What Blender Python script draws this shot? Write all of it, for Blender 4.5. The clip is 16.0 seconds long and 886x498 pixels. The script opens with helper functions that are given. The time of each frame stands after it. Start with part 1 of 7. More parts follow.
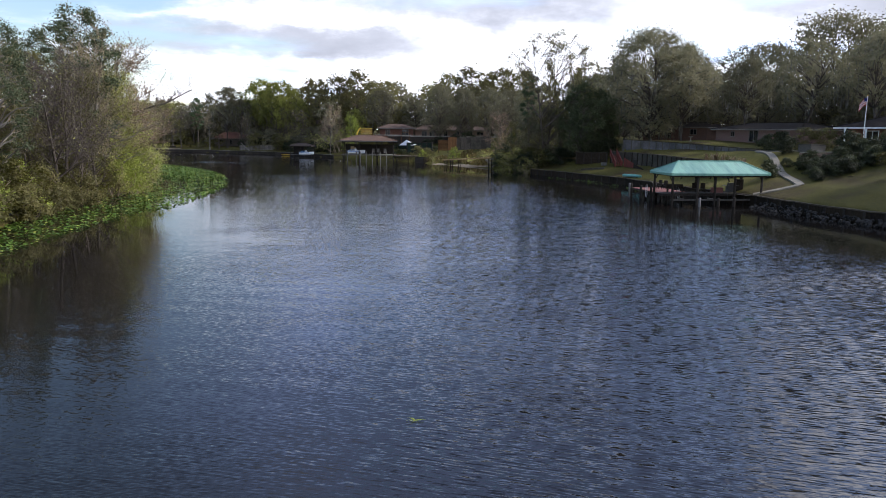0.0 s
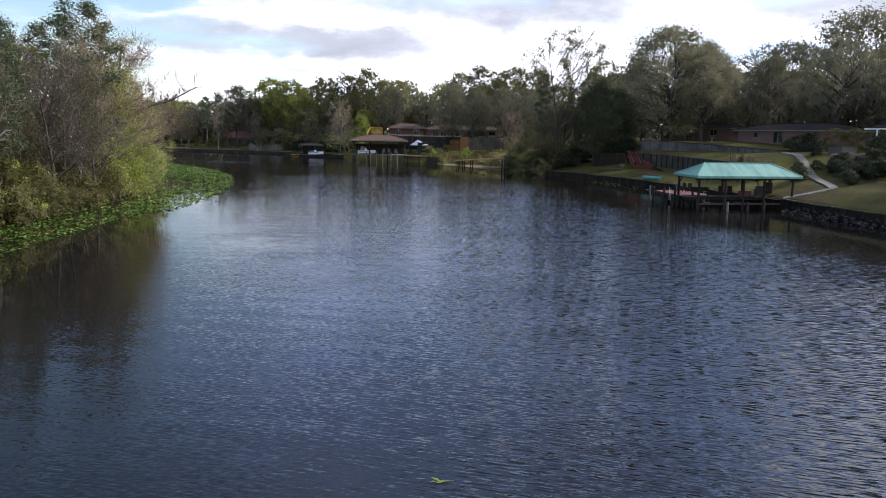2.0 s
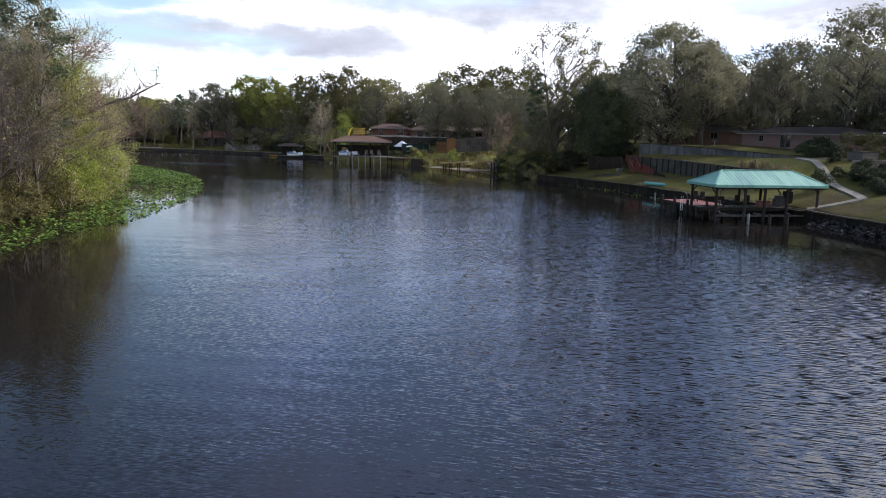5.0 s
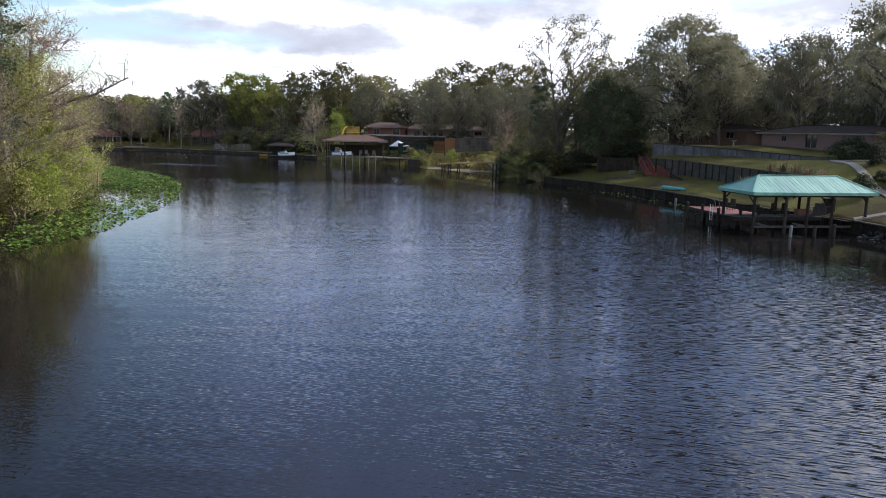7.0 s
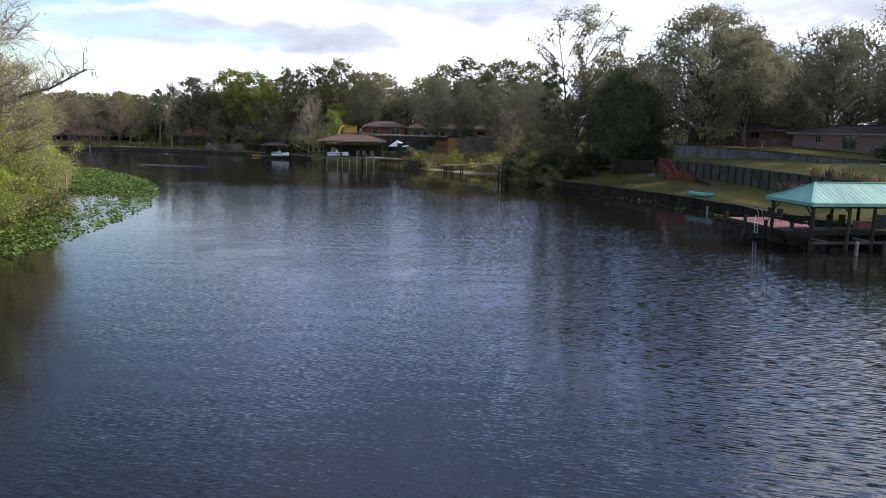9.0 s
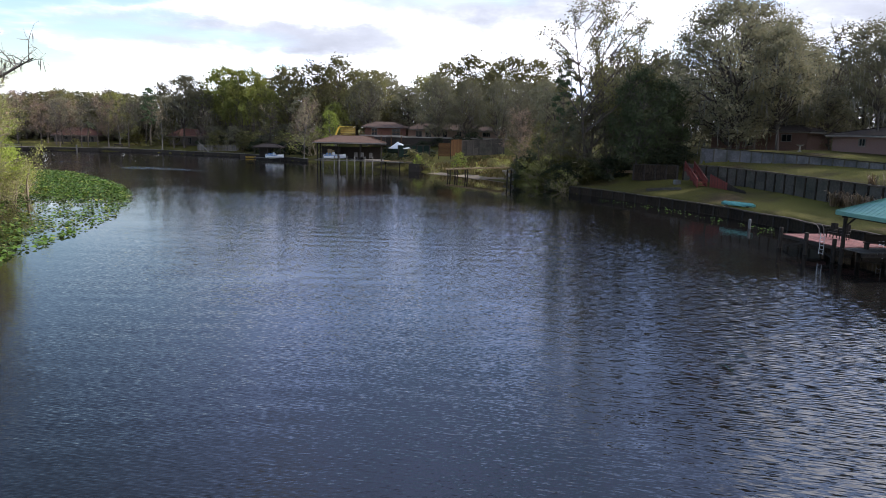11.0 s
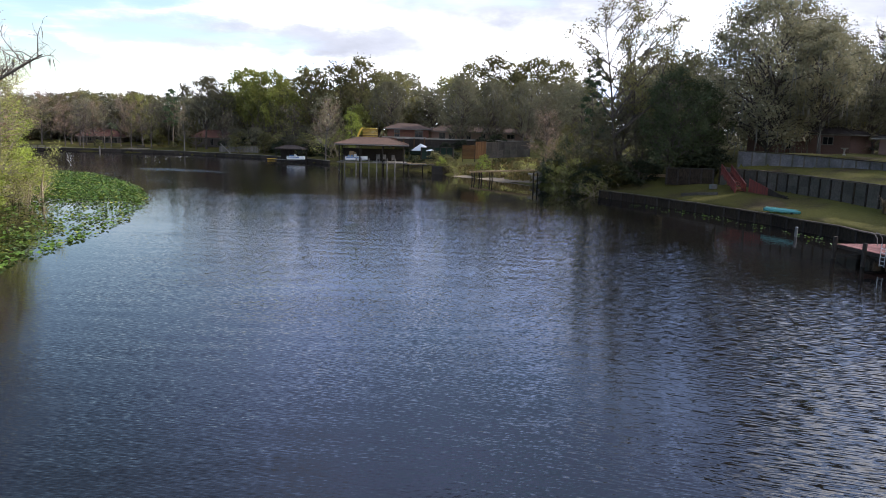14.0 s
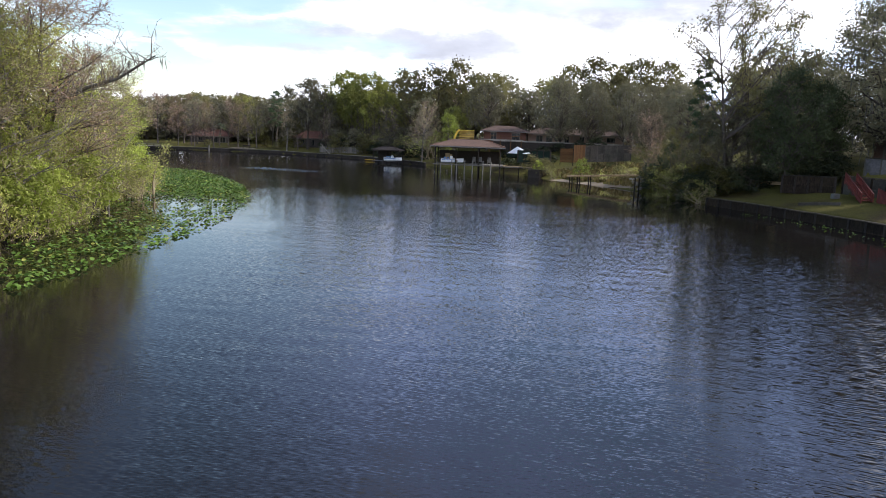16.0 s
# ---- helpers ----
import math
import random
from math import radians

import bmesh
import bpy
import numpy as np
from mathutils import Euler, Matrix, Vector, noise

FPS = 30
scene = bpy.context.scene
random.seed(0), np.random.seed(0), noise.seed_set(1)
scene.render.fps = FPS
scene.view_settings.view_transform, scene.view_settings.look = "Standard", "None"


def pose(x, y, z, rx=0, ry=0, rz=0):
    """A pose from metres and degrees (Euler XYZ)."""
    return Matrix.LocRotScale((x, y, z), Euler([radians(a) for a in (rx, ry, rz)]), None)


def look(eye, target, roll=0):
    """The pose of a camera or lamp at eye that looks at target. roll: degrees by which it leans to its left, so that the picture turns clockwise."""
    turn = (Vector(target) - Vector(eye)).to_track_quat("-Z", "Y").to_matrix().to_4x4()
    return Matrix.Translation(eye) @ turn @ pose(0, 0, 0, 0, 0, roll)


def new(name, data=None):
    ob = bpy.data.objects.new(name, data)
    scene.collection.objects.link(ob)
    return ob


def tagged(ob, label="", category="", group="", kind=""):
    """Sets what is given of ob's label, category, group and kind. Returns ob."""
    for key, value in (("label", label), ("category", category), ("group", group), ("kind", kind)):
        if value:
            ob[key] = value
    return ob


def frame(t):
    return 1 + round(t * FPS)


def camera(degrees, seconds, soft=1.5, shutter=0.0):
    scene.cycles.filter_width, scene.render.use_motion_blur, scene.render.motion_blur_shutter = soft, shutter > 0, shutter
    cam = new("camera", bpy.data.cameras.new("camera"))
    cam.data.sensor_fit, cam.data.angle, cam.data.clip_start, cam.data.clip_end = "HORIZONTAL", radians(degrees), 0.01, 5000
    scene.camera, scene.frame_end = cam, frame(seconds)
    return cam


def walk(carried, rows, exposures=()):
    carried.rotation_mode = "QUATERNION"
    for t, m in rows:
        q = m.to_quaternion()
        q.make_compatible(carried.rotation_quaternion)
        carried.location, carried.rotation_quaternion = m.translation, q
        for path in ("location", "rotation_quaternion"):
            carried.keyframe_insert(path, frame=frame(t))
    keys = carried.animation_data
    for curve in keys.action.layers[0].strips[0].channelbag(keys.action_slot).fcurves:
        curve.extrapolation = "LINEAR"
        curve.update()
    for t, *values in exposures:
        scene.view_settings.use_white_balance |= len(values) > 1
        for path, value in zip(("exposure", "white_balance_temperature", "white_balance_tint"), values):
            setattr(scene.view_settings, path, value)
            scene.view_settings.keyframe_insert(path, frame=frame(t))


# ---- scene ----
# camera and its flight
cam = camera(64.4, 16.0, 0.95)
PATH = [
    (0, (-0.053, -1.462, 8.126), (0.015, 0.51, 7.797), 0.7),
    (0.5, (-0.168, -0.865, 8.056), (-0.104, 1.106, 7.726), 0.8),
    (1, (-0.247, 0.009, 8.051), (-0.197, 1.981, 7.722), 0.9),
    (1.5, (-0.398, 1.117, 8.07), (-0.363, 3.089, 7.741), 0.9),
    (2, (-0.473, 2.22, 8.057), (-0.431, 4.192, 7.728), 0.9),
    (2.5, (-0.644, 3.385, 8.028), (-0.589, 5.357, 7.698), 1.0),
    (3, (-0.769, 4.636, 8.067), (-0.703, 6.608, 7.74), 1.0),
    (3.5, (-0.906, 5.951, 8.059), (-0.831, 7.923, 7.736), 1.0),
    (4, (-1.021, 7.362, 8.118), (-0.94, 9.334, 7.794), 1.1),
    (6.5, (-1.52, 16.302, 8.553), (-1.412, 18.271, 8.219), 1.2),
    (7, (-1.542, 18.668, 8.56), (-1.435, 20.637, 8.226), 1.2),
    (7.5, (-1.459, 20.813, 8.573), (-1.354, 22.782, 8.24), 1.2),
    (8, (-1.518, 23.197, 8.586), (-1.411, 25.166, 8.251), 1.2),
    (8.5, (-1.526, 25.404, 8.571), (-1.418, 27.372, 8.236), 1.3),
    (9, (-1.558, 27.778, 8.564), (-1.45, 29.747, 8.228), 1.3),
    (11.5, (-1.65, 38.698, 8.546), (-1.542, 40.668, 8.216), 1.5),
    (12, (-1.597, 39.531, 8.511), (-1.484, 41.501, 8.184), 1.5),
    (12.5, (-1.599, 39.803, 8.499), (-1.479, 41.772, 8.17), 1.5),
    (13, (-1.724, 39.969, 8.455), (-1.607, 41.939, 8.131), 1.4),
    (13.5, (-1.773, 40.207, 8.402), (-1.675, 42.178, 8.077), 1.5),
    (14, (-1.905, 40.532, 8.431), (-1.858, 42.504, 8.103), 1.6),
    (14.5, (-1.943, 40.85, 8.423), (-1.974, 42.823, 8.095), 1.8),
    (15, (-2.12, 41.368, 8.4), (-2.253, 43.336, 8.07), 2.0),
    (15.5, (-2.115, 41.775, 8.412), (-2.324, 43.736, 8.08), 2.2),
    (16, (-2.22, 42.1, 8.35), (-2.434, 44.061, 8.021), 2.1),
]
walk(cam, [(t, look(eye, target, roll)) for t, eye, target, roll in PATH], [(0.0, -0.12, 6100, 15), (9.0, 0.0, 6100, 15), (16.0, 0.12, 6200, 15)])

# ---------------------------------------------------------------- sky and sun
SUN_EL, SUN_AZ = radians(35), radians(77)      # azimuth from +y (ahead) towards +x
world = bpy.data.worlds.new("sky")
scene.world = world
world.use_nodes = True
wn, wl = world.node_tree.nodes, world.node_tree.links
wn.clear()


def wnode(kind, **values):
    n = wn.new(kind)
    for k, v in values.items():
        n.inputs[k].default_value = v
    return n


def wmath(op, a, b=None, clamp=False):
    n = wn.new("ShaderNodeMath")
    n.operation, n.use_clamp = op, clamp
    for i, v in enumerate((a, b)):
        if v is None:
            continue
        if isinstance(v, (int, float)):
            n.inputs[i].default_value = v
        else:
            wl.new(v, n.inputs[i])
    return n.outputs[0]


def wstep(value, lo, hi):
    n = wn.new("ShaderNodeMapRange")
    n.interpolation_type = "SMOOTHSTEP"
    wl.new(value, n.inputs["Value"])
    n.inputs["From Min"].default_value, n.inputs["From Max"].default_value = lo, hi
    return n.outputs["Result"]


def wmix(fac, a, b):
    n = wn.new("ShaderNodeMix")
    n.data_type = "RGBA"
    for sock, v in (("Factor", fac), ("A", a), ("B", b)):
        i = {"Factor": 0, "A": 6, "B": 7}[sock]
        if isinstance(v, (tuple, float)):
            n.inputs[i].default_value = v
        else:
            wl.new(v, n.inputs[i])
    return n.outputs[2]


sky = wn.new("ShaderNodeTexSky")
sky.sky_type, sky.sun_disc = "NISHITA", False
sky.sun_elevation, sky.sun_rotation = SUN_EL, SUN_AZ
sky.altitude, sky.air_density, sky.dust_density, sky.ozone_density = 10, 1.2, 0.4, 2.0
coord = wn.new("ShaderNodeTexCoord")
sep = wn.new("ShaderNodeSeparateXYZ")
wl.new(coord.outputs["Generated"], sep.inputs[0])
up = wmath("MAXIMUM", sep.outputs["Z"], 0.0)
# clouds lie in a flat layer: they flatten towards the horizon
den = wmath("ADD", up, 0.07)
comb = wn.new("ShaderNodeCombineXYZ")
wl.new(wmath("DIVIDE", sep.outputs["X"], den), comb.inputs[0])
wl.new(wmath("DIVIDE", sep.outputs["Y"], den), comb.inputs[1])


def wnoise(scale, detail, rough, shift):
    m = wn.new("ShaderNodeMapping")
    m.inputs["Location"].default_value = shift
    wl.new(comb.outputs[0], m.inputs["Vector"])
    n = wnode("ShaderNodeTexNoise", Scale=scale, Detail=detail, Roughness=rough)
    wl.new(m.outputs[0], n.inputs["Vector"])
    return n.outputs["Fac"]


shape = wnoise(0.42, 7, 0.55, (3.1, 0.6, 0.0))
low = wstep(up, 0.32, 0.12)                      # the bank of cloud stands low
side = wstep(wmath("ADD", wmath("MULTIPLY", sep.outputs["X"], 0.9), wmath("MULTIPLY", sep.outputs["Y"], 0.25)), 0.47, 0.64)
open_ = wstep(sep.outputs["X"], -0.12, -0.50)     # clearer sky to the west
side = wmath("MULTIPLY", side, wstep(up, 0.33, 0.44))
cover = wmath("ADD", wmath("ADD", shape, wmath("MULTIPLY", low, 0.15)), wmath("MULTIPLY", side, 0.42))
cover = wmath("SUBTRACT", cover, wmath("MULTIPLY", open_, wmath("ADD", 0.08, wmath("MULTIPLY", wstep(up, 0.16, 0.24), 0.32))))
rift_way = wn.new("ShaderNodeVectorMath")         # a blue rift between the cloud bank and the high cloud
rift_way.operation = "DOT_PRODUCT"
wl.new(coord.outputs["Generated"], rift_way.inputs[0])
rift_way.inputs[1].default_value = Vector((0.43, 0.84, 0.36)).normalized()
cover = wmath("SUBTRACT", cover, wmath("MULTIPLY", wmath("MULTIPLY", wstep(rift_way.outputs["Value"], 0.965, 0.992), wstep(up, 0.14, 0.22)), 0.36))
mask = wstep(cover, 0.50, 0.66)
belly = wstep(wnoise(0.75, 5, 0.5, (8.2, 4.4, 1.0)), 0.43, 0.66)
# the cloud bank ahead: puffs with soft grey undersides and a few blue gaps, by bearing and height
bearing = wmath("ARCTAN2", sep.outputs["X"], sep.outputs["Y"])
flat_way = wn.new("ShaderNodeCombineXYZ")
wl.new(bearing, flat_way.inputs[0])
wl.new(wmath("MULTIPLY", up, 2.4), flat_way.inputs[1])


def puff(scale, detail, rough, shift):
    n = wnode("ShaderNodeTexNoise", Scale=scale, Detail=detail, Roughness=rough)
    m = wn.new("ShaderNodeMapping")
    m.inputs["Location"].default_value = shift
    wl.new(flat_way.outputs[0], m.inputs["Vector"])
    wl.new(m.outputs[0], n.inputs["Vector"])
    return wmath("SUBTRACT", n.outputs["Fac"], 0.5)


warp_a = wmath("ADD", bearing, wmath("MULTIPLY", puff(11.0, 5, 0.6, (0, 0, 0)), 0.16))
warp_e = wmath("ADD", up, wmath("MULTIPLY", puff(13.0, 6, 0.62, (4, 2, 1)), 0.075))


def patches(spots):
    total = None
    for a0, e0, wa, we in spots:
        da = wmath("POWER", wmath("DIVIDE", wmath("SUBTRACT", warp_a, a0), wa), 2.0)
        de = wmath("POWER", wmath("DIVIDE", wmath("SUBTRACT", warp_e, e0), we), 2.0)
        one = wstep(wmath("ADD", da, de), 2.4, 0.0)
        total = one if total is None else wmath("MAXIMUM", total, one)
    return total


grey_low = patches([(-0.33, 0.116, 0.11, 0.022), (-0.13, 0.118, 0.13, 0.024), (-0.34, 0.195, 0.24, 0.034), (0.10, 0.18, 0.21, 0.034), (0.54, 0.155, 0.12, 0.024), (-0.52, 0.085, 0.07, 0.012)])
blue_low = patches([(-0.42, 0.165, 0.075, 0.020), (-0.60, 0.155, 0.14, 0.04), (-0.085, 0.19, 0.03, 0.012), (-0.45, 0.075, 0.14, 0.016), (-0.60, 0.06, 0.10, 0.02)])
near_low = wstep(up, 0.30, 0.22)
grey_low = wmath("ADD", wmath("MULTIPLY", grey_low, 0.85), wmath("MULTIPLY", puff(7.0, 6, 0.6, (9, 3, 0)), 0.7), True)
belly = wmath("ADD", wmath("MULTIPLY", grey_low, near_low), wmath("MULTIPLY", belly, wmath("SUBTRACT", 1.0, near_low)))
mask = wmath("MULTIPLY", mask, wmath("SUBTRACT", 1.0, wmath("MULTIPLY", wmath("MULTIPLY", blue_low, near_low), 0.85)))
# brightness falls evenly, in ratio, from the lit tops to the grey undersides
dim = wmath("MULTIPLY", wmath("POWER", wmath("ADD", 0.155, wmath("MULTIPLY", near_low, 0.16)), belly), wmath("SUBTRACT", 1.0, wmath("MULTIPLY", near_low, 0.52)))
cloud_tint = wmix(belly, (4.2, 4.25, 4.4, 1), (4.0, 4.2, 4.65, 1))
cloud_level = wn.new("ShaderNodeVectorMath")
cloud_level.operation = "SCALE"
wl.new(cloud_tint, cloud_level.inputs[0])
wl.new(dim, cloud_level.inputs["Scale"])
cloud = cloud_level.outputs[0]
bluish = wn.new("ShaderNodeVectorMath")
bluish.operation = "SCALE"
wl.new(sky.outputs[0], bluish.inputs[0])
bluish.inputs["Scale"].default_value = 0.19
veil = wmath("MULTIPLY", wstep(wnoise(1.3, 6, 0.6, (1.7, 9.3, 2.0)), 0.35, 0.70), 0.72)
veil = wmath("MULTIPLY", veil, wstep(sep.outputs["X"], -0.45, -0.05))
hazy = wmix(veil, bluish.outputs[0], (1.2, 1.5, 2.65, 1))
mixed = wmix(mask, hazy, cloud)
back = wnode("ShaderNodeBackground", Strength=1.0)
wl.new(mixed, back.inputs["Color"])
wout = wn.new("ShaderNodeOutputWorld")
wl.new(back.outputs[0], wout.inputs["Surface"])

sun = new("sun", bpy.data.lights.new("sun", "SUN"))
sun.data.energy, sun.data.angle, sun.data.color = 4.7, radians(0.8), (1.0, 0.95, 0.87)
sun_way = Vector((math.sin(SUN_AZ) * math.cos(SUN_EL), math.cos(SUN_AZ) * math.cos(SUN_EL), math.sin(SUN_EL)))
sun.matrix_world = look(sun_way * 300, (0, 0, 0))

# ---------------------------------------------------------------- materials
def material(name, rough=0.8, metal=0.0):
    m = bpy.data.materials.new(name)
    m.use_nodes = True
    b = m.node_tree.nodes["Principled BSDF"]
    b.inputs["Roughness"].default_value, b.inputs["Metallic"].default_value = rough, metal
    return m, m.node_tree.nodes, m.node_tree.links, b


def noise_node(nodes, links, scale, detail=4.0, rough=0.6, stretch=(1, 1, 1), coords="Object"):
    tc, mp = nodes.new("ShaderNodeTexCoord"), nodes.new("ShaderNodeMapping")
    mp.inputs["Scale"].default_value = stretch
    links.new(tc.outputs[coords], mp.inputs["Vector"])
    n = nodes.new("ShaderNodeTexNoise")
    n.inputs["Scale"].default_value, n.inputs["Detail"].default_value, n.inputs["Roughness"].default_value = scale, detail, rough
    links.new(mp.outputs[0], n.inputs["Vector"])
    return n.outputs["Fac"]


def ramp_node(nodes, links, fac, stops):
    r = nodes.new("ShaderNodeValToRGB")
    while len(r.color_ramp.elements) < len(stops):
        r.color_ramp.elements.new(0.5)
    for e, (p, c) in zip(r.color_ramp.elements, stops):
        e.position, e.color = p, (*c, 1)
    links.new(fac, r.inputs[0])
    return r.outputs[0]


def blend(nodes, links, fac, a, b, mode="MIX"):
    n = nodes.new("ShaderNodeMix")
    n.data_type, n.blend_type = "RGBA", mode
    for i, v in ((0, fac), (6, a), (7, b)):
        if isinstance(v, (int, float)):
            n.inputs[i].default_value = v
        elif isinstance(v, tuple):
            n.inputs[i].default_value = (*v, 1)
        else:
            links.new(v, n.inputs[i])
    return n.outputs[2]


def bump(nodes, links, bsdf, fac, strength, distance):
    n = nodes.new("ShaderNodeBump")
    n.inputs["Strength"].default_value, n.inputs["Distance"].default_value = strength, distance
    links.new(fac, n.inputs["Height"])
    links.new(n.outputs[0], bsdf.inputs["Normal"])
    return n


def surface(name, dark, light, scale=1.5, rough=0.8, metal=0.0, stain=None, stretch=(1, 1, 1), relief=0.02, random_shift=0.25, stain_amount=0.5):
    """A worn surface: fine grain between two tones, broad stains, a shift of tone from piece to piece."""
    m, nodes, links, b = material(name, rough, metal)
    grain = noise_node(nodes, links, scale * 9, 5, 0.65, stretch)
    broad = noise_node(nodes, links, scale, 4, 0.6, stretch)
    c = ramp_node(nodes, links, grain, [(0.3, dark), (0.7, light)])
    if stain:
        f = ramp_node(nodes, links, broad, [(0.45, (0, 0, 0)), (0.7, (stain_amount,) * 3)])
        c = blend(nodes, links, f, c, stain)
    info = nodes.new("ShaderNodeObjectInfo")
    mr = nodes.new("ShaderNodeMapRange")
    mr.inputs["To Min"].default_value, mr.inputs["To Max"].default_value = 1 - random_shift, 1 + random_shift
    links.new(info.outputs["Random"], mr.inputs["Value"])
    hsv = nodes.new("ShaderNodeHueSaturation")
    links.new(mr.outputs[0], hsv.inputs["Value"])
    links.new(c, hsv.inputs["Color"])
    links.new(hsv.outputs[0], b.inputs["Base Color"])
    b.inputs["Specular IOR Level"].default_value = 0.5 if rough < 0.7 else 0.15
    bump(nodes, links, b, grain, 0.5, relief)
    return m


def leafy(name, tones, translucent=0.3, rough=0.6, spread=0.35):
    """Leaves: every leaf its own tone, lit through a little."""
    m, nodes, links, b = material(name, rough)
    geo = nodes.new("ShaderNodeNewGeometry")
    n = len(tones)
    c = ramp_node(nodes, links, geo.outputs["Random Per Island"], [(i / max(1, n - 1), t) for i, t in enumerate(tones)])
    info = nodes.new("ShaderNodeObjectInfo")
    mr = nodes.new("ShaderNodeMapRange")
    mr.inputs["To Min"].default_value, mr.inputs["To Max"].default_value = 1 - spread, 1 + spread
    links.new(info.outputs["Random"], mr.inputs["Value"])
    hsv = nodes.new("ShaderNodeHueSaturation")
    links.new(mr.outputs[0], hsv.inputs["Value"])
    links.new(c, hsv.inputs["Color"])
    links.new(hsv.outputs[0], b.inputs["Base Color"])
    b.inputs["Specular IOR Level"].default_value = 0.25
    tr = nodes.new("ShaderNodeBsdfTranslucent")
    links.new(hsv.outputs[0], tr.inputs["Color"])
    mix = nodes.new("ShaderNodeMixShader")
    mix.inputs[0].default_value = translucent
    links.new(b.outputs[0], mix.inputs[1])
    links.new(tr.outputs[0], mix.inputs[2])
    links.new(mix.outputs[0], nodes["Material Output"].inputs["Surface"])
    return m


def water_material():
    m, nodes, links, b = material("river_water", 0.03)
    b.inputs["Base Color"].default_value = (0.0075, 0.0064, 0.0055, 1)
    b.inputs["IOR"].default_value = 1.333
    tc = nodes.new("ShaderNodeTexCoord")

    def wavelets(freq, turn, shift, detail=2.0, rough=0.5):
        """Slopes of short-crested ripples running along one direction, centred on zero."""
        mp = nodes.new("ShaderNodeMapping")
        mp.vector_type = "TEXTURE"
        mp.inputs["Rotation"].default_value = (0, 0, turn)
        mp.inputs["Scale"].default_value = (1 / freq[0], 1 / freq[1], 1)
        mp.inputs["Location"].default_value = shift
        links.new(tc.outputs["Object"], mp.inputs["Vector"])
        n = nodes.new("ShaderNodeTexNoise")
        n.inputs["Scale"].default_value, n.inputs["Detail"].default_value, n.inputs["Roughness"].default_value = 1.0, detail, rough
        links.new(mp.outputs[0], n.inputs["Vector"])
        return calc("SUBTRACT", n.outputs["Fac"], 0.5)

    def calc(op, a, c):
        n = nodes.new("ShaderNodeMath")
        n.operation = op
        for k, v in enumerate((a, c)):
            if isinstance(v, (int, float)):
                n.inputs[k].default_value = v
            else:
                links.new(v, n.inputs[k])
        return n.outputs[0]

    def attribute(name):
        n = nodes.new("ShaderNodeAttribute")
        n.attribute_name = name
        return n.outputs["Fac"]

    stir, order, cross = attribute("stir"), attribute("order"), attribute("cross")
    long_y = wavelets((1.5, 11.5, 1), -0.30, (0, 0, 0), 2.0)
    mess_y = wavelets((4.6, 14.0, 1), 0.12, (3.0, 7.0, 0), 3.0, 0.6)
    mess_x = wavelets((5.0, 6.5, 1), -0.6, (9.0, 2.0, 0), 2.0, 0.5)
    gust = wavelets((0.10, 0.16, 1), 0.3, (5.0, 1.0, 0), 3.0, 0.6)
    chop = calc("ADD", calc("MULTIPLY", long_y, calc("MULTIPLY", order, 1.5)), calc("MULTIPLY", mess_y, calc("SUBTRACT", 0.85, calc("MULTIPLY", order, 0.5))))
    power = calc("MULTIPLY", stir, calc("MAXIMUM", calc("ADD", 1.0, calc("MULTIPLY", gust, 2.2)), 0.2))
    comb_ = nodes.new("ShaderNodeCombineXYZ")
    links.new(calc("MULTIPLY", calc("MULTIPLY", mess_x, cross), power), comb_.inputs[0])
    links.new(calc("MULTIPLY", chop, power), comb_.inputs[1])
    geo = nodes.new("ShaderNodeNewGeometry")
    add = nodes.new("ShaderNodeVectorMath")
    links.new(comb_.outputs[0], add.inputs[0])
    links.new(geo.outputs["Normal"], add.inputs[1])
    unit = nodes.new("ShaderNodeVectorMath")
    unit.operation = "NORMALIZE"
    links.new(add.outputs[0], unit.inputs[0])
    links.new(unit.outputs[0], b.inputs["Normal"])
    return m


def ground_material():
    """Rough lawn, worn to earth and leaf litter in patches."""
    m, nodes, links, b = material("lawn_and_earth", 0.95)
    b.inputs["Specular IOR Level"].default_value = 0.1
    fine = noise_node(nodes, links, 5.0, 6, 0.7)
    patch = noise_node(nodes, links, 0.16, 5, 0.6)
    wide = noise_node(nodes, links, 0.05, 3, 0.5)
    grass = ramp_node(nodes, links, fine, [(0.25, (0.043, 0.039, 0.009)), (0.5, (0.085, 0.076, 0.016)), (0.75, (0.128, 0.112, 0.027))])
    litter = ramp_node(nodes, links, fine, [(0.3, (0.026, 0.0165, 0.010)), (0.7, (0.070, 0.047, 0.027))])
    f = ramp_node(nodes, links, patch, [(0.50, (0, 0, 0)), (0.68, (0.85,) * 3)])
    c = blend(nodes, links, f, grass, litter)
    w = ramp_node(nodes, links, wide, [(0.4, (0.75,) * 3), (0.6, (1.15,) * 3)])
    c = blend(nodes, links, 1.0, c, w, "MULTIPLY")
    links.new(c, b.inputs["Base Color"])
    bump(nodes, links, b, fine, 0.8, 0.08)
    return m


WATER = water_material()
GROUND = ground_material()
BARK = surface("grey_brown_bark", (0.05, 0.04, 0.032), (0.17, 0.14, 0.115), 1.2, 0.95, stretch=(1, 1, 0.25), relief=0.03)
PALE_BARK = surface("pale_lichen_bark", (0.11, 0.096, 0.08), (0.26, 0.23, 0.195), 1.2, 0.95, stretch=(1, 1, 0.25), relief=0.03)
DARK_BARK = surface("dark_oak_bark", (0.045, 0.038, 0.032), (0.12, 0.10, 0.085), 1.0, 0.95, stretch=(1, 1, 0.3), relief=0.04)
# twigs paled, with sunlight on the left bank put into their colour
TWIG = surface("bare_twigs", (0.2063, 0.1625, 0.1000), (0.3625, 0.2937, 0.1875), 1.0, 0.95)
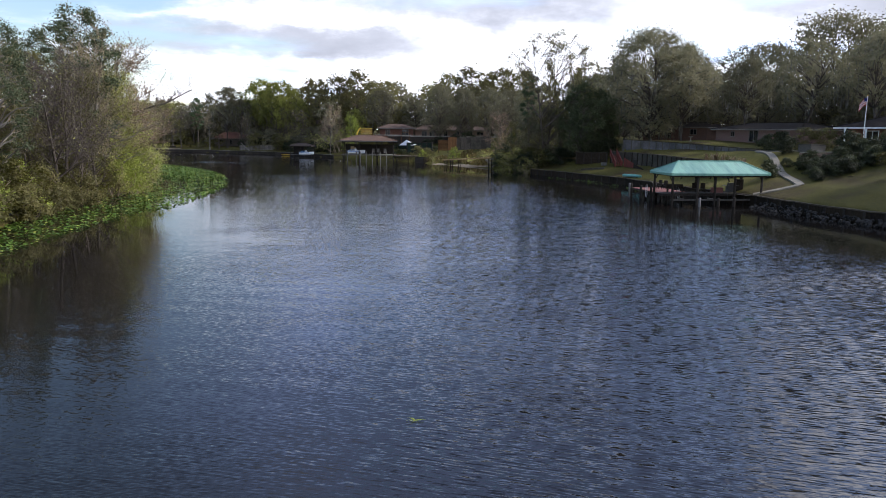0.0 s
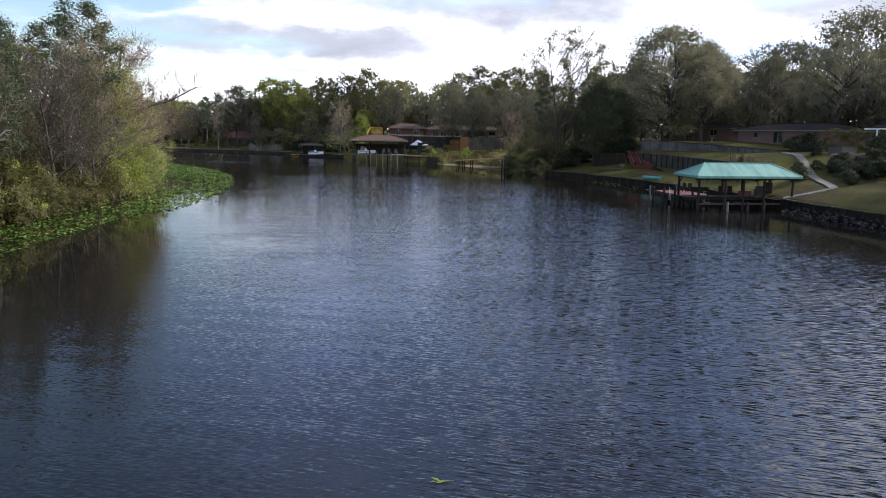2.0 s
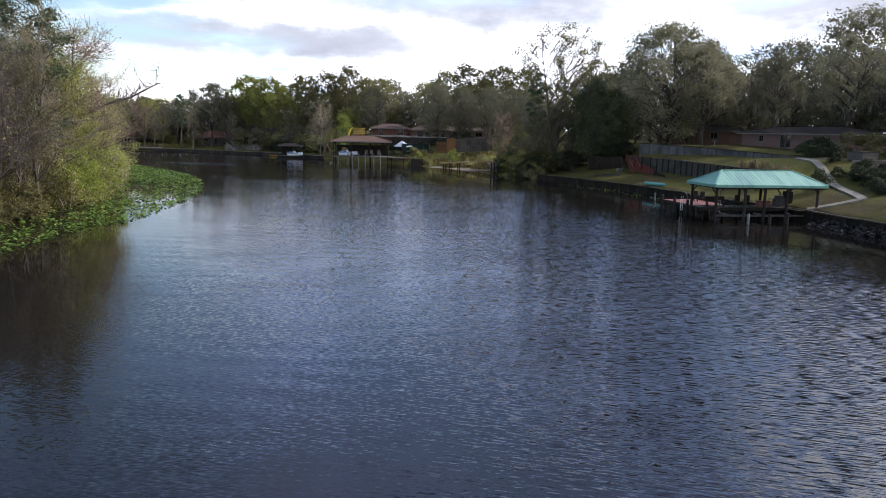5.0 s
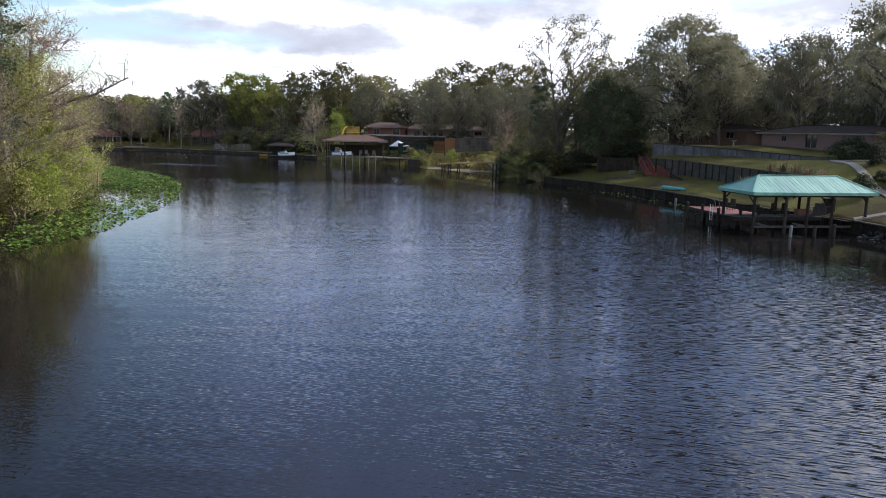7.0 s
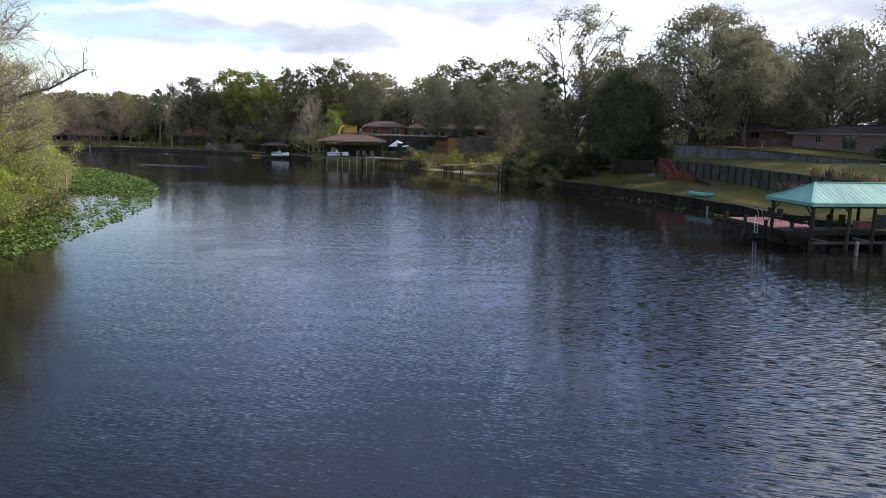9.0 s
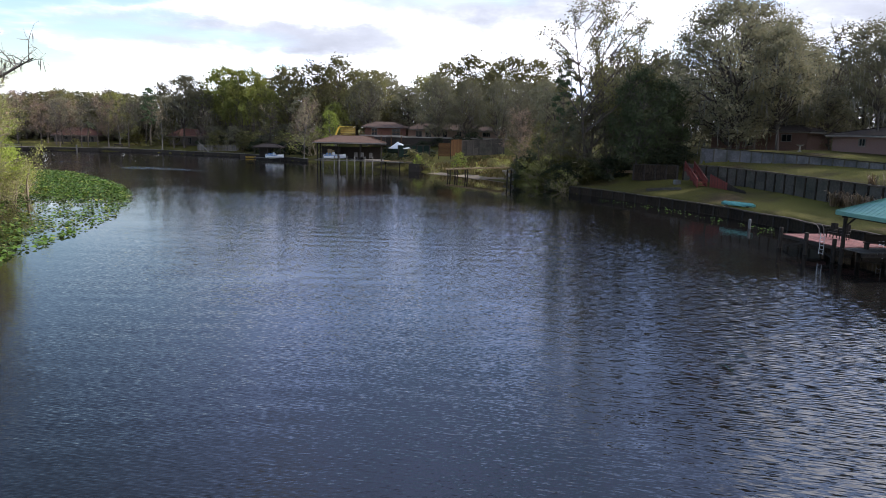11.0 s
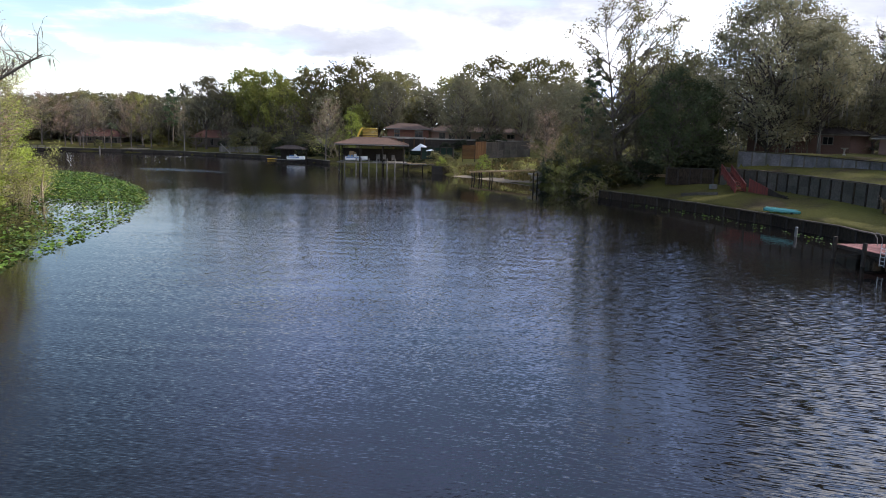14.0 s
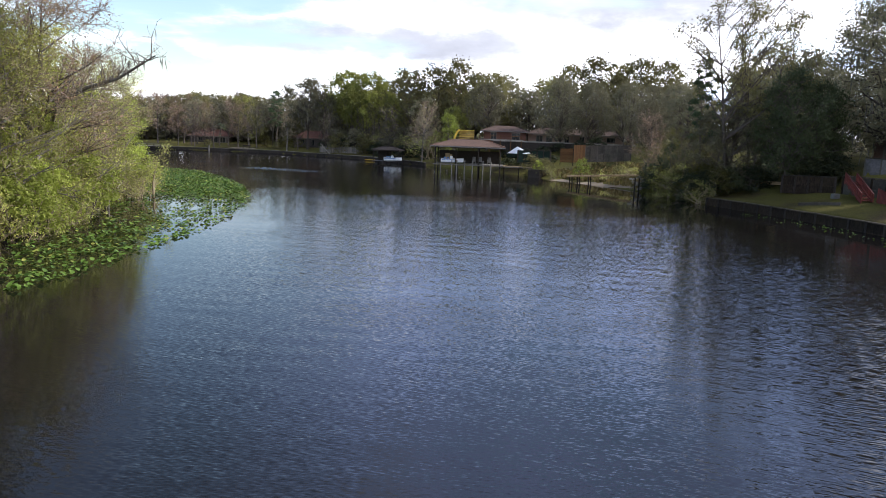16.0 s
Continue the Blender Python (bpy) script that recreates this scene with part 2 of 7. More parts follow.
RED_TWIG = surface("reddish_budding_twigs", (0.14, 0.10, 0.075), (0.30, 0.22, 0.165), 1.0, 0.95)
HEDGE_LEAF = leafy("dark_hedge_leaves", [(0.022, 0.03, 0.012), (0.04, 0.048, 0.02), (0.06, 0.064, 0.028)], 0.35)
OAK_LEAF = leafy("live_oak_leaves", [(0.161, 0.156, 0.090), (0.184, 0.175, 0.099), (0.209, 0.191, 0.110), (0.191, 0.170, 0.106)], 0.5)
OLIVE_LEAF = leafy("olive_green_leaves", [(0.140, 0.128, 0.047), (0.165, 0.153, 0.056), (0.189, 0.170, 0.066), (0.156, 0.137, 0.060)], 0.55)
# yellow-green by nature, raised further for sunlight on the left bank
BRIGHT_LEAF = leafy("bright_yellow_green_leaves", [(0.184, 0.223, 0.030), (0.276, 0.329, 0.046), (0.367, 0.414, 0.081), (0.221, 0.255, 0.056)], 0.45)
SPRING_LEAF = leafy("light_olive_spring_leaves", [(0.170, 0.183, 0.038), (0.211, 0.222, 0.044), (0.251, 0.259, 0.058), (0.196, 0.198, 0.047)], 0.4)
EVERGREEN_LEAF = leafy("dark_evergreen_leaves", [(0.060, 0.076, 0.032), (0.078, 0.099, 0.041), (0.099, 0.117, 0.051)], 0.4)
PINE_LEAF = leafy("dark_green_needles", [(0.032, 0.056, 0.022), (0.056, 0.088, 0.035), (0.080, 0.109, 0.048)], 0.15)
CYPRESS_LEAF = leafy("dull_green_cypress_leaves", [(0.052, 0.066, 0.028), (0.071, 0.089, 0.040), (0.089, 0.103, 0.047)], 0.3)
# olive leaves lightened: sun on the left bank beyond y 85 is put in
SUNLIT_OLIVE_LEAF = leafy("sunlit_olive_sparse_leaves", [(0.296, 0.287, 0.086), (0.397, 0.389, 0.103), (0.373, 0.413, 0.078), (0.461, 0.413, 0.155)], 0.5)
BUD_LEAF = leafy("rusty_buds", [(0.26, 0.169, 0.098), (0.351, 0.221, 0.13), (0.234, 0.182, 0.098)], 0.3)
MOSS = leafy("spanish_moss", [(0.144, 0.138, 0.112), (0.207, 0.196, 0.161), (0.172, 0.163, 0.132)], 0.35)
DRY_LEAF = leafy("dry_tan_grass_blades", [(0.13, 0.085, 0.045), (0.24, 0.17, 0.10), (0.17, 0.12, 0.065), (0.09, 0.06, 0.035)], 0.3)
GOLD_LEAF = leafy("golden_dry_grass", [(0.12, 0.092, 0.03), (0.19, 0.145, 0.05), (0.25, 0.19, 0.07), (0.15, 0.13, 0.035)], 0.35)
# dull olive kept dark: shade on the left bank before y 85 is put in
DULL_SHADED_LEAF = leafy("dull_shaded_olive_leaves", [(0.075, 0.069, 0.015), (0.094, 0.085, 0.018), (0.087, 0.085, 0.015), (0.102, 0.089, 0.022)], 0.45)
LILY = leafy("lily_pad_leaves", [(0.042, 0.082, 0.011), (0.080, 0.142, 0.018), (0.134, 0.218, 0.027), (0.054, 0.098, 0.014), (0.299, 0.316, 0.058)], 0.25, 0.5, 0.1)
TEAL = surface("weathered_teal_metal_roof", (0.135, 0.290, 0.212), (0.182, 0.352, 0.262), 0.45, 0.55, 0.0, (0.055, 0.16, 0.14), (1.6, 0.3, 0.5), 0.003, 0.05, 0.9)
KAYAK = surface("teal_plastic_hull", (0.15, 0.42, 0.385), (0.22, 0.53, 0.48), 1.0, 0.45, relief=0.001, random_shift=0.0)
PILE_WOOD = surface("dark_wet_timber", (0.0158, 0.013, 0.0108), (0.0504, 0.0418, 0.0331), 1.2, 0.9, stretch=(1, 1, 0.3))
GREY_WOOD = surface("weathered_grey_timber", (0.11, 0.10, 0.085), (0.24, 0.215, 0.185), 1.0, 0.9, stretch=(1, 1, 0.4))
TAN_WOOD = surface("tan_timber", (0.27, 0.19, 0.10), (0.42, 0.30, 0.17), 1.0, 0.8)
ORANGE_WOOD = surface("orange_brown_boards", (0.0788, 0.0371, 0.0146), (0.1237, 0.0647, 0.0253), 0.8, 0.8)
RED_DECK = surface("faded_red_deck_boards", (0.18, 0.072, 0.0612), (0.2664, 0.1224, 0.1044), 0.8, 0.85, stain=(0.16, 0.09, 0.08))
RED_PAINT = surface("red_painted_timber", (0.085, 0.010, 0.006), (0.155, 0.021, 0.011), 1.0, 0.65)
PANEL = surface("grey_concrete_panels", (0.0537, 0.0459, 0.0361), (0.1095, 0.0958, 0.0782), 0.5, 0.9, stain=(0.04, 0.042, 0.03), relief=0.01, stain_amount=0.8)
DARK_GREY_WOOD = surface("dark_grey_timber", (0.045, 0.0405, 0.0345), (0.0975, 0.0885, 0.075), 1.0, 0.9, stain=(0.03, 0.034, 0.02), stretch=(1, 1, 0.4))
UPPER_PANEL = surface("pale_lilac_grey_concrete_panels", (0.0889, 0.0850, 0.0850), (0.1594, 0.1527, 0.1546), 0.5, 0.9, stain=(0.06, 0.058, 0.05), relief=0.01, stain_amount=0.8)
SEA_WOOD = surface("brown_black_mottled_timber", (0.008, 0.0055, 0.004), (0.042, 0.030, 0.020), 0.7, 0.95, stain=(0.03, 0.024, 0.012), stretch=(1, 1, 0.3), relief=0.04)
SEA_CAP = surface("weathered_brown_cap_timber", (0.04, 0.031, 0.023), (0.13, 0.105, 0.08), 0.8, 0.9, stain=(0.03, 0.024, 0.015))
CAP = surface("concrete_cap", (0.208, 0.1872, 0.1554), (0.336, 0.3042, 0.2516), 0.6, 0.9, stain=(0.14, 0.13, 0.11))
WALK = surface("pale_concrete_walk", (0.17, 0.150, 0.113), (0.25, 0.222, 0.172), 0.5, 0.9, stain=(0.16, 0.148, 0.125), random_shift=0.08)
SAND = surface("pale_river_sand", (0.208, 0.1628, 0.1089), (0.336, 0.2738, 0.1914), 0.4, 0.95, stain=(0.15, 0.12, 0.09))
ROCK = surface("grey_riprap_stone", (0.015, 0.0135, 0.0115), (0.045, 0.042, 0.037), 0.9, 0.95, relief=0.05, random_shift=0.4)
BRICK = surface("tan_brick", (0.164, 0.1107, 0.082), (0.2542, 0.1804, 0.1394), 0.7, 0.9, stain=(0.22, 0.17, 0.14))
PINK_BRICK = surface("pinkish_tan_brick", (0.175, 0.105, 0.088), (0.262, 0.168, 0.142), 0.7, 0.9, stain=(0.2, 0.14, 0.12))
BROWN_BRICK = surface("shaded_brown_brick", (0.1080, 0.0636, 0.0504), (0.1740, 0.1104, 0.0900), 0.7, 0.9)
RED_BRICK = surface("red_brown_brick", (0.12, 0.055, 0.038), (0.20, 0.095, 0.07), 0.8, 0.9)
GREY_WALL = surface("grey_painted_siding", (0.0816, 0.068, 0.0578), (0.1292, 0.1102, 0.0966), 0.6, 0.85)
SHINGLE = surface("dark_shingles", (0.018, 0.0142, 0.012), (0.038, 0.03, 0.0255), 0.5, 0.95)
# brown shingles darkened: the trees' shade on the far house roofs is put in
SHADED_SHINGLE = surface("shaded_brown_shingles", (0.055, 0.036, 0.028), (0.10, 0.068, 0.053), 0.5, 0.95, stain=(0.035, 0.026, 0.02))
BROWN_SHINGLE = surface("brown_shingles", (0.10, 0.06, 0.042), (0.165, 0.105, 0.075), 0.5, 0.95, stain=(0.075, 0.05, 0.038))
RUST_SHINGLE = surface("rust_red_shingles", (0.0439, 0.0203, 0.0152), (0.0709, 0.0355, 0.0270), 0.5, 0.95)
WHITE = surface("white_paint", (0.68, 0.68, 0.66), (0.80, 0.80, 0.78), 0.6, 0.55, relief=0.002, random_shift=0.05)
PIPE = surface("white_pile_sleeve", (0.09, 0.09, 0.084), (0.15, 0.147, 0.138), 0.8, 0.6, stain=(0.14, 0.13, 0.11))
YELLOW = surface("yellow_plastic", (0.52, 0.33, 0.03), (0.66, 0.44, 0.05), 0.8, 0.5, relief=0.001)
OCHRE = surface("ochre_stained_boards", (0.30, 0.185, 0.035), (0.42, 0.27, 0.06), 0.8, 0.7)
ORANGE = surface("orange_plastic", (0.60, 0.22, 0.02), (0.75, 0.30, 0.03), 0.8, 0.45, relief=0.001)
BLACK = surface("black_metal", (0.015, 0.015, 0.016), (0.04, 0.04, 0.04), 1.0, 0.5)
GREEN_TARP = surface("dark_green_canvas", (0.010, 0.020, 0.014), (0.020, 0.036, 0.026), 0.8, 0.8)
BLUE = surface("blue_gelcoat", (0.05, 0.14, 0.30), (0.08, 0.20, 0.40), 0.8, 0.35, relief=0.001)
ALU = surface("brushed_aluminium", (0.45, 0.46, 0.47), (0.62, 0.63, 0.64), 1.5, 0.35, 0.9, relief=0.001)
FLAG_RED = surface("red_cloth", (0.42, 0.03, 0.03), (0.52, 0.05, 0.05), 2.0, 0.85)
FLAG_BLUE = surface("navy_cloth", (0.02, 0.03, 0.13), (0.03, 0.045, 0.18), 2.0, 0.85)
glass_m, glass_n, glass_l, glass_b = material("dark_window_glass", 0.05)
glass_b.inputs["Base Color"].default_value = (0.015, 0.017, 0.02, 1)
GLASS = glass_m

# ---------------------------------------------------------------- building helpers
def np_mesh(name, verts, faces, mat):
    """A mesh from arrays: verts (n, 3); faces (m, k)."""
    me = bpy.data.meshes.new(name)
    verts, faces = np.asarray(verts, np.float32), np.asarray(faces, np.int32)
    k = faces.shape[1]
    me.vertices.add(len(verts))
    me.vertices.foreach_set("co", verts.ravel())
    me.loops.add(faces.size)
    me.loops.foreach_set("vertex_index", faces.ravel())
    me.polygons.add(len(faces))
    me.polygons.foreach_set("loop_start", np.arange(0, faces.size, k, dtype=np.int32))
    me.update(calc_edges=True)
    me.materials.append(mat)
    return me


def thing(name, label, category, at=(0, 0, 0), turn=0.0, group="", kind=""):
    ob = new(name)
    ob.empty_display_size = 0.2
    ob.matrix_basis = pose(*at, 0, 0, turn)
    return tagged(ob, label, category, group, kind)


def part(name, bm, mat, parent, label=""):
    """One mesh object under a thing or a part; its vertices are in the parent's space."""
    me = bpy.data.meshes.new(name)
    bm.to_mesh(me)
    bm.free()
    me.materials.append(mat)
    ob = new(name, me)
    ob.parent = parent
    return tagged(ob, label)


def solo(name, bm, mat, label, category, at=(0, 0, 0), turn=0.0, group="", kind=""):
    me = bpy.data.meshes.new(name)
    bm.to_mesh(me)
    bm.free()
    me.materials.append(mat)
    ob = new(name, me)
    ob.matrix_basis = pose(*at, 0, 0, turn)
    return tagged(ob, label, category, group, kind)


def hull(bm, pts, faces):
    vs = [bm.verts.new(p) for p in pts]
    for f in faces:
        bm.faces.new([vs[i] for i in f])
    return vs


BOX = [(0, 3, 2, 1), (4, 5, 6, 7), (0, 1, 5, 4), (1, 2, 6, 5), (2, 3, 7, 6), (3, 0, 4, 7)]


def box(bm, c, s, turn=0.0):
    """A box of centre c and size s, turned about z."""
    ca, sa = math.cos(radians(turn)), math.sin(radians(turn))
    pts = []
    for dz in (-1, 1):
        for dx, dy in ((-1, -1), (1, -1), (1, 1), (-1, 1)):
            x, y = dx * s[0] / 2, dy * s[1] / 2
            pts.append((c[0] + ca * x - sa * y, c[1] + sa * x + ca * y, c[2] + dz * s[2] / 2))
    hull(bm, pts, BOX)
    return bm


def beam(bm, p, q, w, h):
    """A bar of section w x h from p to q, h upright."""
    p, q = Vector(p), Vector(q)
    d = (q - p).normalized()
    side = d.cross(Vector((0, 0, 1)))
    side = side.normalized() if side.length > 1e-4 else Vector((1, 0, 0))
    top = side.cross(d)
    pts = []
    for e in (p, q):
        for a, b in ((-1, -1), (1, -1), (1, 1), (-1, 1)):
            pts.append(e + side * a * w / 2 + top * b * h / 2)
    hull(bm, pts, BOX)
    return bm


def rod(bm, p, q, r0, r1=None, n=8):
    r1 = r0 if r1 is None else r1
    p, q = Vector(p), Vector(q)
    d = (q - p).normalized()
    u = d.orthogonal().normalized()
    v = d.cross(u)
    rings = []
    for e, r in ((p, r0), (q, r1)):
        rings.append([bm.verts.new(e + (u * math.cos(2 * math.pi * i / n) + v * math.sin(2 * math.pi * i / n)) * r) for i in range(n)])
    for i in range(n):
        bm.faces.new((rings[0][i], rings[0][(i + 1) % n], rings[1][(i + 1) % n], rings[1][i]))
    bm.faces.new(rings[0][::-1])
    bm.faces.new(rings[1])
    return bm


def B():
    return bmesh.new()


def slab(bm, corners, thick):
    """A flat or warped plate under the given corners (top side), in order round the edge."""
    n = len(corners)
    top = [bm.verts.new(c) for c in corners]
    bot = [bm.verts.new((c[0], c[1], c[2] - thick)) for c in corners]
    bm.faces.new(top)
    bm.faces.new(bot[::-1])
    for i in range(n):
        bm.faces.new((top[i], bot[i], bot[(i + 1) % n], top[(i + 1) % n]))
    return bm


def along(line, step):
    """Points every step metres on a polyline of 2D or 3D points, with the direction there in degrees."""
    pts = [Vector(p if len(p) == 3 else (*p, 0)) for p in line]
    out, left = [], 0.0
    for a, b in zip(pts, pts[1:]):
        n = (b - a).length
        s = left
        while s < n:
            out.append((a + (b - a) * (s / n), math.degrees(math.atan2((b - a).y, (b - a).x))))
            s += step
        left = s - n
    return out


# ---------------------------------------------------------------- the lie of the land
RIGHT_BANK = [(62, -400), (58, -60), (55, 0), (51, 30), (47, 48), (43, 60), (40.5, 69), (39.4, 78), (38.4, 84), (36.5, 90), (35.1, 96.5), (34.5, 103.5),
              (33.0, 110.8), (30.1, 119.8), (26.0, 130.5), (21.5, 140), (18.8, 149)]
FAR_BANK = [(15.5, 158), (11, 166), (6.5, 174), (1, 180), (-5, 190), (-12, 198), (-20, 206), (-28, 215), (-36, 224), (-46, 235), (-58, 241), (-75, 250), (-95, 252),
            (-118, 250), (-150, 262), (-420, 300)]
LEFT_BANK = [(-420, 175), (-150, 158), (-90, 148), (-66, 137), (-53, 128), (-47, 121), (-44, 112), (-40.5, 100), (-38, 91), (-37, 78), (-34.8, 65), (-32.8, 55),
             (-32, 45), (-32.5, 25), (-35, 0), (-40, -60), (-48, -400)]
WALL_A = [(36.4, 132.5), (39.2, 127), (40.6, 118), (41.2, 108), (41.8, 99), (42.6, 93)]
WALL_B = [(38.6, 132.5), (43.0, 129), (47.2, 119), (48.8, 111.5), (50.4, 107.2), (53.6, 104.6)]


def distance(px, py, line):
    best = np.full(px.shape, 1e9)
    for (ax, ay), (bx, by) in zip(line, line[1:]):
        dx, dy = bx - ax, by - ay
        s = np.clip(((px - ax) * dx + (py - ay) * dy) / (dx * dx + dy * dy), 0, 1)
        best = np.minimum(best, np.hypot(px - ax - s * dx, py - ay - s * dy))
    return best


def inside(px, py, ring):
    odd = np.zeros(px.shape, bool)
    for (ax, ay), (bx, by) in zip(ring, ring[1:] + ring[:1]):
        if ay == by:
            continue
        odd ^= ((ay > py) != (by > py)) & (px < (bx - ax) * (py - ay) / (by - ay) + ax)
    return odd


def smooth(v, lo, hi):
    s = np.clip((v - lo) / (hi - lo), 0, 1)
    return s * s * (3 - 2 * s)


def soft_noise(px, py, size, seed):
    g = np.random.RandomState(seed)
    z = np.zeros(px.shape)
    for i in range(7):
        a, f, p = g.uniform(0, 6.28), g.uniform(0.6, 1.7) / size, g.uniform(0, 6.28)
        z += np.sin((px * np.cos(a) + py * np.sin(a)) * f * 6.28 + p)
    return z / 4.0


RIVER = RIGHT_BANK + FAR_BANK + LEFT_BANK
BACK_A = [(x + 0.55, y + 0.3) for x, y in WALL_A]
BACK_B = [(x + 0.55, y + 0.3) for x, y in WALL_B]
MID = BACK_A + [(46, 88), (60, 88), (60, 132.8)]
UPPER = BACK_B + [(56, 103), (57.5, 96), (90, 96), (400, 96), (400, 160), (38.6, 160)]


def land(px, py):
    """Height of the ground in metres over the river."""
    px, py = np.asarray(px, float), np.asarray(py, float)
    shape = px.shape
    px, py = np.atleast_1d(px), np.atleast_1d(py)
    wet = inside(px, py, RIVER)
    dr, df, dl = distance(px, py, RIGHT_BANK), distance(px, py, FAR_BANK), distance(px, py, LEFT_BANK)
    d = np.minimum(np.minimum(dr, df), dl)
    bed = np.maximum(-1.4, -0.5 - 0.3 * d)
    # right bank, south of the terraces
    south = np.interp(dr, [0, 0.45, 5.3, 10, 14, 18, 45, 200], [-0.6, 1.12, 2.5, 3.4, 4.6, 6.2, 7.0, 9])
    # right bank with its two walls
    lower = np.interp(dr, [0, 0.45, 3, 9], [-0.6, 1.12, 1.55, 2.6])
    mid = 4.2 + 0.45 * smooth(py, 106, 128) + 0.17 * np.clip(distance(px, py, WALL_A), 0, 8) + 0.35 * smooth(py, 112, 100) * smooth(px, 43, 49)
    upper = 5.85 + 1.05 * smooth(py, 101, 129) + 0.02 * np.clip(distance(px, py, WALL_B), 0, 30)
    terraces = np.where(inside(px, py, UPPER), upper, np.where(inside(px, py, MID), mid, lower))
    right = south + (terraces - south) * smooth(py, 88, 97)
    north = np.interp(dr, [0, 0.45, 4, 9, 16, 40, 200], [-0.6, 0.85, 1.2, 2.6, 5.2, 7.0, 9])
    right = right + (north - right) * smooth(py, 131, 138)
    # far bank: a grassy slope by the sand, then a low walled edge
    slope = np.interp(df, [0, 3, 8, 16, 25, 60, 300], [-0.25, 0.5, 1.6, 3.9, 6.4, 7.2, 11])
    edge = np.interp(df, [0, 0.5, 12, 40, 300], [-0.6, 0.75, 1.5, 3.2, 9])
    far = slope + (edge - slope) * smooth(-px, 16, 34)
    left = np.interp(dl, [0, 1, 4, 14, 60, 300], [-0.35, 0.1, 0.4, 0.9, 2.2, 5])
    w = smooth(py, 146, 160)
    east = right + (far - right) * w
    dry = np.where(dl < np.minimum(dr, df), left, east)
    dry = dry + soft_noise(px, py, 9, 3) * 0.10 * smooth(d, 2, 10)
    z = np.where(wet, bed, dry)
    return z.reshape(shape)


def ground(x, y):
    return float(land(np.array([x]), np.array([y]))[0])

# ---------------------------------------------------------------- ground, water, banks
def ticks(*spans):
    out = []
    for a, b, s in spans:
        out += list(np.arange(a, b, s))
    return np.array(out)


gx = ticks((-3000, -400, 260), (-400, -130, 15), (-130, -28, 2), (-28, 14, 2.5), (14, 56, 0.65), (56, 130, 2.5), (130, 400, 20), (400, 3001, 260))
gy = ticks((-3000, -400, 260), (-400, -20, 20), (-20, 54, 2.5), (54, 136, 0.65), (136, 270, 2.0), (270, 420, 12), (420, 3100, 260))
GX, GY = np.meshgrid(gx, gy)
GZ = land(GX, GY)
nx, ny = len(gx), len(gy)
idx = np.arange(nx * ny).reshape(ny, nx)
quads = np.stack([idx[:-1, :-1], idx[:-1, 1:], idx[1:, 1:], idx[1:, :-1]], -1).reshape(-1, 4)
ground_me = np_mesh("ground", np.stack([GX, GY, GZ], -1).reshape(-1, 3), quads, GROUND)
ground_me.polygons.foreach_set("use_smooth", np.ones(len(quads), bool))
tagged(new("ground", ground_me), "rough lawn, earth and leaf litter round the river", "ground", kind="structure")

# the river's surface: a low chop in the mesh, short ripples by slope, stiller towards the banks
wx = ticks((-430, -110, 20), (-110, -45, 4), (-45, 46, 0.75), (46, 71, 5))
wy = ticks((-400, -20, 30), (-20, 11, 3), (11, 100, 0.45), (100, 200, 0.6), (200, 260, 4), (260, 311, 10))
WX, WY = np.meshgrid(wx, wy)


def ripple_tile(n, size, seed, way, peak):
    """A tile of random wavelets with a directional spectrum, unit slope."""
    g = np.random.RandomState(seed)
    k = np.fft.fftfreq(n, size / n) * 2 * np.pi
    KX, KY = np.meshgrid(k, k)
    K = np.hypot(KX, KY) + 1e-6
    along_ = (KX * math.sin(way) + KY * math.cos(way)) / K
    lam = 2 * np.pi / K
    spec = np.exp(-(np.log(lam / peak) / 0.42) ** 2) * (0.01 + np.abs(along_) ** 10) / K ** 1.5
    z = np.real(np.fft.ifft2(np.fft.fft2(g.normal(size=(n, n))) * spec))
    return z / np.std(np.gradient(z, size / n)[0])


def sample(tile, size, px, py):
    n = len(tile)
    u, v = px / size * n, py / size * n
    i, j = np.floor(u).astype(int), np.floor(v).astype(int)
    fu, fv = u - i, v - j
    i0, i1, j0, j1 = i % n, (i + 1) % n, j % n, (j + 1) % n
    return tile[j0, i0] * (1 - fu) * (1 - fv) + tile[j0, i1] * fu * (1 - fv) + tile[j1, i0] * (1 - fu) * fv + tile[j1, i1] * fu * fv


reach = smooth(WX, -45, -38) * smooth(WX, 46, 40) * smooth(WY, 8, 13) * smooth(WY, 199, 175)
lee = smooth(distance(WX, WY, LEFT_BANK), 8, 26) * (0.03 + 0.97 * smooth(distance(WX, WY, RIGHT_BANK), 9, 28)) * (0.4 + 0.6 * smooth(distance(WX, WY, FAR_BANK), 6, 28))
WZ = 0.017 * sample(ripple_tile(512, 97.0, 7, 0.2, 1.7), 97.0, WX, WY) * reach * lee * (1 - 0.85 * smooth(WY, 122, 140))
slick = 1.6 * np.exp(-(((WX + 47.5) / 8.5) ** 4 + ((WY - 174.5 + (WX + 47.5) * 0.35) / 2.6) ** 2)) + 0.8 * np.exp(-(((WX + 73) / 4.0) ** 4 + ((WY - 190.5) / 1.2) ** 2))        # a wind-ruffled streak before the far shore
ORDER = 0.25 + 0.75 * smooth(WX - 0.12 * (WY - 40), -3, 9)
STIR = (0.58 + 0.48 * ORDER) * (0.03 + 0.97 * lee) * (1 - 0.62 * smooth(WY + soft_noise(WX, WY, 22, 4) * 5, 125, 135)) + 0.9 * slick
wi = np.arange(WX.size).reshape(WX.shape)
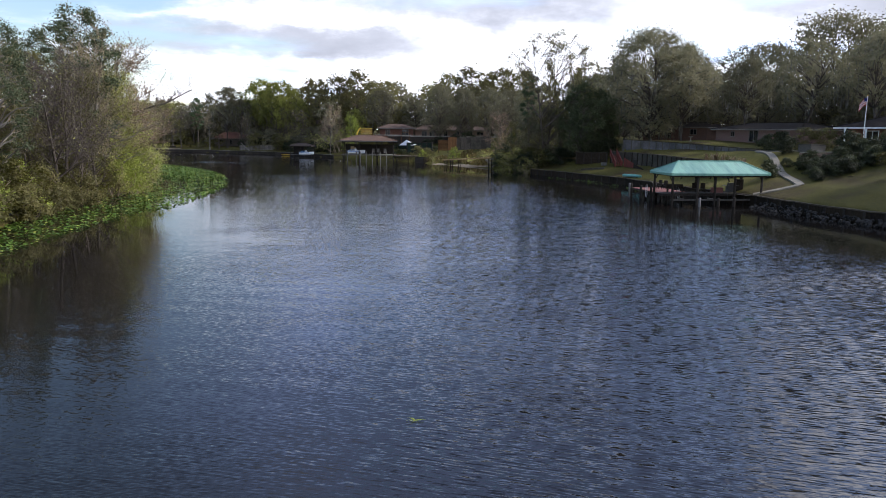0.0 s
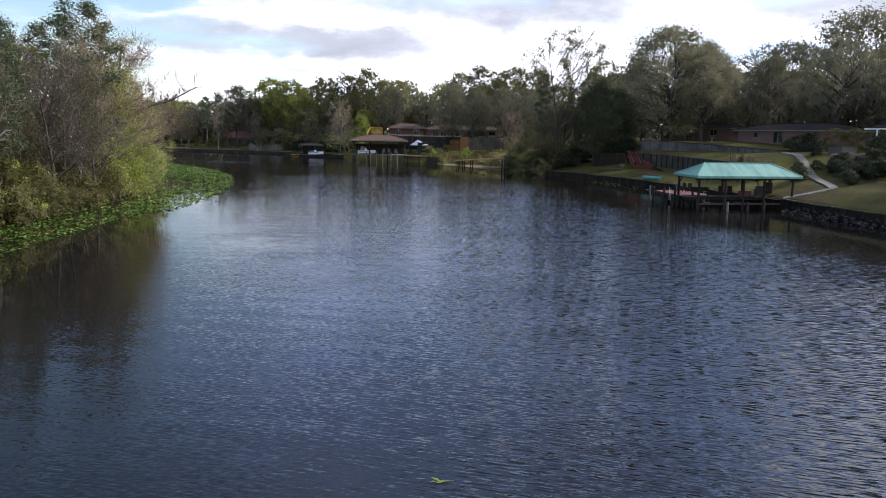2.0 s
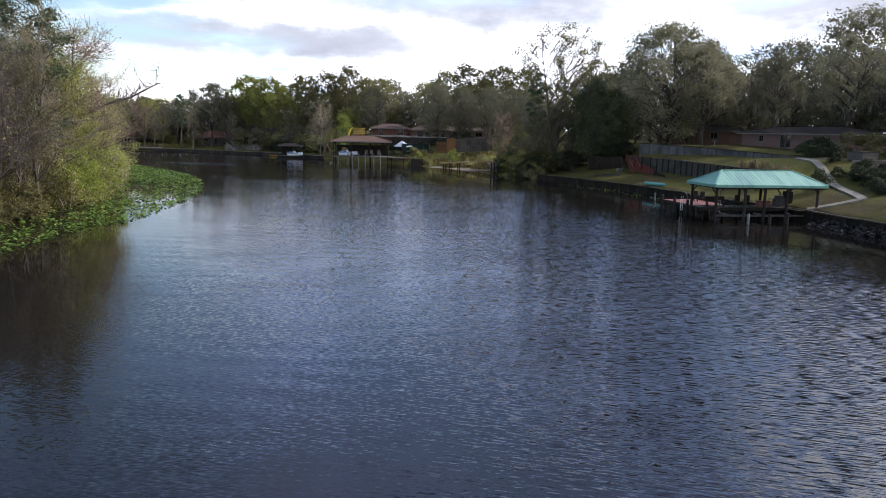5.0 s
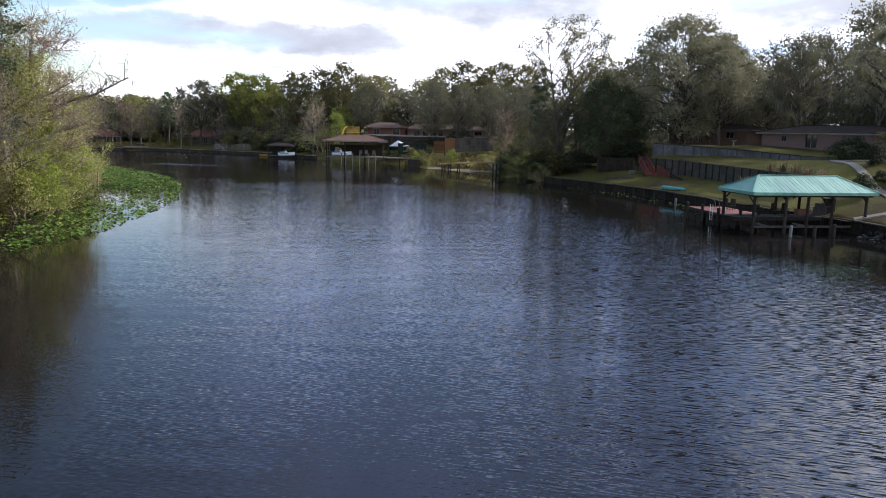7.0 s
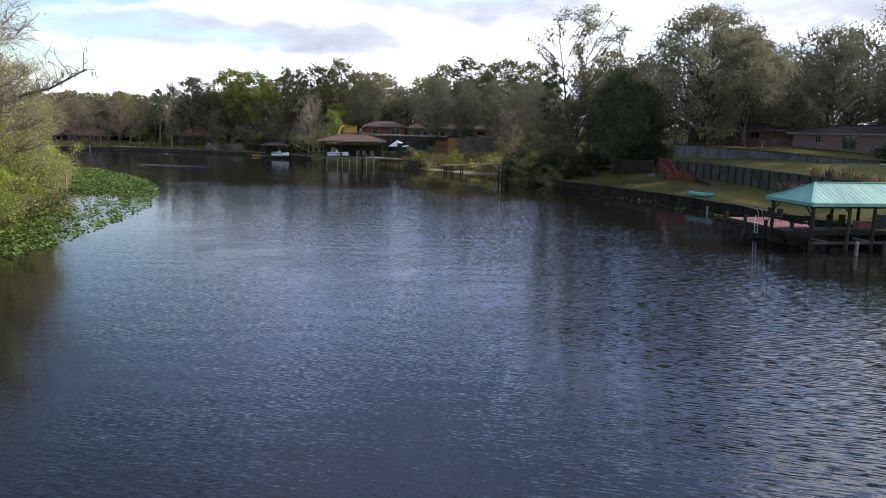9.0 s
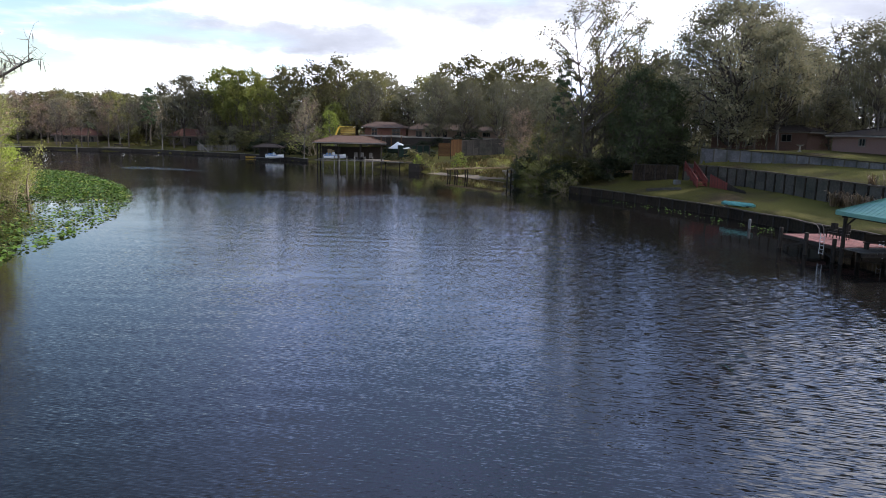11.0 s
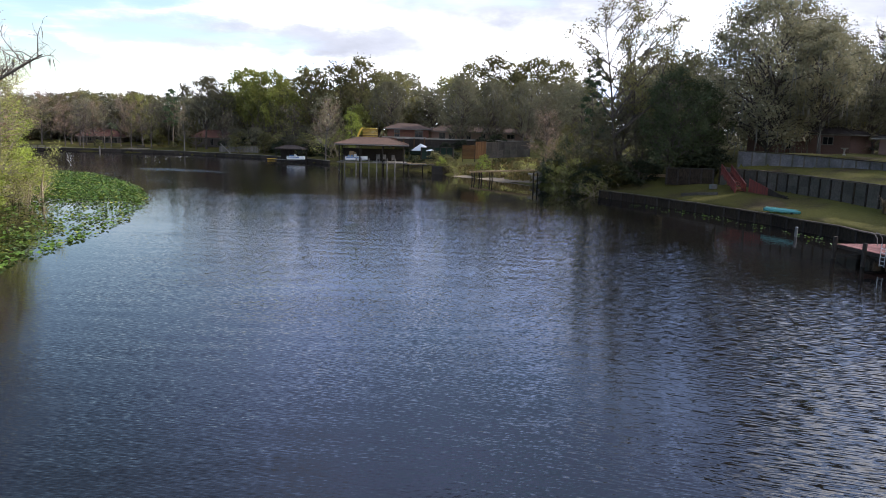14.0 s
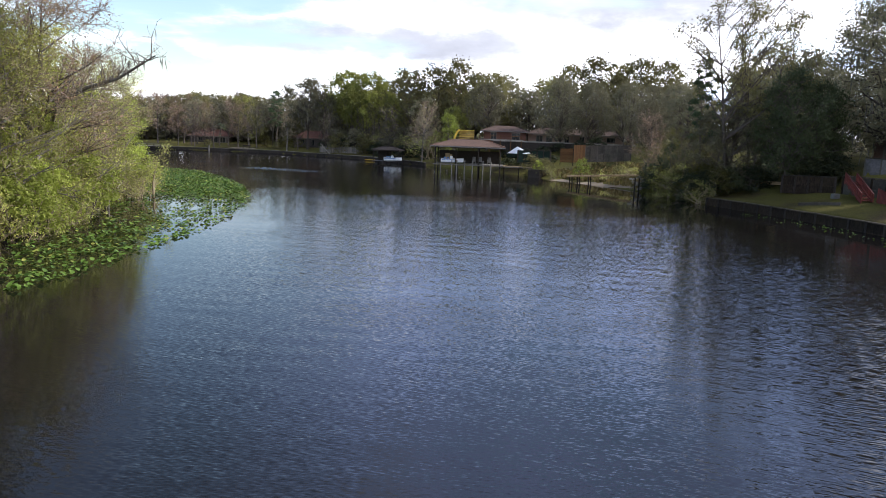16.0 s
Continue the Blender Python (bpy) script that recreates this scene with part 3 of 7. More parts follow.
wq = np.stack([wi[:-1, :-1], wi[:-1, 1:], wi[1:, 1:], wi[1:, :-1]], -1).reshape(-1, 4)
water_me = np_mesh("water", np.stack([WX, WY, WZ], -1).reshape(-1, 3), wq, WATER)
water_me.polygons.foreach_set("use_smooth", np.ones(len(wq), bool))
CROSS = 0.16 + 0.75 * smooth(WY, 116, 138)
for name, field in (("stir", STIR), ("order", ORDER), ("cross", CROSS)):
    water_me.attributes.new(name, "FLOAT", "POINT").data.foreach_set("value", field.astype(np.float32).ravel())
tagged(new("water", water_me), "dark tannin river water with fine wind ripples", "water", kind="structure")

# ---------------------------------------------------------------- trees
def tubes(lines, sides):
    """Tapered tubes round polylines (points, radii) in one mesh: verts and quads."""
    V, F, base = [], [], 0
    ang = np.arange(sides) * 2 * np.pi / sides
    for pts, rad in lines:
        pts = np.asarray(pts)
        d = np.gradient(pts, axis=0)
        d /= np.linalg.norm(d, axis=1, keepdims=True) + 1e-9
        ref = np.where(np.abs(d[:, 2:3]) > 0.9, [[1.0, 0, 0]], [[0, 0, 1.0]])
        u = np.cross(d, ref)
        u /= np.linalg.norm(u, axis=1, keepdims=True) + 1e-9
        v = np.cross(d, u)
        ring = pts[:, None] + (u[:, None] * np.cos(ang)[None, :, None] + v[:, None] * np.sin(ang)[None, :, None]) * np.asarray(rad)[:, None, None]
        V.append(ring.reshape(-1, 3))
        k = len(pts)
        i = np.arange(k - 1)[:, None] * sides + np.arange(sides)[None]
        j = np.arange(k - 1)[:, None] * sides + (np.arange(sides)[None] + 1) % sides
        F.append((np.stack([i, j, j + sides, i + sides], -1) + base).reshape(-1, 4))
        base += k * sides
    return np.concatenate(V), np.concatenate(F)


def grow(g, start, way, length, r0, r1, n, wander, lift):
    """One bent limb: points and radii."""
    pts, d = [np.array(start, float)], np.array(way, float)
    for i in range(n):
        d = d + g.normal(0, wander, 3) + np.array([0, 0, lift])
        d /= np.linalg.norm(d)
        pts.append(pts[-1] + d * length / n)
    return np.array(pts), np.linspace(r0, r1, n + 1)


def skeleton(g, height, spread, clear, limbs, forks, twigs, up, trunks=1, lean=0.05, levels=3):
    """Trunk, limbs, branches and twigs as lists of polylines; the crown's shape comes from where limbs start and how far they reach."""
    stems, mids, fine = [], [], []
    for s in range(trunks):
        a = g.uniform(0, 6.28)
        off = np.array([math.cos(a), math.sin(a), 0]) * (0.0 if trunks == 1 else g.uniform(0.2, 0.9))
        hh = height * (1 if s == 0 else g.uniform(0.65, 0.95))
        way = np.array([g.normal(0, lean), g.normal(0, lean), 1.0]) + off * 0.15 * (trunks > 1)
        r = 0.011 * hh + 0.06
        trunk = grow(g, off - np.array([0, 0, 0.4]), way / np.linalg.norm(way), hh * 0.93, r, r * 0.12, 9, 0.05, 0.03)
        trunk[1][0] *= 1.35
        stems.append(trunk)
        n_l = max(3, limbs // trunks)
        for i in range(n_l):
            f = clear + (0.97 - clear) * (i + g.uniform(0, 0.9)) / n_l
            k = f * 9
            j = min(8, int(k))
            p = trunk[0][j] * (1 - (k - j)) + trunk[0][j + 1] * (k - j)
            a = i * 2.4 + g.uniform(-0.5, 0.5)
            q = (f - clear) / (1 - clear)
            reach = spread * max(0.18, math.sqrt(max(0.0, 1 - (q * 0.92) ** 2)) * g.uniform(0.65, 1.1))
            rise = up * (0.6 + 0.9 * q)
            way = np.array([math.cos(a), math.sin(a), rise])
            lr = max(0.025, trunk[1][j] * 0.55)
            limb = grow(g, p, way / np.linalg.norm(way), reach * math.hypot(1, rise) * 0.85, lr, lr * 0.2, 6, 0.14, 0.04)
            mids.append(limb)
            for b in range(forks):
                k = g.uniform(0.25, 1.0) * 6
                j = min(5, int(k))
                p2 = limb[0][j] * (1 - (k - j)) + limb[0][j + 1] * (k - j)
                d = limb[0][j + 1] - limb[0][j]
                d = d / np.linalg.norm(d) + g.normal(0, 0.55, 3) + np.array([0, 0, 0.15])
                br = max(0.014, limb[1][j] * 0.55)
                branch = grow(g, p2, d / np.linalg.norm(d), reach * g.uniform(0.28, 0.5), br, br * 0.3, 4, 0.18, 0.05)
                mids.append(branch)
                for c in range(twigs):
                    j = g.randint(1, 5)
                    d = branch[0][j] - branch[0][j - 1]
                    d = d / np.linalg.norm(d) + g.normal(0, 0.6, 3)
                    tw = grow(g, branch[0][j], d / np.linalg.norm(d), reach * g.uniform(0.10, 0.24) + 0.25, 0.016, 0.007, 2, 0.22, 0.05)
                    fine.append(tw)
    return stems, mids, fine


def leaves(g, centres, size, scatter, flat=0.8, droop=0.0):
    """Small three-cornered leaf clumps, turned at random."""
    n = len(centres)
    off = g.normal(0, 1, (n, 3))
    c = centres + off / np.linalg.norm(off, axis=1, keepdims=True) * g.uniform(0, 1, (n, 1)) ** 0.5 * scatter * 1.35
    out = off / np.linalg.norm(off, axis=1, keepdims=True)
    axis_ = centres - np.array([0, 0, centres[:, 2].mean()])
    out = out * 0.9 + axis_ / (np.linalg.norm(axis_, axis=1, keepdims=True) + 1e-6) * 0.6
    nrm = g.normal(0, 0.55, (n, 3)) + out + np.array([0, 0, flat * 0.4])      # leaves face outwards from their twig
    nrm /= np.linalg.norm(nrm, axis=1, keepdims=True)
    ref = g.normal(0, 1, (n, 3)) + np.array([0, 0, -droop])
    u = np.cross(nrm, ref)
    u /= np.linalg.norm(u, axis=1, keepdims=True)
    v = np.cross(nrm, u)
    s = size * (0.38 + 1.0 * g.uniform(0, 1, (n, 1)) ** 1.5)
    w = s * g.uniform(0.35, 0.7, (n, 1))
    bend = nrm * s * g.uniform(-0.25, 0.25, (n, 1))
    V = np.stack([c - v * s * 0.5 + u * w * 0.3, c + u * w * 0.55 + v * s * 0.45 + bend, c - u * w * 0.55 + v * s * 0.3], 1).reshape(-1, 3)
    F = np.arange(n * 3).reshape(n, 3)
    return V, F


def strips(g, tops, length, width):
    """Hanging beards of moss: narrow, tapering, a little bent."""
    n = len(tops)
    a = g.uniform(0, 6.28, n)
    u = np.stack([np.cos(a), np.sin(a), np.zeros(n)], 1) * width * g.uniform(0.5, 1.4, (n, 1))
    L = length * g.uniform(0.4, 1.3, (n, 1))
    drop = np.concatenate([g.normal(0, 0.08, (n, 2)), -np.ones((n, 1))], 1) * L
    mid = tops + drop * 0.5 + g.normal(0, 0.05, (n, 3))
    V = np.stack([tops - u * 0.3, mid - u * 0.5, tops + drop, mid + u * 0.5], 1).reshape(-1, 3)
    return V, np.arange(n * 4).reshape(n, 4)


def spots(g, lines, count, lo=0.1):
    """Points spread along polylines, towards their ends."""
    ends = np.array([ln[0][0] for ln in lines]), np.array([ln[0][len(ln[0]) // 2] for ln in lines]), np.array([ln[0][-1] for ln in lines])
    i = g.randint(0, len(lines), count)
    s = g.uniform(lo, 1.05, (count, 1)) * 2
    a = np.where(s < 1, ends[0][i] * (1 - s) + ends[1][i] * s, ends[1][i] * (2 - s) + ends[2][i] * (s - 1))
    return a


def crown_lobes(g, k):
    """Foliage masses that fill a rounded crown: centres and radii."""
    n, h, R, base, b = k["lobes"], k["h"], k["spread"], k["clear"], k.get("belly", 0.4)
    q = ((np.arange(n) + g.uniform(0, 1, n)) / n) ** 0.9
    a = np.arange(n) * 2.39996 + g.normal(0, 0.45, n)
    e = np.where(q < b, 1 - k.get("tuck", 0.5) * ((b - q) / b) ** 2, np.sqrt(np.clip(1 - ((q - b) / (1.03 - b)) ** 2, 0, 1)))
    wob = 1 + 0.17 * np.sin(2 * a + g.uniform(0, 6.28)) + 0.12 * np.sin(3 * a + g.uniform(0, 6.28) + 4 * q)
    lr = R * k["lobe"] * g.uniform(0.65, 1.3, n)
    rad = np.maximum(0, R * e * wob * g.uniform(0.25, 1.0, n) ** 0.55 - lr * 0.6)
    z = h * base + q * h * (1 - base) - lr * 0.5
    z = z * (h / np.max(z + lr * 0.8))
    keep = g.uniform(0, 1, n) > k.get("gaps", 0.08)
    keep[-2:] = True
    return np.stack([rad * np.cos(a), rad * np.sin(a), z], 1)[keep], lr[keep]


def lobed_wood(g, k, C, L, far):
    """Trunks, a limb to every foliage mass, and branchlets within it."""
    h, trunks = k["h"], k.get("trunks", 1)
    stems, limbs, twigs = [], [], []
    for s in range(trunks):
        a = g.uniform(0, 6.28)
        off = np.array([math.cos(a), math.sin(a), 0.0]) * (0 if trunks == 1 else 0.03 * h * k.get("apart", 1.0))
        way = np.array([0, 0, 1.0]) + off / h * 3 + np.array([g.normal(0, k.get("lean", 0.05)), g.normal(0, k.get("lean", 0.05)), 0])
        r = k.get("girth", 1.0) * (0.012 * h + 0.05) / math.sqrt(trunks)
        st = grow(g, off - np.array([0, 0, 0.5]), way / np.linalg.norm(way), h * 0.84, r, r * 0.15, 9, 0.045, 0.04)
        st[1][0] *= 1.4
        stems.append(st)
    for c, lr in zip(C, L):
        best, pt, rr = 1e9, None, 0.05
        for pts, rad in stems:
            run = np.hypot(pts[:, 0] - c[0], pts[:, 1] - c[1])
            want = np.clip(c[2] - run * k.get("up", 0.7), k["clear"] * h * 0.55 + 0.2, h * 0.8)
            j = int(np.argmin(np.abs(pts[:, 2] - want)))
            d = np.linalg.norm(pts[j] - c)
            if d < best:
                best, pt, rr = d, pts[j], rad[j]
        s = np.linspace(0, 1, 6)[:, None]
        bow = np.array([0, 0, 1.0]) * best * k.get("bow", 0.10)
        line = pt * (1 - s) + c * s + bow * np.sin(s * np.pi) + g.normal(0, 0.035 * best, (6, 3)) * np.sin(s * np.pi)
        r0 = min(rr * 0.65, 0.05 + 0.02 * best)
        limbs.append((line, np.linspace(r0, 0.045 if h > 8 else 0.02, 6)))
        for _ in range(0 if far else k.get("sprigs", 3)):
            d = g.normal(0, 1, 3) + np.array([0, 0, 0.5])
            d /= np.linalg.norm(d)
            twigs.append(grow(g, line[g.randint(3, 6)], d, lr * g.uniform(0.7, 1.25), 0.04 if h > 8 else 0.02, 0.012, 3, 0.2, 0.03))
    return stems, limbs, twigs


def lobed_leaves(g, k, C, L, n, size, heart):
    """Leaves on the outer shell of each mass, facing outwards, with a loose edge, and coarse sprays in its heart."""
    w = L ** 2 / np.sum(L ** 2)
    out = []
    for count, mean, spread, sz in ((n, 0.88, 0.27, size), (heart, 0.42, 0.2, size * 2.2)):
        i = g.choice(len(L), count, p=w)
        d = g.normal(0, 1, (count, 3))
        d[:, 2] = np.where(d[:, 2] < -0.8, -d[:, 2], d[:, 2])
        d /= np.linalg.norm(d, axis=1, keepdims=True)
        lump = 1 + 0.2 * np.sin(5 * d[:, 0] + i * 1.7) * np.sin(5 * d[:, 1] + i) + 0.15 * np.sin(7 * d[:, 2] + i * 0.6)
        rad = (L[i] * np.clip(g.normal(mean, spread, count), 0.05, 1.75) * lump)[:, None]
        c = C[i] + d * rad * np.array([1, 1, k.get("squash", 0.8)])
        nrm = 0.7 * d + g.normal(0, 0.7, (count, 3)) + np.array([0, 0, 0.3])
        nrm /= np.linalg.norm(nrm, axis=1, keepdims=True)
        u = np.cross(nrm, g.normal(0, 1, (count, 3)))
        u /= np.linalg.norm(u, axis=1, keepdims=True)
        v = np.cross(nrm, u)
        s = sz * g.uniform(0.5, 1.3, (count, 1))
        wd = s * g.uniform(0.45, 0.8, (count, 1))
        out.append(np.stack([c - v * s * 0.5 + u * wd * 0.25, c + u * wd * 0.55 + v * s * 0.4, c - u * wd * 0.55 + v * s * 0.3], 1).reshape(-1, 3))
    V = np.concatenate(out)
    return V, np.arange(len(V)).reshape(-1, 3)


# kinds with lobes: rounded crowns of foliage masses (leaf: leaves of a near one); the others branch freely into twigs
KINDS = {
    "live_oak": dict(h=20, spread=10.5, clear=0.17, belly=0.42, lobes=130, lobe=0.165, gaps=0.03, leaf=32000, size=0.28, heart=2200, up=0.55, bark=DARK_BARK, mat=OAK_LEAF, moss=420, trunks=2, lean=0.1, girth=1.3, bow=0.14, sprigs=3),
    "high_oak": dict(h=20, spread=8.5, clear=0.42, belly=0.4, lobes=80, lobe=0.18, gaps=0.06, leaf=19000, size=0.29, heart=1400, up=0.6, bark=DARK_BARK, mat=OAK_LEAF, moss=260, lean=0.08, girth=1.1, bow=0.12),
    "broadleaf_tree": dict(h=18, spread=7.4, clear=0.16, belly=0.45, lobes=80, lobe=0.2, gaps=0.04, leaf=9500, size=0.35, heart=1100, up=0.8, bark=BARK, mat=OLIVE_LEAF),
    "dense_tree": dict(h=15, spread=6.4, clear=0.06, belly=0.4, lobes=80, lobe=0.2, gaps=0.03, leaf=11500, size=0.27, heart=1200, up=0.7, bark=DARK_BARK, mat=OAK_LEAF),
    "evergreen_tree": dict(h=15, spread=6.4, clear=0.18, belly=0.4, lobes=80, lobe=0.2, gaps=0.12, leaf=13000, size=0.27, heart=1200, up=0.7, bark=DARK_BARK, mat=EVERGREEN_LEAF),
    "spring_tree": dict(h=14, spread=5.0, clear=0.15, belly=0.45, lobes=34, lobe=0.2, gaps=0.1, leaf=9000, size=0.24, heart=260, up=0.9, bark=BARK, mat=BRIGHT_LEAF, sprigs=5),
    "light_tree": dict(h=16, spread=5.8, clear=0.42, belly=0.4, lobes=60, lobe=0.2, gaps=0.08, leaf=9000, size=0.32, heart=600, up=0.9, bark=BARK, mat=SPRING_LEAF, trunks=2),
    "airy_tree": dict(h=22, spread=7.6, clear=0.42, belly=0.55, tuck=0.6, lobes=56, lobe=0.13, gaps=0.1, leaf=6500, size=0.25, heart=0, up=1.1, bark=DARK_BARK, mat=OLIVE_LEAF, trunks=2, lean=0.10, apart=1.2, girth=0.95, sprigs=8, bow=0.06),
    "pine_tree": dict(h=22, spread=3.6, clear=0.35, belly=0.35, lobes=34, lobe=0.22, gaps=0.1, leaf=7000, size=0.34, heart=500, up=0.1, bark=BARK, mat=PINE_LEAF, squash=0.55, sprigs=3),
    "bald_cypress": dict(h=21, spread=5.6, clear=0.34, belly=0.4, lobes=60, lobe=0.17, gaps=0.12, leaf=12000, size=0.22, heart=500, up=0.5, bark=PALE_BARK, mat=CYPRESS_LEAF, sprigs=6, squash=0.7),
    "grey_tree": dict(h=15, spread=5.2, clear=0.12, limbs=20, forks=8, twigs=7, up=0.7, leaf=5200, size=0.17, scatter=0.45, bark=PALE_BARK, mat=SUNLIT_OLIVE_LEAF),
    "dull_tree": dict(h=15, spread=5.2, clear=0.12, limbs=20, forks=8, twigs=7, up=0.7, leaf=4200, size=0.17, scatter=0.5, bark=BARK, mat=DULL_SHADED_LEAF),
    "bare_tree": dict(h=13, spread=4.8, clear=0.22, limbs=16, forks=10, twigs=8, up=0.8, leaf=350, size=0.16, scatter=0.2, bark=BARK, mat=SUNLIT_OLIVE_LEAF),
    "pale_tree": dict(h=13, spread=4.8, clear=0.22, limbs=16, forks=10, twigs=9, up=0.8, leaf=350, size=0.16, scatter=0.2, bark=PALE_BARK, mat=SUNLIT_OLIVE_LEAF),
    "budding_tree": dict(h=14, spread=5.2, clear=0.2, limbs=16, forks=9, twigs=8, up=0.8, leaf=2600, size=0.17, scatter=0.5, bark=BARK, mat=BUD_LEAF),
    "shrub": dict(h=3.4, spread=2.1, clear=0.1, belly=0.35, lobes=20, lobe=0.28, leaf=2300, size=0.18, heart=160, up=0.8, bark=BARK, mat=OLIVE_LEAF, trunks=3, lean=0.3, sprigs=1),
    "yellow_shrub": dict(h=3.6, spread=2.1, clear=0.1, belly=0.4, lobes=22, lobe=0.24, leaf=2100, size=0.17, heart=80, up=0.9, bark=BARK, mat=BRIGHT_LEAF, trunks=3, lean=0.3, sprigs=3),
    "twiggy_shrub": dict(h=3.6, spread=2.5, clear=0.03, limbs=13, forks=6, twigs=4, up=0.6, leaf=1300, size=0.13, scatter=0.3, bark=TWIG, mat=SUNLIT_OLIVE_LEAF, trunks=5, lean=0.4),
    "olive_shrub": dict(h=3.4, spread=2.2, clear=0.08, belly=0.35, lobes=22, lobe=0.26, leaf=2300, size=0.17, heart=140, up=0.8, bark=BARK, mat=OLIVE_LEAF, trunks=3, lean=0.3, sprigs=2),
    "dull_shrub": dict(h=3.4, spread=2.2, clear=0.08, belly=0.35, lobes=22, lobe=0.26, leaf=1900, size=0.18, heart=140, up=0.8, bark=BARK, mat=DULL_SHADED_LEAF, trunks=3, lean=0.3, sprigs=2),
    "dark_shrub": dict(h=2.6, spread=1.8, clear=0.06, belly=0.35, lobes=18, lobe=0.3, leaf=2400, size=0.19, heart=160, up=0.7, bark=DARK_BARK, mat=HEDGE_LEAF, trunks=2, lean=0.2, sprigs=0),
}
LABELS = {
    "light_tree": "tall tree with light olive-green spring foliage",
    "olive_shrub": "soft yellow-olive shrub crowding the wooded bank",
    "dull_shrub": "dull brown-olive shrub tangled along the bank",
    "dull_tree": "slender tree with thin dull-olive foliage on the bank",
    "high_oak": "dark oak with a high crown shading the houses",
    "live_oak": "spreading dark-green live oak hung with grey moss", "broadleaf_tree": "olive-green broadleaf tree with a full rounded crown",
    "evergreen_tree": "dark glossy evergreen tree crowding the bank", "dense_tree": "dense grey-green tree leafed nearly to the ground", "spring_tree": "tree with thin yellow-green spring leaves",
    "airy_tree": "tall forked tree with sparse airy foliage", "grey_tree": "slender grey tree with sparse olive leaves on the bank",
    "bare_tree": "leafless brown-grey tree with fine branching twigs", "pale_tree": "leafless pale-barked tree with spreading branches", "budding_tree": "leafless tree with rusty budding twigs",
    "pine_tree": "tall narrow pine with dark-green needles", "bald_cypress": "tall pale-trunked cypress with dark-green foliage",
    "shrub": "olive-green leafy shrub growing on the bank", "yellow_shrub": "bright yellow-green shrub at the water's edge",
    "twiggy_shrub": "tangled twiggy grey-brown shrub by the water", "dark_shrub": "rounded dark-green garden shrub",
}
CATEGORY = {k: ("shrub" if "shrub" in k else "tree") for k in KINDS}
STOCK = {}


def lobed_stock(g, k, far):
    C, L = crown_lobes(g, k)
    stems, limbs, twigs = lobed_wood(g, k, C, L, far)
    low = k["h"] < 5
    V1, F1 = tubes([(p[::2], r[::2]) for p, r in stems] if low else stems, 5 if low else 6 if far else 8)
    V2, F2 = tubes([(p[::2], r[::2]) for p, r in limbs] if far or low else limbs, 3 if far or low else 5)
    meshes = [("trunk", np_mesh("trunk", V1, F1, k["bark"]), ""), ("branchwork", np_mesh("branchwork", V2, F2, k["bark"]), "stuff")]
    if twigs:
        meshes.append(("twigwork", np_mesh("twigwork", *tubes(twigs, 3), DARK_BARK if k["bark"] is DARK_BARK else TWIG), "stuff"))
    share_ = (1.0, 0.4, 0.16)[far]
    grown = (1.0, 1.4, 2.1)[far]
    V, F = lobed_leaves(g, k, C, L, int(k["leaf"] * share_), k["size"] * grown, int(k["heart"] * share_))
    meshes.append(("crown", np_mesh("crown", V, F, k["mat"]), "stuff"))
    if k.get("moss") and far < 2:
        i = g.randint(0, len(L), k["moss"])
        d = g.normal(0, 1, (k["moss"], 3))
        d /= np.linalg.norm(d, axis=1, keepdims=True)
        d[:, 2] = -np.abs(d[:, 2]) * 0.8
        Vm, Fm = strips(g, C[i] + d * L[i][:, None] * 0.85, 2.3, 0.15)
        meshes.append(("moss", np_mesh("moss", Vm, Fm, MOSS), "stuff"))
    return meshes


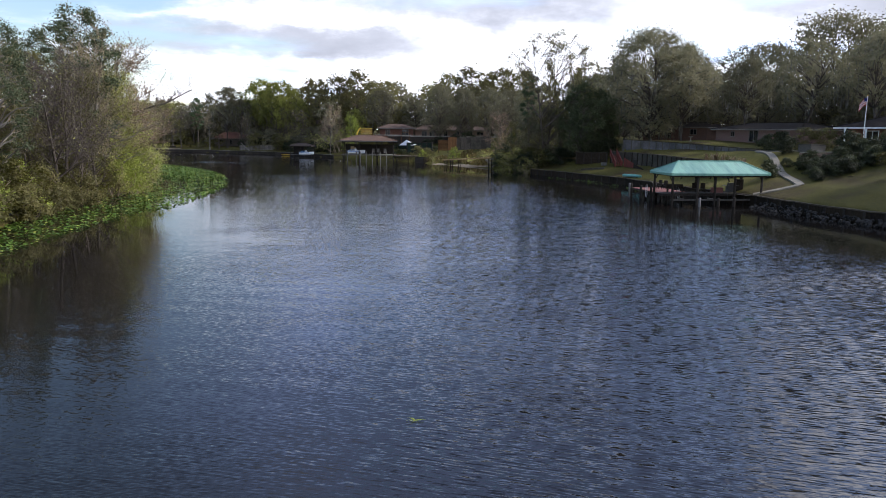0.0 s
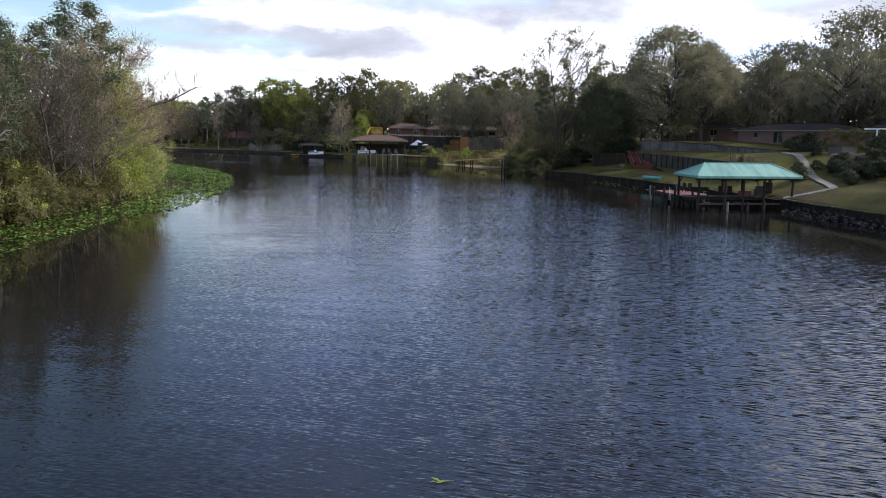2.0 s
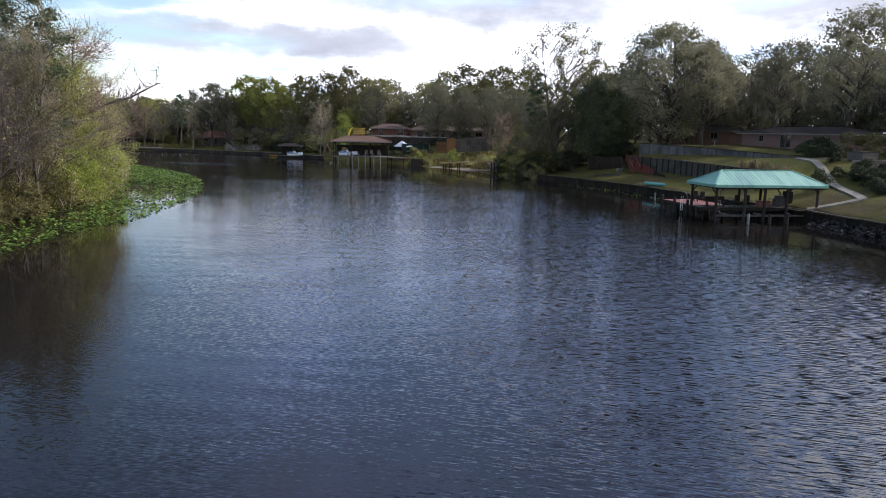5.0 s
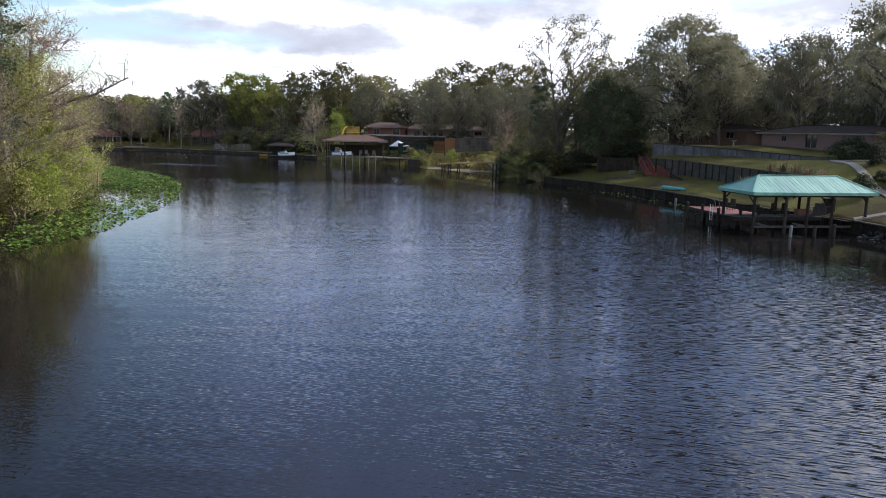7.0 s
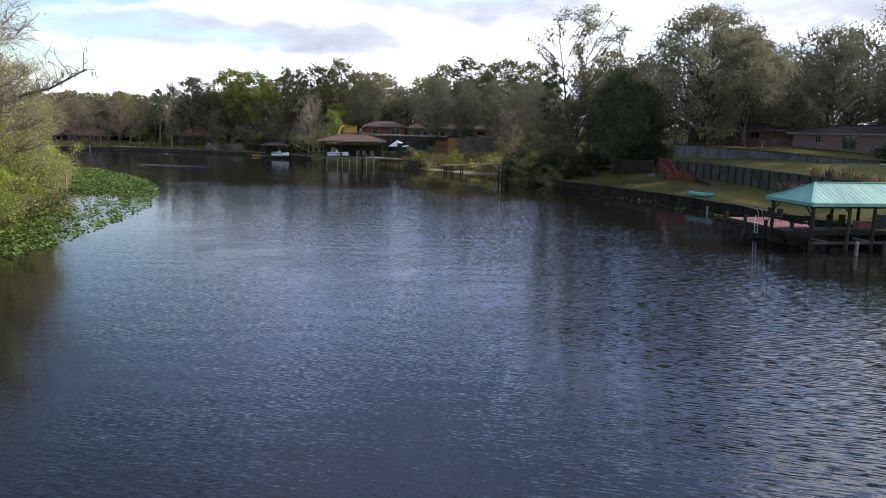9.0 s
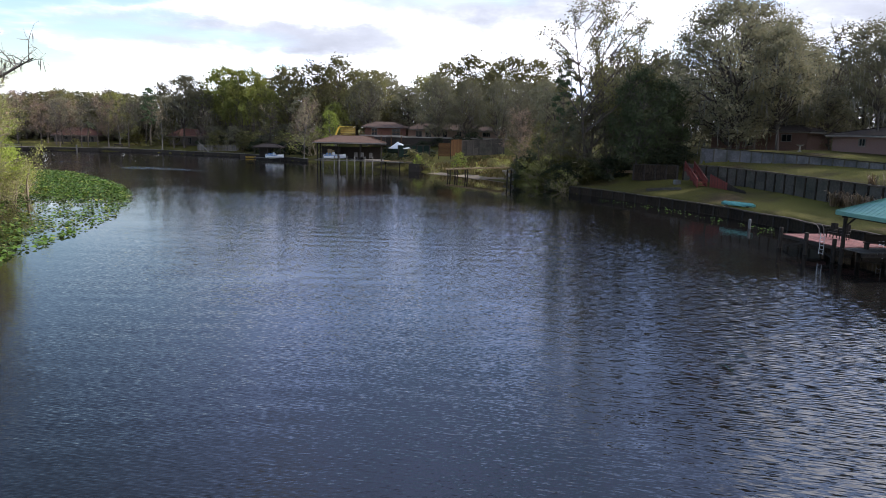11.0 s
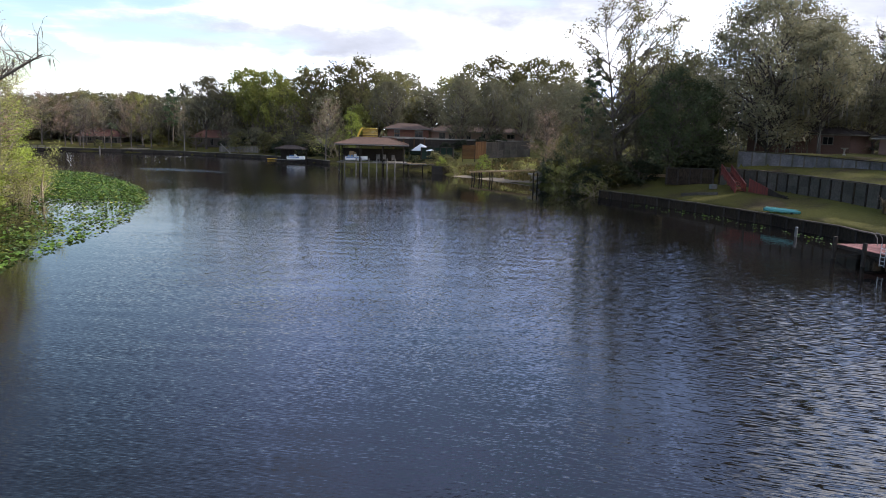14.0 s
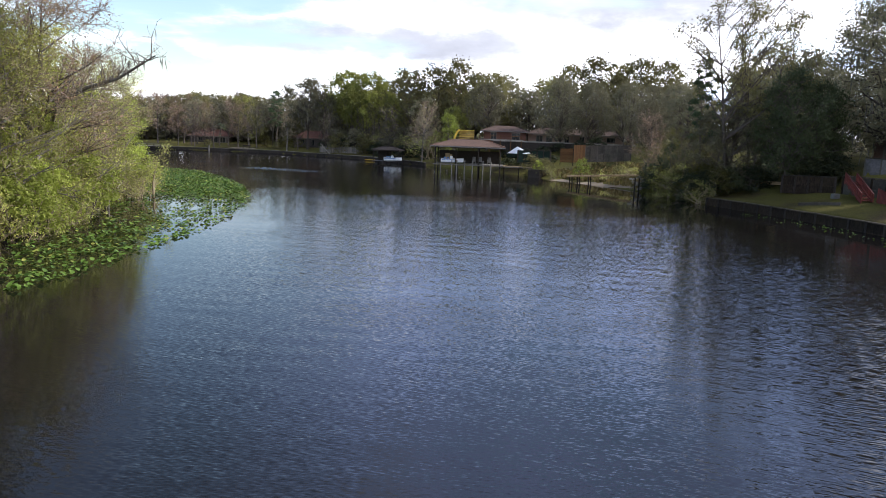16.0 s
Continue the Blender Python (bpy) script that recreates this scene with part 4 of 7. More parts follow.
def stock(kind, variant, far):
    """The meshes of one grown tree: woody part, twigs, crown, moss. far: fewer and larger pieces."""
    key = (kind, variant, far)
    if key in STOCK:
        return STOCK[key]
    k = KINDS[kind]
    g = np.random.RandomState(sum(ord(ch) for ch in kind) * 7 + variant * 101)
    if "lobes" in k:
        STOCK[key] = lobed_stock(g, k, far)
        return STOCK[key]
    stems, mids, fine = skeleton(g, k["h"], k["spread"], k["clear"], k["limbs"], k["forks"], k["twigs"], k["up"], k.get("trunks", 1), k.get("lean", 0.05))
    low = k["h"] < 5
    V1, F1 = tubes([(p[::2], r[::2]) for p, r in stems] if low else stems, 5 if low else 6 if far else 8)
    full = far and k["leaf"] > 4000
    V2, F2 = tubes([(p[::2], r[::2]) for p, r in (mids[::k["forks"] + 1] if full else mids)], 3 if far or low else 4)
    meshes = [("trunk", np_mesh("trunk", V1, F1, k["bark"]), ""), ("branchwork", np_mesh("branchwork", V2, F2, k["bark"]), "stuff")]
    bare = k["leaf"] < 3000 and k["h"] > 8
    if bare or not (far or (low and k["bark"] is not TWIG)):
        some = fine if bare and not far else fine[::3] if low else fine[::2]
        Vt, Ft = tubes([(p[::2] if far else p, r[::2] * 1.7 if far else r) for p, r in some], 3)
        tw_mat = RED_TWIG if kind == "budding_tree" else (BARK if k["bark"] is BARK else TWIG)
        meshes.append(("twigwork", np_mesh("twigwork", Vt, Ft, tw_mat), "stuff"))
    n = int(k["leaf"] * (0.7 if far == 2 else 1.3 if far else 1.9))
    each, loose = k["size"] * (1.4 if far == 2 else 1.15 if far else 0.9), k["scatter"] * (1.1 if far else 1.0)
    heavy = 1.5 if k["leaf"] > 3000 else 1.1          # full crowns carry a thick heart, fine edges
    Vo, Fo = leaves(g, spots(g, fine, n - n // 3), each * 0.88, loose)
    Vi, Fi = leaves(g, spots(g, mids, n // 3, 0.3), each * heavy, loose * 0.9)
    Vl, Fl = np.concatenate([Vo, Vi]), np.concatenate([Fo, Fi + len(Vo)])
    meshes.append(("crown", np_mesh("crown", Vl, Fl, k["mat"]), "stuff"))
    if k.get("moss") and not far:
        Vm, Fm = strips(g, spots(g, fine, k["moss"] * 4), 1.2, 0.12)
        meshes.append(("moss", np_mesh("moss", Vm, Fm, MOSS), "stuff"))
    STOCK[key] = meshes
    return meshes


PLACE = random.Random(7)


def plant(kind, x, y, height, wide=1.0, variant=None, turn=None, sink=0.0, group="", wood=False):
    """A tree or shrub of that height on the ground at (x, y)."""
    v = PLACE.randint(0, 2) if variant is None else variant
    top = thing(kind, LABELS[kind], CATEGORY[kind], group=group)
    s = height / KINDS[kind]["h"]
    z = max(ground(x, y), -0.3) - sink
    r = PLACE.uniform(0, 360) if turn is None else turn
    for name, me, what in stock(kind, v, 2 if wood else int(y > 150 or x > 62 or x < -50)):
        ob = new(name, me)
        ob.parent = top
        tagged(ob, kind=what)
    top.matrix_basis = pose(x, y, z, 0, 0, r) @ Matrix.Diagonal((s * wide, s * wide, s, 1))
    return top

# far shore, from west to east: kind, x, y, height, width factor
def row(items, group):
    for kind, x, y, top, wide in items:
        plant(kind, x, y, top - ground(x, y), wide, group=group)


row([("budding_tree", -121, 262, 17, 1.2), ("budding_tree", -113, 264, 17, 1.1), ("bare_tree", -108, 259, 15, 1.0), ("broadleaf_tree", -101, 284, 19.5, 1.0),
     ("bare_tree", -97, 262, 15, 1.0), ("grey_tree", -91, 264, 18, 1.1), ("pine_tree", -82.5, 266, 19.5, 1.1), ("bare_tree", -86, 258, 15, 0.9),
     ("dense_tree", -76, 280, 21, 1.0), ("high_oak", -69.5, 258, 23.5, 0.9), ("high_oak", -64, 256, 19, 0.9), ("budding_tree", -111, 256, 14, 0.9), ("budding_tree", -104.5, 261, 15, 1.0), ("high_oak", -108, 263, 16, 0.8), ("dull_tree", -72, 256, 13, 1.0), ("shrub", -102, 258, 3.4, 1.2), ("shrub", -80, 259, 3.4, 1.2), ("budding_tree", -92, 258, 15.5, 1.0), ("high_oak", -86, 272, 18, 0.9), ("light_tree", -57.5, 260, 26, 1.15)], "trees on the far shore")
row([("light_tree", -50, 258, 25.5, 1.1), ("broadleaf_tree", -44, 262, 24, 0.9), ("pine_tree", -40, 262, 25, 0.9), ("broadleaf_tree", -35.5, 248, 26, 0.95),
     ("broadleaf_tree", -29, 250, 27.5, 1.0), ("broadleaf_tree", -22, 247, 29, 1.0), ("dense_tree", -30, 240, 18, 0.9), ("broadleaf_tree", -11.5, 233, 24.5, 1.05),
     ("light_tree", -20, 222, 15, 0.8), ("budding_tree", -29, 224, 15, 1.0), ("bare_tree", -40, 238, 14, 1.0)], "trees on the far shore")
row([("broadleaf_tree", 9.5, 241, 28, 0.9), ("broadleaf_tree", 16, 240, 30, 0.95), ("broadleaf_tree", 22.5, 242, 28.5, 1.0),
     ("broadleaf_tree", 28, 240, 30, 1.0), ("broadleaf_tree", 35, 240, 29.5, 0.9), ("dense_tree", -1, 231, 20, 1.2), ("dense_tree", 8, 230, 20.5, 1.25),
     ("dense_tree", 16, 229, 20, 1.2), ("live_oak", 27, 215, 21, 0.8), ("dense_tree", 24, 196, 17, 0.9), ("dense_tree", 30, 190, 19, 1.0), ("broadleaf_tree", 41, 215, 18, 0.9)], "trees on the far shore")
row([("pale_tree", -74, 251.6, 14.5, 1.0), ("pale_tree", -27.5, 217, 14.2, 0.8), ("bare_tree", -98, 253.5, 13, 0.9), ("bare_tree", -104, 252.8, 13, 0.9), ("bare_tree", -60, 246, 12, 0.9),
     ("budding_tree", 18.5, 165, 12.3, 1.0), ("pine_tree", 23, 148, 20, 0.75)], "trees on the far shore")

row([("light_tree", -48, 252, 20, 0.7), ("light_tree", -45, 254, 22, 0.7), ("light_tree", -52.5, 252, 21, 0.7), ("light_tree", -41.5, 251, 19, 0.65), ("light_tree", -55.5, 256, 22, 0.7), ("bare_tree", -46.5, 249, 15, 0.6), ("bare_tree", -43.5, 249.5, 14, 0.6), ("bare_tree", -50.5, 250.5, 15, 0.6)], "slender trees on the far shore")

# the dark grove on the right bank and the oaks behind the houses
row([("airy_tree", 26.6, 143.5, 28.3, 1.12), ("airy_tree", 30.2, 146, 26.5, 0.95), ("evergreen_tree", 31.6, 138.8, 18.2, 0.82), ("evergreen_tree", 35.4, 140.5, 17, 0.85),
     ("dull_tree", 28.2, 141.2, 12, 0.8), ("evergreen_tree", 38.5, 143, 16, 0.9), ("evergreen_tree", 20.5, 152, 8.5, 0.8), ("evergreen_tree", 34, 150, 15.5, 0.85), ("broadleaf_tree", 40, 155, 17.5, 0.9)], "grove on the bank")
row([("live_oak", 45.5, 141, 29, 1.0), ("live_oak", 54, 148, 27, 0.9), ("bare_tree", 65.5, 149, 25.5, 0.9), ("live_oak", 62, 158, 24, 1.0), ("live_oak", 73, 150, 28, 0.95),
     ("live_oak", 83, 141, 33, 1.0), ("live_oak", 72, 132, 24, 0.8), ("live_oak", 92, 128, 33, 1.0), ("live_oak", 80, 118, 27, 0.85), ("live_oak", 100, 145, 33, 1.1),
     # next two live oaks: out of view, added to darken the water's reflection
     ("live_oak", 73, 73, 30, 0.9), ("live_oak", 80, 60, 30, 0.9), ("dense_tree", 69, 138, 18, 1.0), ("dense_tree", 63, 143, 17, 1.0), ("dense_tree", 78, 128, 18, 1.0)], "oaks behind the houses")
row([("dense_tree", 48, 165, 20, 1.1), ("dense_tree", 58, 170, 20, 1.1), ("dense_tree", 68, 168, 21, 1.1), ("dense_tree", 80, 162, 22, 1.1), ("dense_tree", 92, 158, 22, 1.1),
     ("dense_tree", 42, 180, 20, 1.1), ("broadleaf_tree", 45, 198, 17, 1.0), ("live_oak", 88, 105, 28, 0.9), ("dense_tree", 96, 112, 20, 1.1)], "oaks behind the houses")

row([("live_oak", 5.6, 211.5, 22, 0.78), ("live_oak", 13.0, 210, 21, 0.72), ("live_oak", 20.5, 207, 21, 0.7), ("high_oak", 31, 205, 21, 0.9), ("high_oak", -12, 222, 21, 0.8),
     ("high_oak", 50.5, 135, 24, 0.9), ("high_oak", 58.5, 125.5, 22, 0.75), ("high_oak", 64, 116, 24, 0.85), ("high_oak", 68.5, 104, 24, 0.85)], "oaks over the houses")

# the wooded left bank: leaf colours carry shade up to y 85, sunlight beyond
row([("bald_cypress", -38, 81, 21.5, 1.1), ("bald_cypress", -36, 61, 17, 0.9), ("dull_tree", -35, 76, 12.5, 0.8), ("dull_tree", -35.9, 74, 13.5, 0.8), ("bare_tree", -36, 69.5, 13.5, 1.1),
     ("bare_tree", -39, 74, 15, 1.1), ("grey_tree", -38.5, 86, 15.5, 1.1), ("grey_tree", -39.5, 91, 15.5, 1.0), ("grey_tree", -41.5, 93, 15, 1.0), ("grey_tree", -41.5, 100, 15, 1.1),
     ("pale_tree", -42, 104, 14.0, 1.1), ("grey_tree", -45, 108, 15, 1.1), ("grey_tree", -46, 113, 13, 1.1), ("budding_tree", -41, 95, 19.5, 1.2), ("grey_tree", -42.5, 98, 19, 1.2), ("pale_tree", -39.6, 90.5, 18.5, 1.2)], "trees on the wooded bank")
row([("spring_tree", -48.5, 120, 11, 1.0), ("spring_tree", -51, 117, 12.5, 1.0), ("spring_tree", -47.5, 114.5, 9, 0.9), ("dull_tree", -34.5, 52, 14, 1.0), ("dull_tree", -36, 46, 14, 1.0), ("bald_cypress", -46, 96, 17, 0.9),
     ("bald_cypress", -45, 88, 20, 1.0), ("broadleaf_tree", -44, 76, 17, 1.0), ("broadleaf_tree", -42, 66, 15, 1.0), ("broadleaf_tree", -43, 55, 15, 1.0), ("dull_tree", -39, 58, 15, 1.0),
     ("grey_tree", -47, 101, 16, 1.0), ("spring_tree", -50, 108, 14, 1.0), ("broadleaf_tree", -52, 93, 18, 1.0)], "trees on the wooded bank")
row([("grey_tree", -40.0, 96.5, 10, 1.1), ("grey_tree", -42.6, 107, 9.5, 1.1), ("spring_tree", -39.6, 88.6, 8, 1.0), ("spring_tree", -43.4, 102.5, 8.5, 0.9), ("spring_tree", -41.2, 94, 9.5, 0.9), ("spring_tree", -44.2, 109, 9, 0.9), ("spring_tree", -40.4, 91, 12.5, 0.8), ("spring_tree", -42.8, 99.5, 13, 0.8), ("dull_tree", -37.6, 66, 10, 1.1), ("dull_tree", -37.0, 78, 9, 1.1)], "trees on the wooded bank")


def scatter(kinds, count, ring, low, high, seed, group, gap=2.0, wide=1.0):
    """Woods: trees strewn over a stretch of the plan, no two closer than gap."""
    g = random.Random(seed)
    xs, ys = [p[0] for p in ring], [p[1] for p in ring]
    done = []
    for _ in range(count * 30):
        if len(done) >= count:
            break
        x, y = g.uniform(min(xs), max(xs)), g.uniform(min(ys), max(ys))
        if not inside(np.array([x]), np.array([y]), ring)[0] or any(math.hypot(x - a, y - b) < gap for a, b in done):
            continue
        done.append((x, y))
        plant(g.choice(kinds), x, y, g.uniform(low, high), g.uniform(0.85, 1.15) * wide, group=group, wood="behind" in group or "hill" in group)


scatter(["broadleaf_tree", "dense_tree", "budding_tree"], 26, [(-175, 282), (-120, 281), (-62, 277), (-62, 290), (-175, 298)], 14.5, 17.5, 19, "woods behind the far shore", 4.0, 1.3)
row([("pale_tree", -37.3, 80.5, 17, 0.62), ("pale_tree", -38.4, 82.8, 18, 0.62), ("pale_tree", -37.9, 78.6, 15.5, 0.6), ("bare_tree", -36.3, 72, 15, 0.9)], "trees on the wooded bank")
# undergrowth on the left bank, mostly darker leaves for shade to y 86; woods behind
scatter(["dull_shrub", "dull_shrub", "dull_shrub", "olive_shrub"], 40, [(-33.0, 38), (-35.2, 62), (-39, 62), (-38, 38)], 2.8, 5.6, 18, "undergrowth on the wooded bank", 0.85, 1.15)
scatter(["olive_shrub", "dull_shrub"], 12, [(-33.8, 62), (-35.6, 76), (-38.5, 76), (-37.5, 62)], 2.6, 4.4, 55, "undergrowth on the wooded bank", 0.9, 1.1)
scatter(["dull_shrub", "dull_shrub", "twiggy_shrub", "shrub"], 22, [(-33.9, 60), (-36.4, 80), (-37.4, 86), (-41, 84), (-41, 78), (-38, 60)], 2.2, 4.6, 11, "undergrowth on the wooded bank", 1.2)
scatter(["yellow_shrub", "yellow_shrub", "olive_shrub"], 7, [(-33.2, 48), (-34.6, 62), (-36.2, 67), (-38, 66), (-36, 48)], 3.2, 5.0, 91, "undergrowth on the wooded bank", 1.6)
scatter(["twiggy_shrub", "yellow_shrub", "yellow_shrub"], 24, [(-36.6, 84), (-36.8, 91), (-39.2, 99), (-45, 99), (-41, 84)], 2.6, 6.0, 17, "undergrowth on the wooded bank", 1.0)
scatter(["twiggy_shrub", "dull_shrub", "twiggy_shrub", "yellow_shrub"], 26, [(-39.4, 99), (-43.0, 112), (-46, 121.5), (-51, 119), (-45.5, 99)], 2.6, 6.0, 27, "undergrowth on the wooded bank", 1.2)
scatter(["broadleaf_tree", "grey_tree", "bald_cypress", "bare_tree"], 26, [(-40, 20), (-44, 60), (-50, 90), (-57, 115), (-72, 132), (-95, 140), (-85, 90), (-65, 20)], 12, 18, 12, "woods on the left bank", 4.0)
scatter(["broadleaf_tree", "dense_tree", "broadleaf_tree", "grey_tree"], 30, [(-62, 282), (-60, 278), (-20, 256), (45, 246), (45, 272), (-60, 292)], 16.5, 19.5, 13, "woods behind the far shore", 5.0, 1.35)
scatter(["dense_tree", "shrub", "twiggy_shrub"], 16, [(-62, 250), (-58, 247), (-44, 241), (-26, 222), (-22, 232), (-44, 250), (-62, 256)], 4, 8, 15, "undergrowth on the far shore", 3.0, 1.3)
row([("dull_tree", 19.8, 151.5, 10.5, 0.8), ("dull_tree", 22.2, 147, 12.5, 0.8), ("bare_tree", 21.0, 149.5, 9, 0.8), ("dull_tree", 24.0, 143.8, 11.5, 0.8), ("budding_tree", 17.8, 158.5, 7.5, 0.8), ("dull_tree", 24.5, 158, 10, 0.9)], "grove on the bank")
scatter(["dull_shrub", "dark_shrub", "dull_shrub", "twiggy_shrub"], 22, [(21.2, 139.5), (18.4, 149), (16.4, 155.5), (19.5, 157), (21.5, 150), (24.4, 141)], 2.4, 4.6, 61, "thicket on the bank", 1.1, 1.2)
scatter(["shrub", "dull_shrub", "twiggy_shrub"], 10, [(14, 170), (24, 152), (34, 150), (34, 175), (22, 186)], 2.5, 6, 16, "undergrowth on the slope", 2.5, 1.2)
scatter(["dense_tree", "live_oak"], 12, [(40, 205), (50, 250), (120, 190), (120, 150), (75, 172)], 18, 24, 14, "woods on the hill", 8.0)
scatter(["dense_tree", "dense_tree", "broadleaf_tree"], 26, [(44, 160), (60, 154), (74, 140), (72, 118), (84, 100), (110, 120), (105, 160), (60, 185)], 6, 10, 23, "undergrowth behind the houses", 4.0, 1.3)
scatter(["dense_tree", "broadleaf_tree"], 16, [(-14, 228), (30, 226), (42, 205), (50, 215), (40, 245), (-14, 246)], 8, 13, 29, "undergrowth behind the far houses", 4.0, 1.4)
scatter(["dense_tree", "broadleaf_tree", "dense_tree"], 22, [(-178, 284), (-120, 281), (-62, 276), (-40, 266), (-40, 278), (-62, 290), (-178, 300)], 13.0, 16.0, 37, "woods behind the far bank", 4.0, 1.5)
row([("dense_tree", -93, 284, 15, 1.4), ("dense_tree", -86, 286, 16, 1.4), ("dense_tree", -80, 283, 17, 1.4), ("dense_tree", -100, 285, 15, 1.4), ("dense_tree", -107, 286, 14.5, 1.4), ("dense_tree", -67, 279, 20, 1.1), ("broadleaf_tree", -16, 240, 25, 1.0)], "woods behind the far bank")
scatter(["dense_tree", "broadleaf_tree"], 16, [(72, 182), (110, 120), (150, 105), (175, 175), (95, 225)], 16, 21, 41, "woods on the hill behind the houses", 7.0, 1.6)
hedge = random.Random(33)
for i in range(24):
    plant("dense_tree", -152 + i * 4.0, 284 + hedge.uniform(-2, 2), hedge.uniform(9, 12), 1.1, group="woods behind the far bank", wood=True)
scatter(["dense_tree", "broadleaf_tree"], 24, [(-150, 276), (-98, 277), (-60, 271), (-60, 278), (-98, 284), (-150, 285)], 8, 12.5, 47, "thicket behind the far bank", 2.5, 1.3)

scatter(["dark_shrub", "dull_shrub", "dark_shrub"], 14, [(-28, 219), (-36, 229), (-44, 237.5), (-46, 242), (-58, 251), (-72, 258), (-90, 262), (-90, 266), (-70, 264), (-54, 254), (-42, 244), (-27, 226)], 2.4, 4.6, 83, "undergrowth on the far shore", 2.2, 1.3)

# ---------------------------------------------------------------- walls along the banks
def share(name, me, parent, m, label=""):
    """A piece that shares its mesh with its like."""
    ob = new(name, me)
    ob.parent = parent
    ob.matrix_basis = m
    return tagged(ob, label)


def mesh_of(bm, name, mat):
    me = bpy.data.meshes.new(name)
    bm.to_mesh(me)
    bm.free()
    me.materials.append(mat)
    return me


def panel_wall(name, line, label, top, height, step, panel_mat, post_mat, cap_mat, thick=0.14, post=0.24, proud=0.12, cap_h=0.1, kind="structure", uneven=0.02):
    """Posts with panels between them and a cap, along a polyline; top: height of the cap at each end."""
    wall = thing(name, label, "wall", kind=kind)
    pts = along(line, step)
    n = len(pts)
    g = random.Random(n)
    sag = [g.uniform(-uneven, uneven) for _ in range(n)]
    for i, (p, a) in enumerate(pts):
        z = top[0] + (top[1] - top[0]) * i / max(1, n - 1) + sag[i]
        bm = B()
        box(bm, (p.x, p.y, z - height / 2 + 0.03), (post, post + proud, height + 0.06), a)
        part("post", bm, post_mat, wall)
        if i + 1 < n:
            q = pts[i + 1][0]
            z2 = top[0] + (top[1] - top[0]) * (i + 1) / max(1, n - 1) + sag[i + 1]
            for lo, hi, gap in ((0.0, 0.5, 0.012), (0.5, 1.0, 0.0)):
                bm = B()
                za, zb = z - height * (lo + hi) / 2, z2 - height * (lo + hi) / 2
                beam(bm, (p.x, p.y, za), (q.x, q.y, zb), thick, height * (hi - lo) - gap)
                part("panel", bm, panel_mat, wall)
            bm = B()
            beam(bm, (p.x, p.y, z + cap_h / 2 + 0.03), (q.x, q.y, z2 + cap_h / 2 + 0.03), 0.34, cap_h)
            part("cap", bm, cap_mat, wall)
    return wall


sea_line = RIGHT_BANK[4:-1]
panel_wall("seawall", sea_line, "dark timber seawall with a pale cap along the lawn", (1.2, 0.95), 1.9, 2.3, SEA_WOOD, PILE_WOOD, SEA_CAP, uneven=0.05)
panel_wall("seawall", [(-26, 212.8), (-28, 215), (-36, 224), (-46, 235), (-58, 241), (-75, 250), (-95, 252), (-118, 250)], "low dark timber bulkhead along the far shore", (0.75, 0.8), 1.5, 3.2, PILE_WOOD, PILE_WOOD, GREY_WOOD)
panel_wall("retaining_wall", WALL_A, "lower grey panel retaining wall with dark posts", (4.75, 4.3), 2.4, 1.9, PANEL, SEA_WOOD, SEA_CAP, post=0.2, cap_h=0.14)
panel_wall("retaining_wall", WALL_B, "upper grey concrete panel retaining wall with dark posts", (7.0, 5.95), 2.3, 1.7, UPPER_PANEL, PANEL, PILE_WOOD, post=0.16, cap_h=0.1)
panel_wall("retaining_wall", [(30.6, 136.2), (33.5, 134.5), (36.3, 132.8)], "short dark timber wall beside the red stair", (4.4, 4.5), 2.2, 1.5, SEA_WOOD, PILE_WOOD, PILE_WOOD, post=0.22)

# rip-rap below the seawall
rip = thing("riprap", "bank of loose grey stones at the foot of the seawall", "stones")
g = random.Random(5)
rocks = []
for v in range(6):
    bm = B()
    bmesh.ops.create_icosphere(bm, subdivisions=1, radius=0.5)
    for vert in bm.verts:
        vert.co *= g.uniform(0.62, 1.1)
        vert.co.z *= 0.7
    rocks.append(mesh_of(bm, "stone", ROCK))
rock_spots = along([(48.5, 44), (47, 48), (43, 60), (40.5, 69), (39.6, 77.5)], 0.3)
for i in range(300):
    p, a = rock_spots[int(i * len(rock_spots) / 300)]
    off, s = g.uniform(0.15, 2.0), g.uniform(0.35, 0.72)
    nx_, ny_ = math.cos(radians(a + 90)), math.sin(radians(a + 90))
    share("stone", g.choice(rocks), rip, pose(p.x + nx_ * off, p.y + ny_ * off, 0.62 - 0.36 * off + g.uniform(-0.1, 0.12), g.uniform(0, 360), g.uniform(0, 60), g.uniform(0, 360)) @ Matrix.Diagonal((s, s * g.uniform(0.7, 1), s, 1)))

# concrete walk from the dock up to the terrace, in cast lengths
walk_line = [(39.6, 80.9), (42.2, 79.9), (44.4, 79.4), (45.4, 82.5), (46.6, 87.5), (47.9, 92.5), (48.9, 97), (49.4, 101), (51.0, 101.8), (52.6, 100.6), (56, 99)]
garden_walk = thing("footpath", "pale concrete footpath winding up the lawn", "path", kind="structure")


def ribbon(line, width, step):
    pts = [p for p, a in along(line, step)]
    sides = []
    for i, p in enumerate(pts):
        d = pts[min(i + 1, len(pts) - 1)] - pts[max(i - 1, 0)]
        n = Vector((-d.y, d.x, 0)).normalized() * width / 2
        sides.append((p + n, p - n))
    return sides


walk_edges = ribbon(walk_line, 0.95, 0.75)
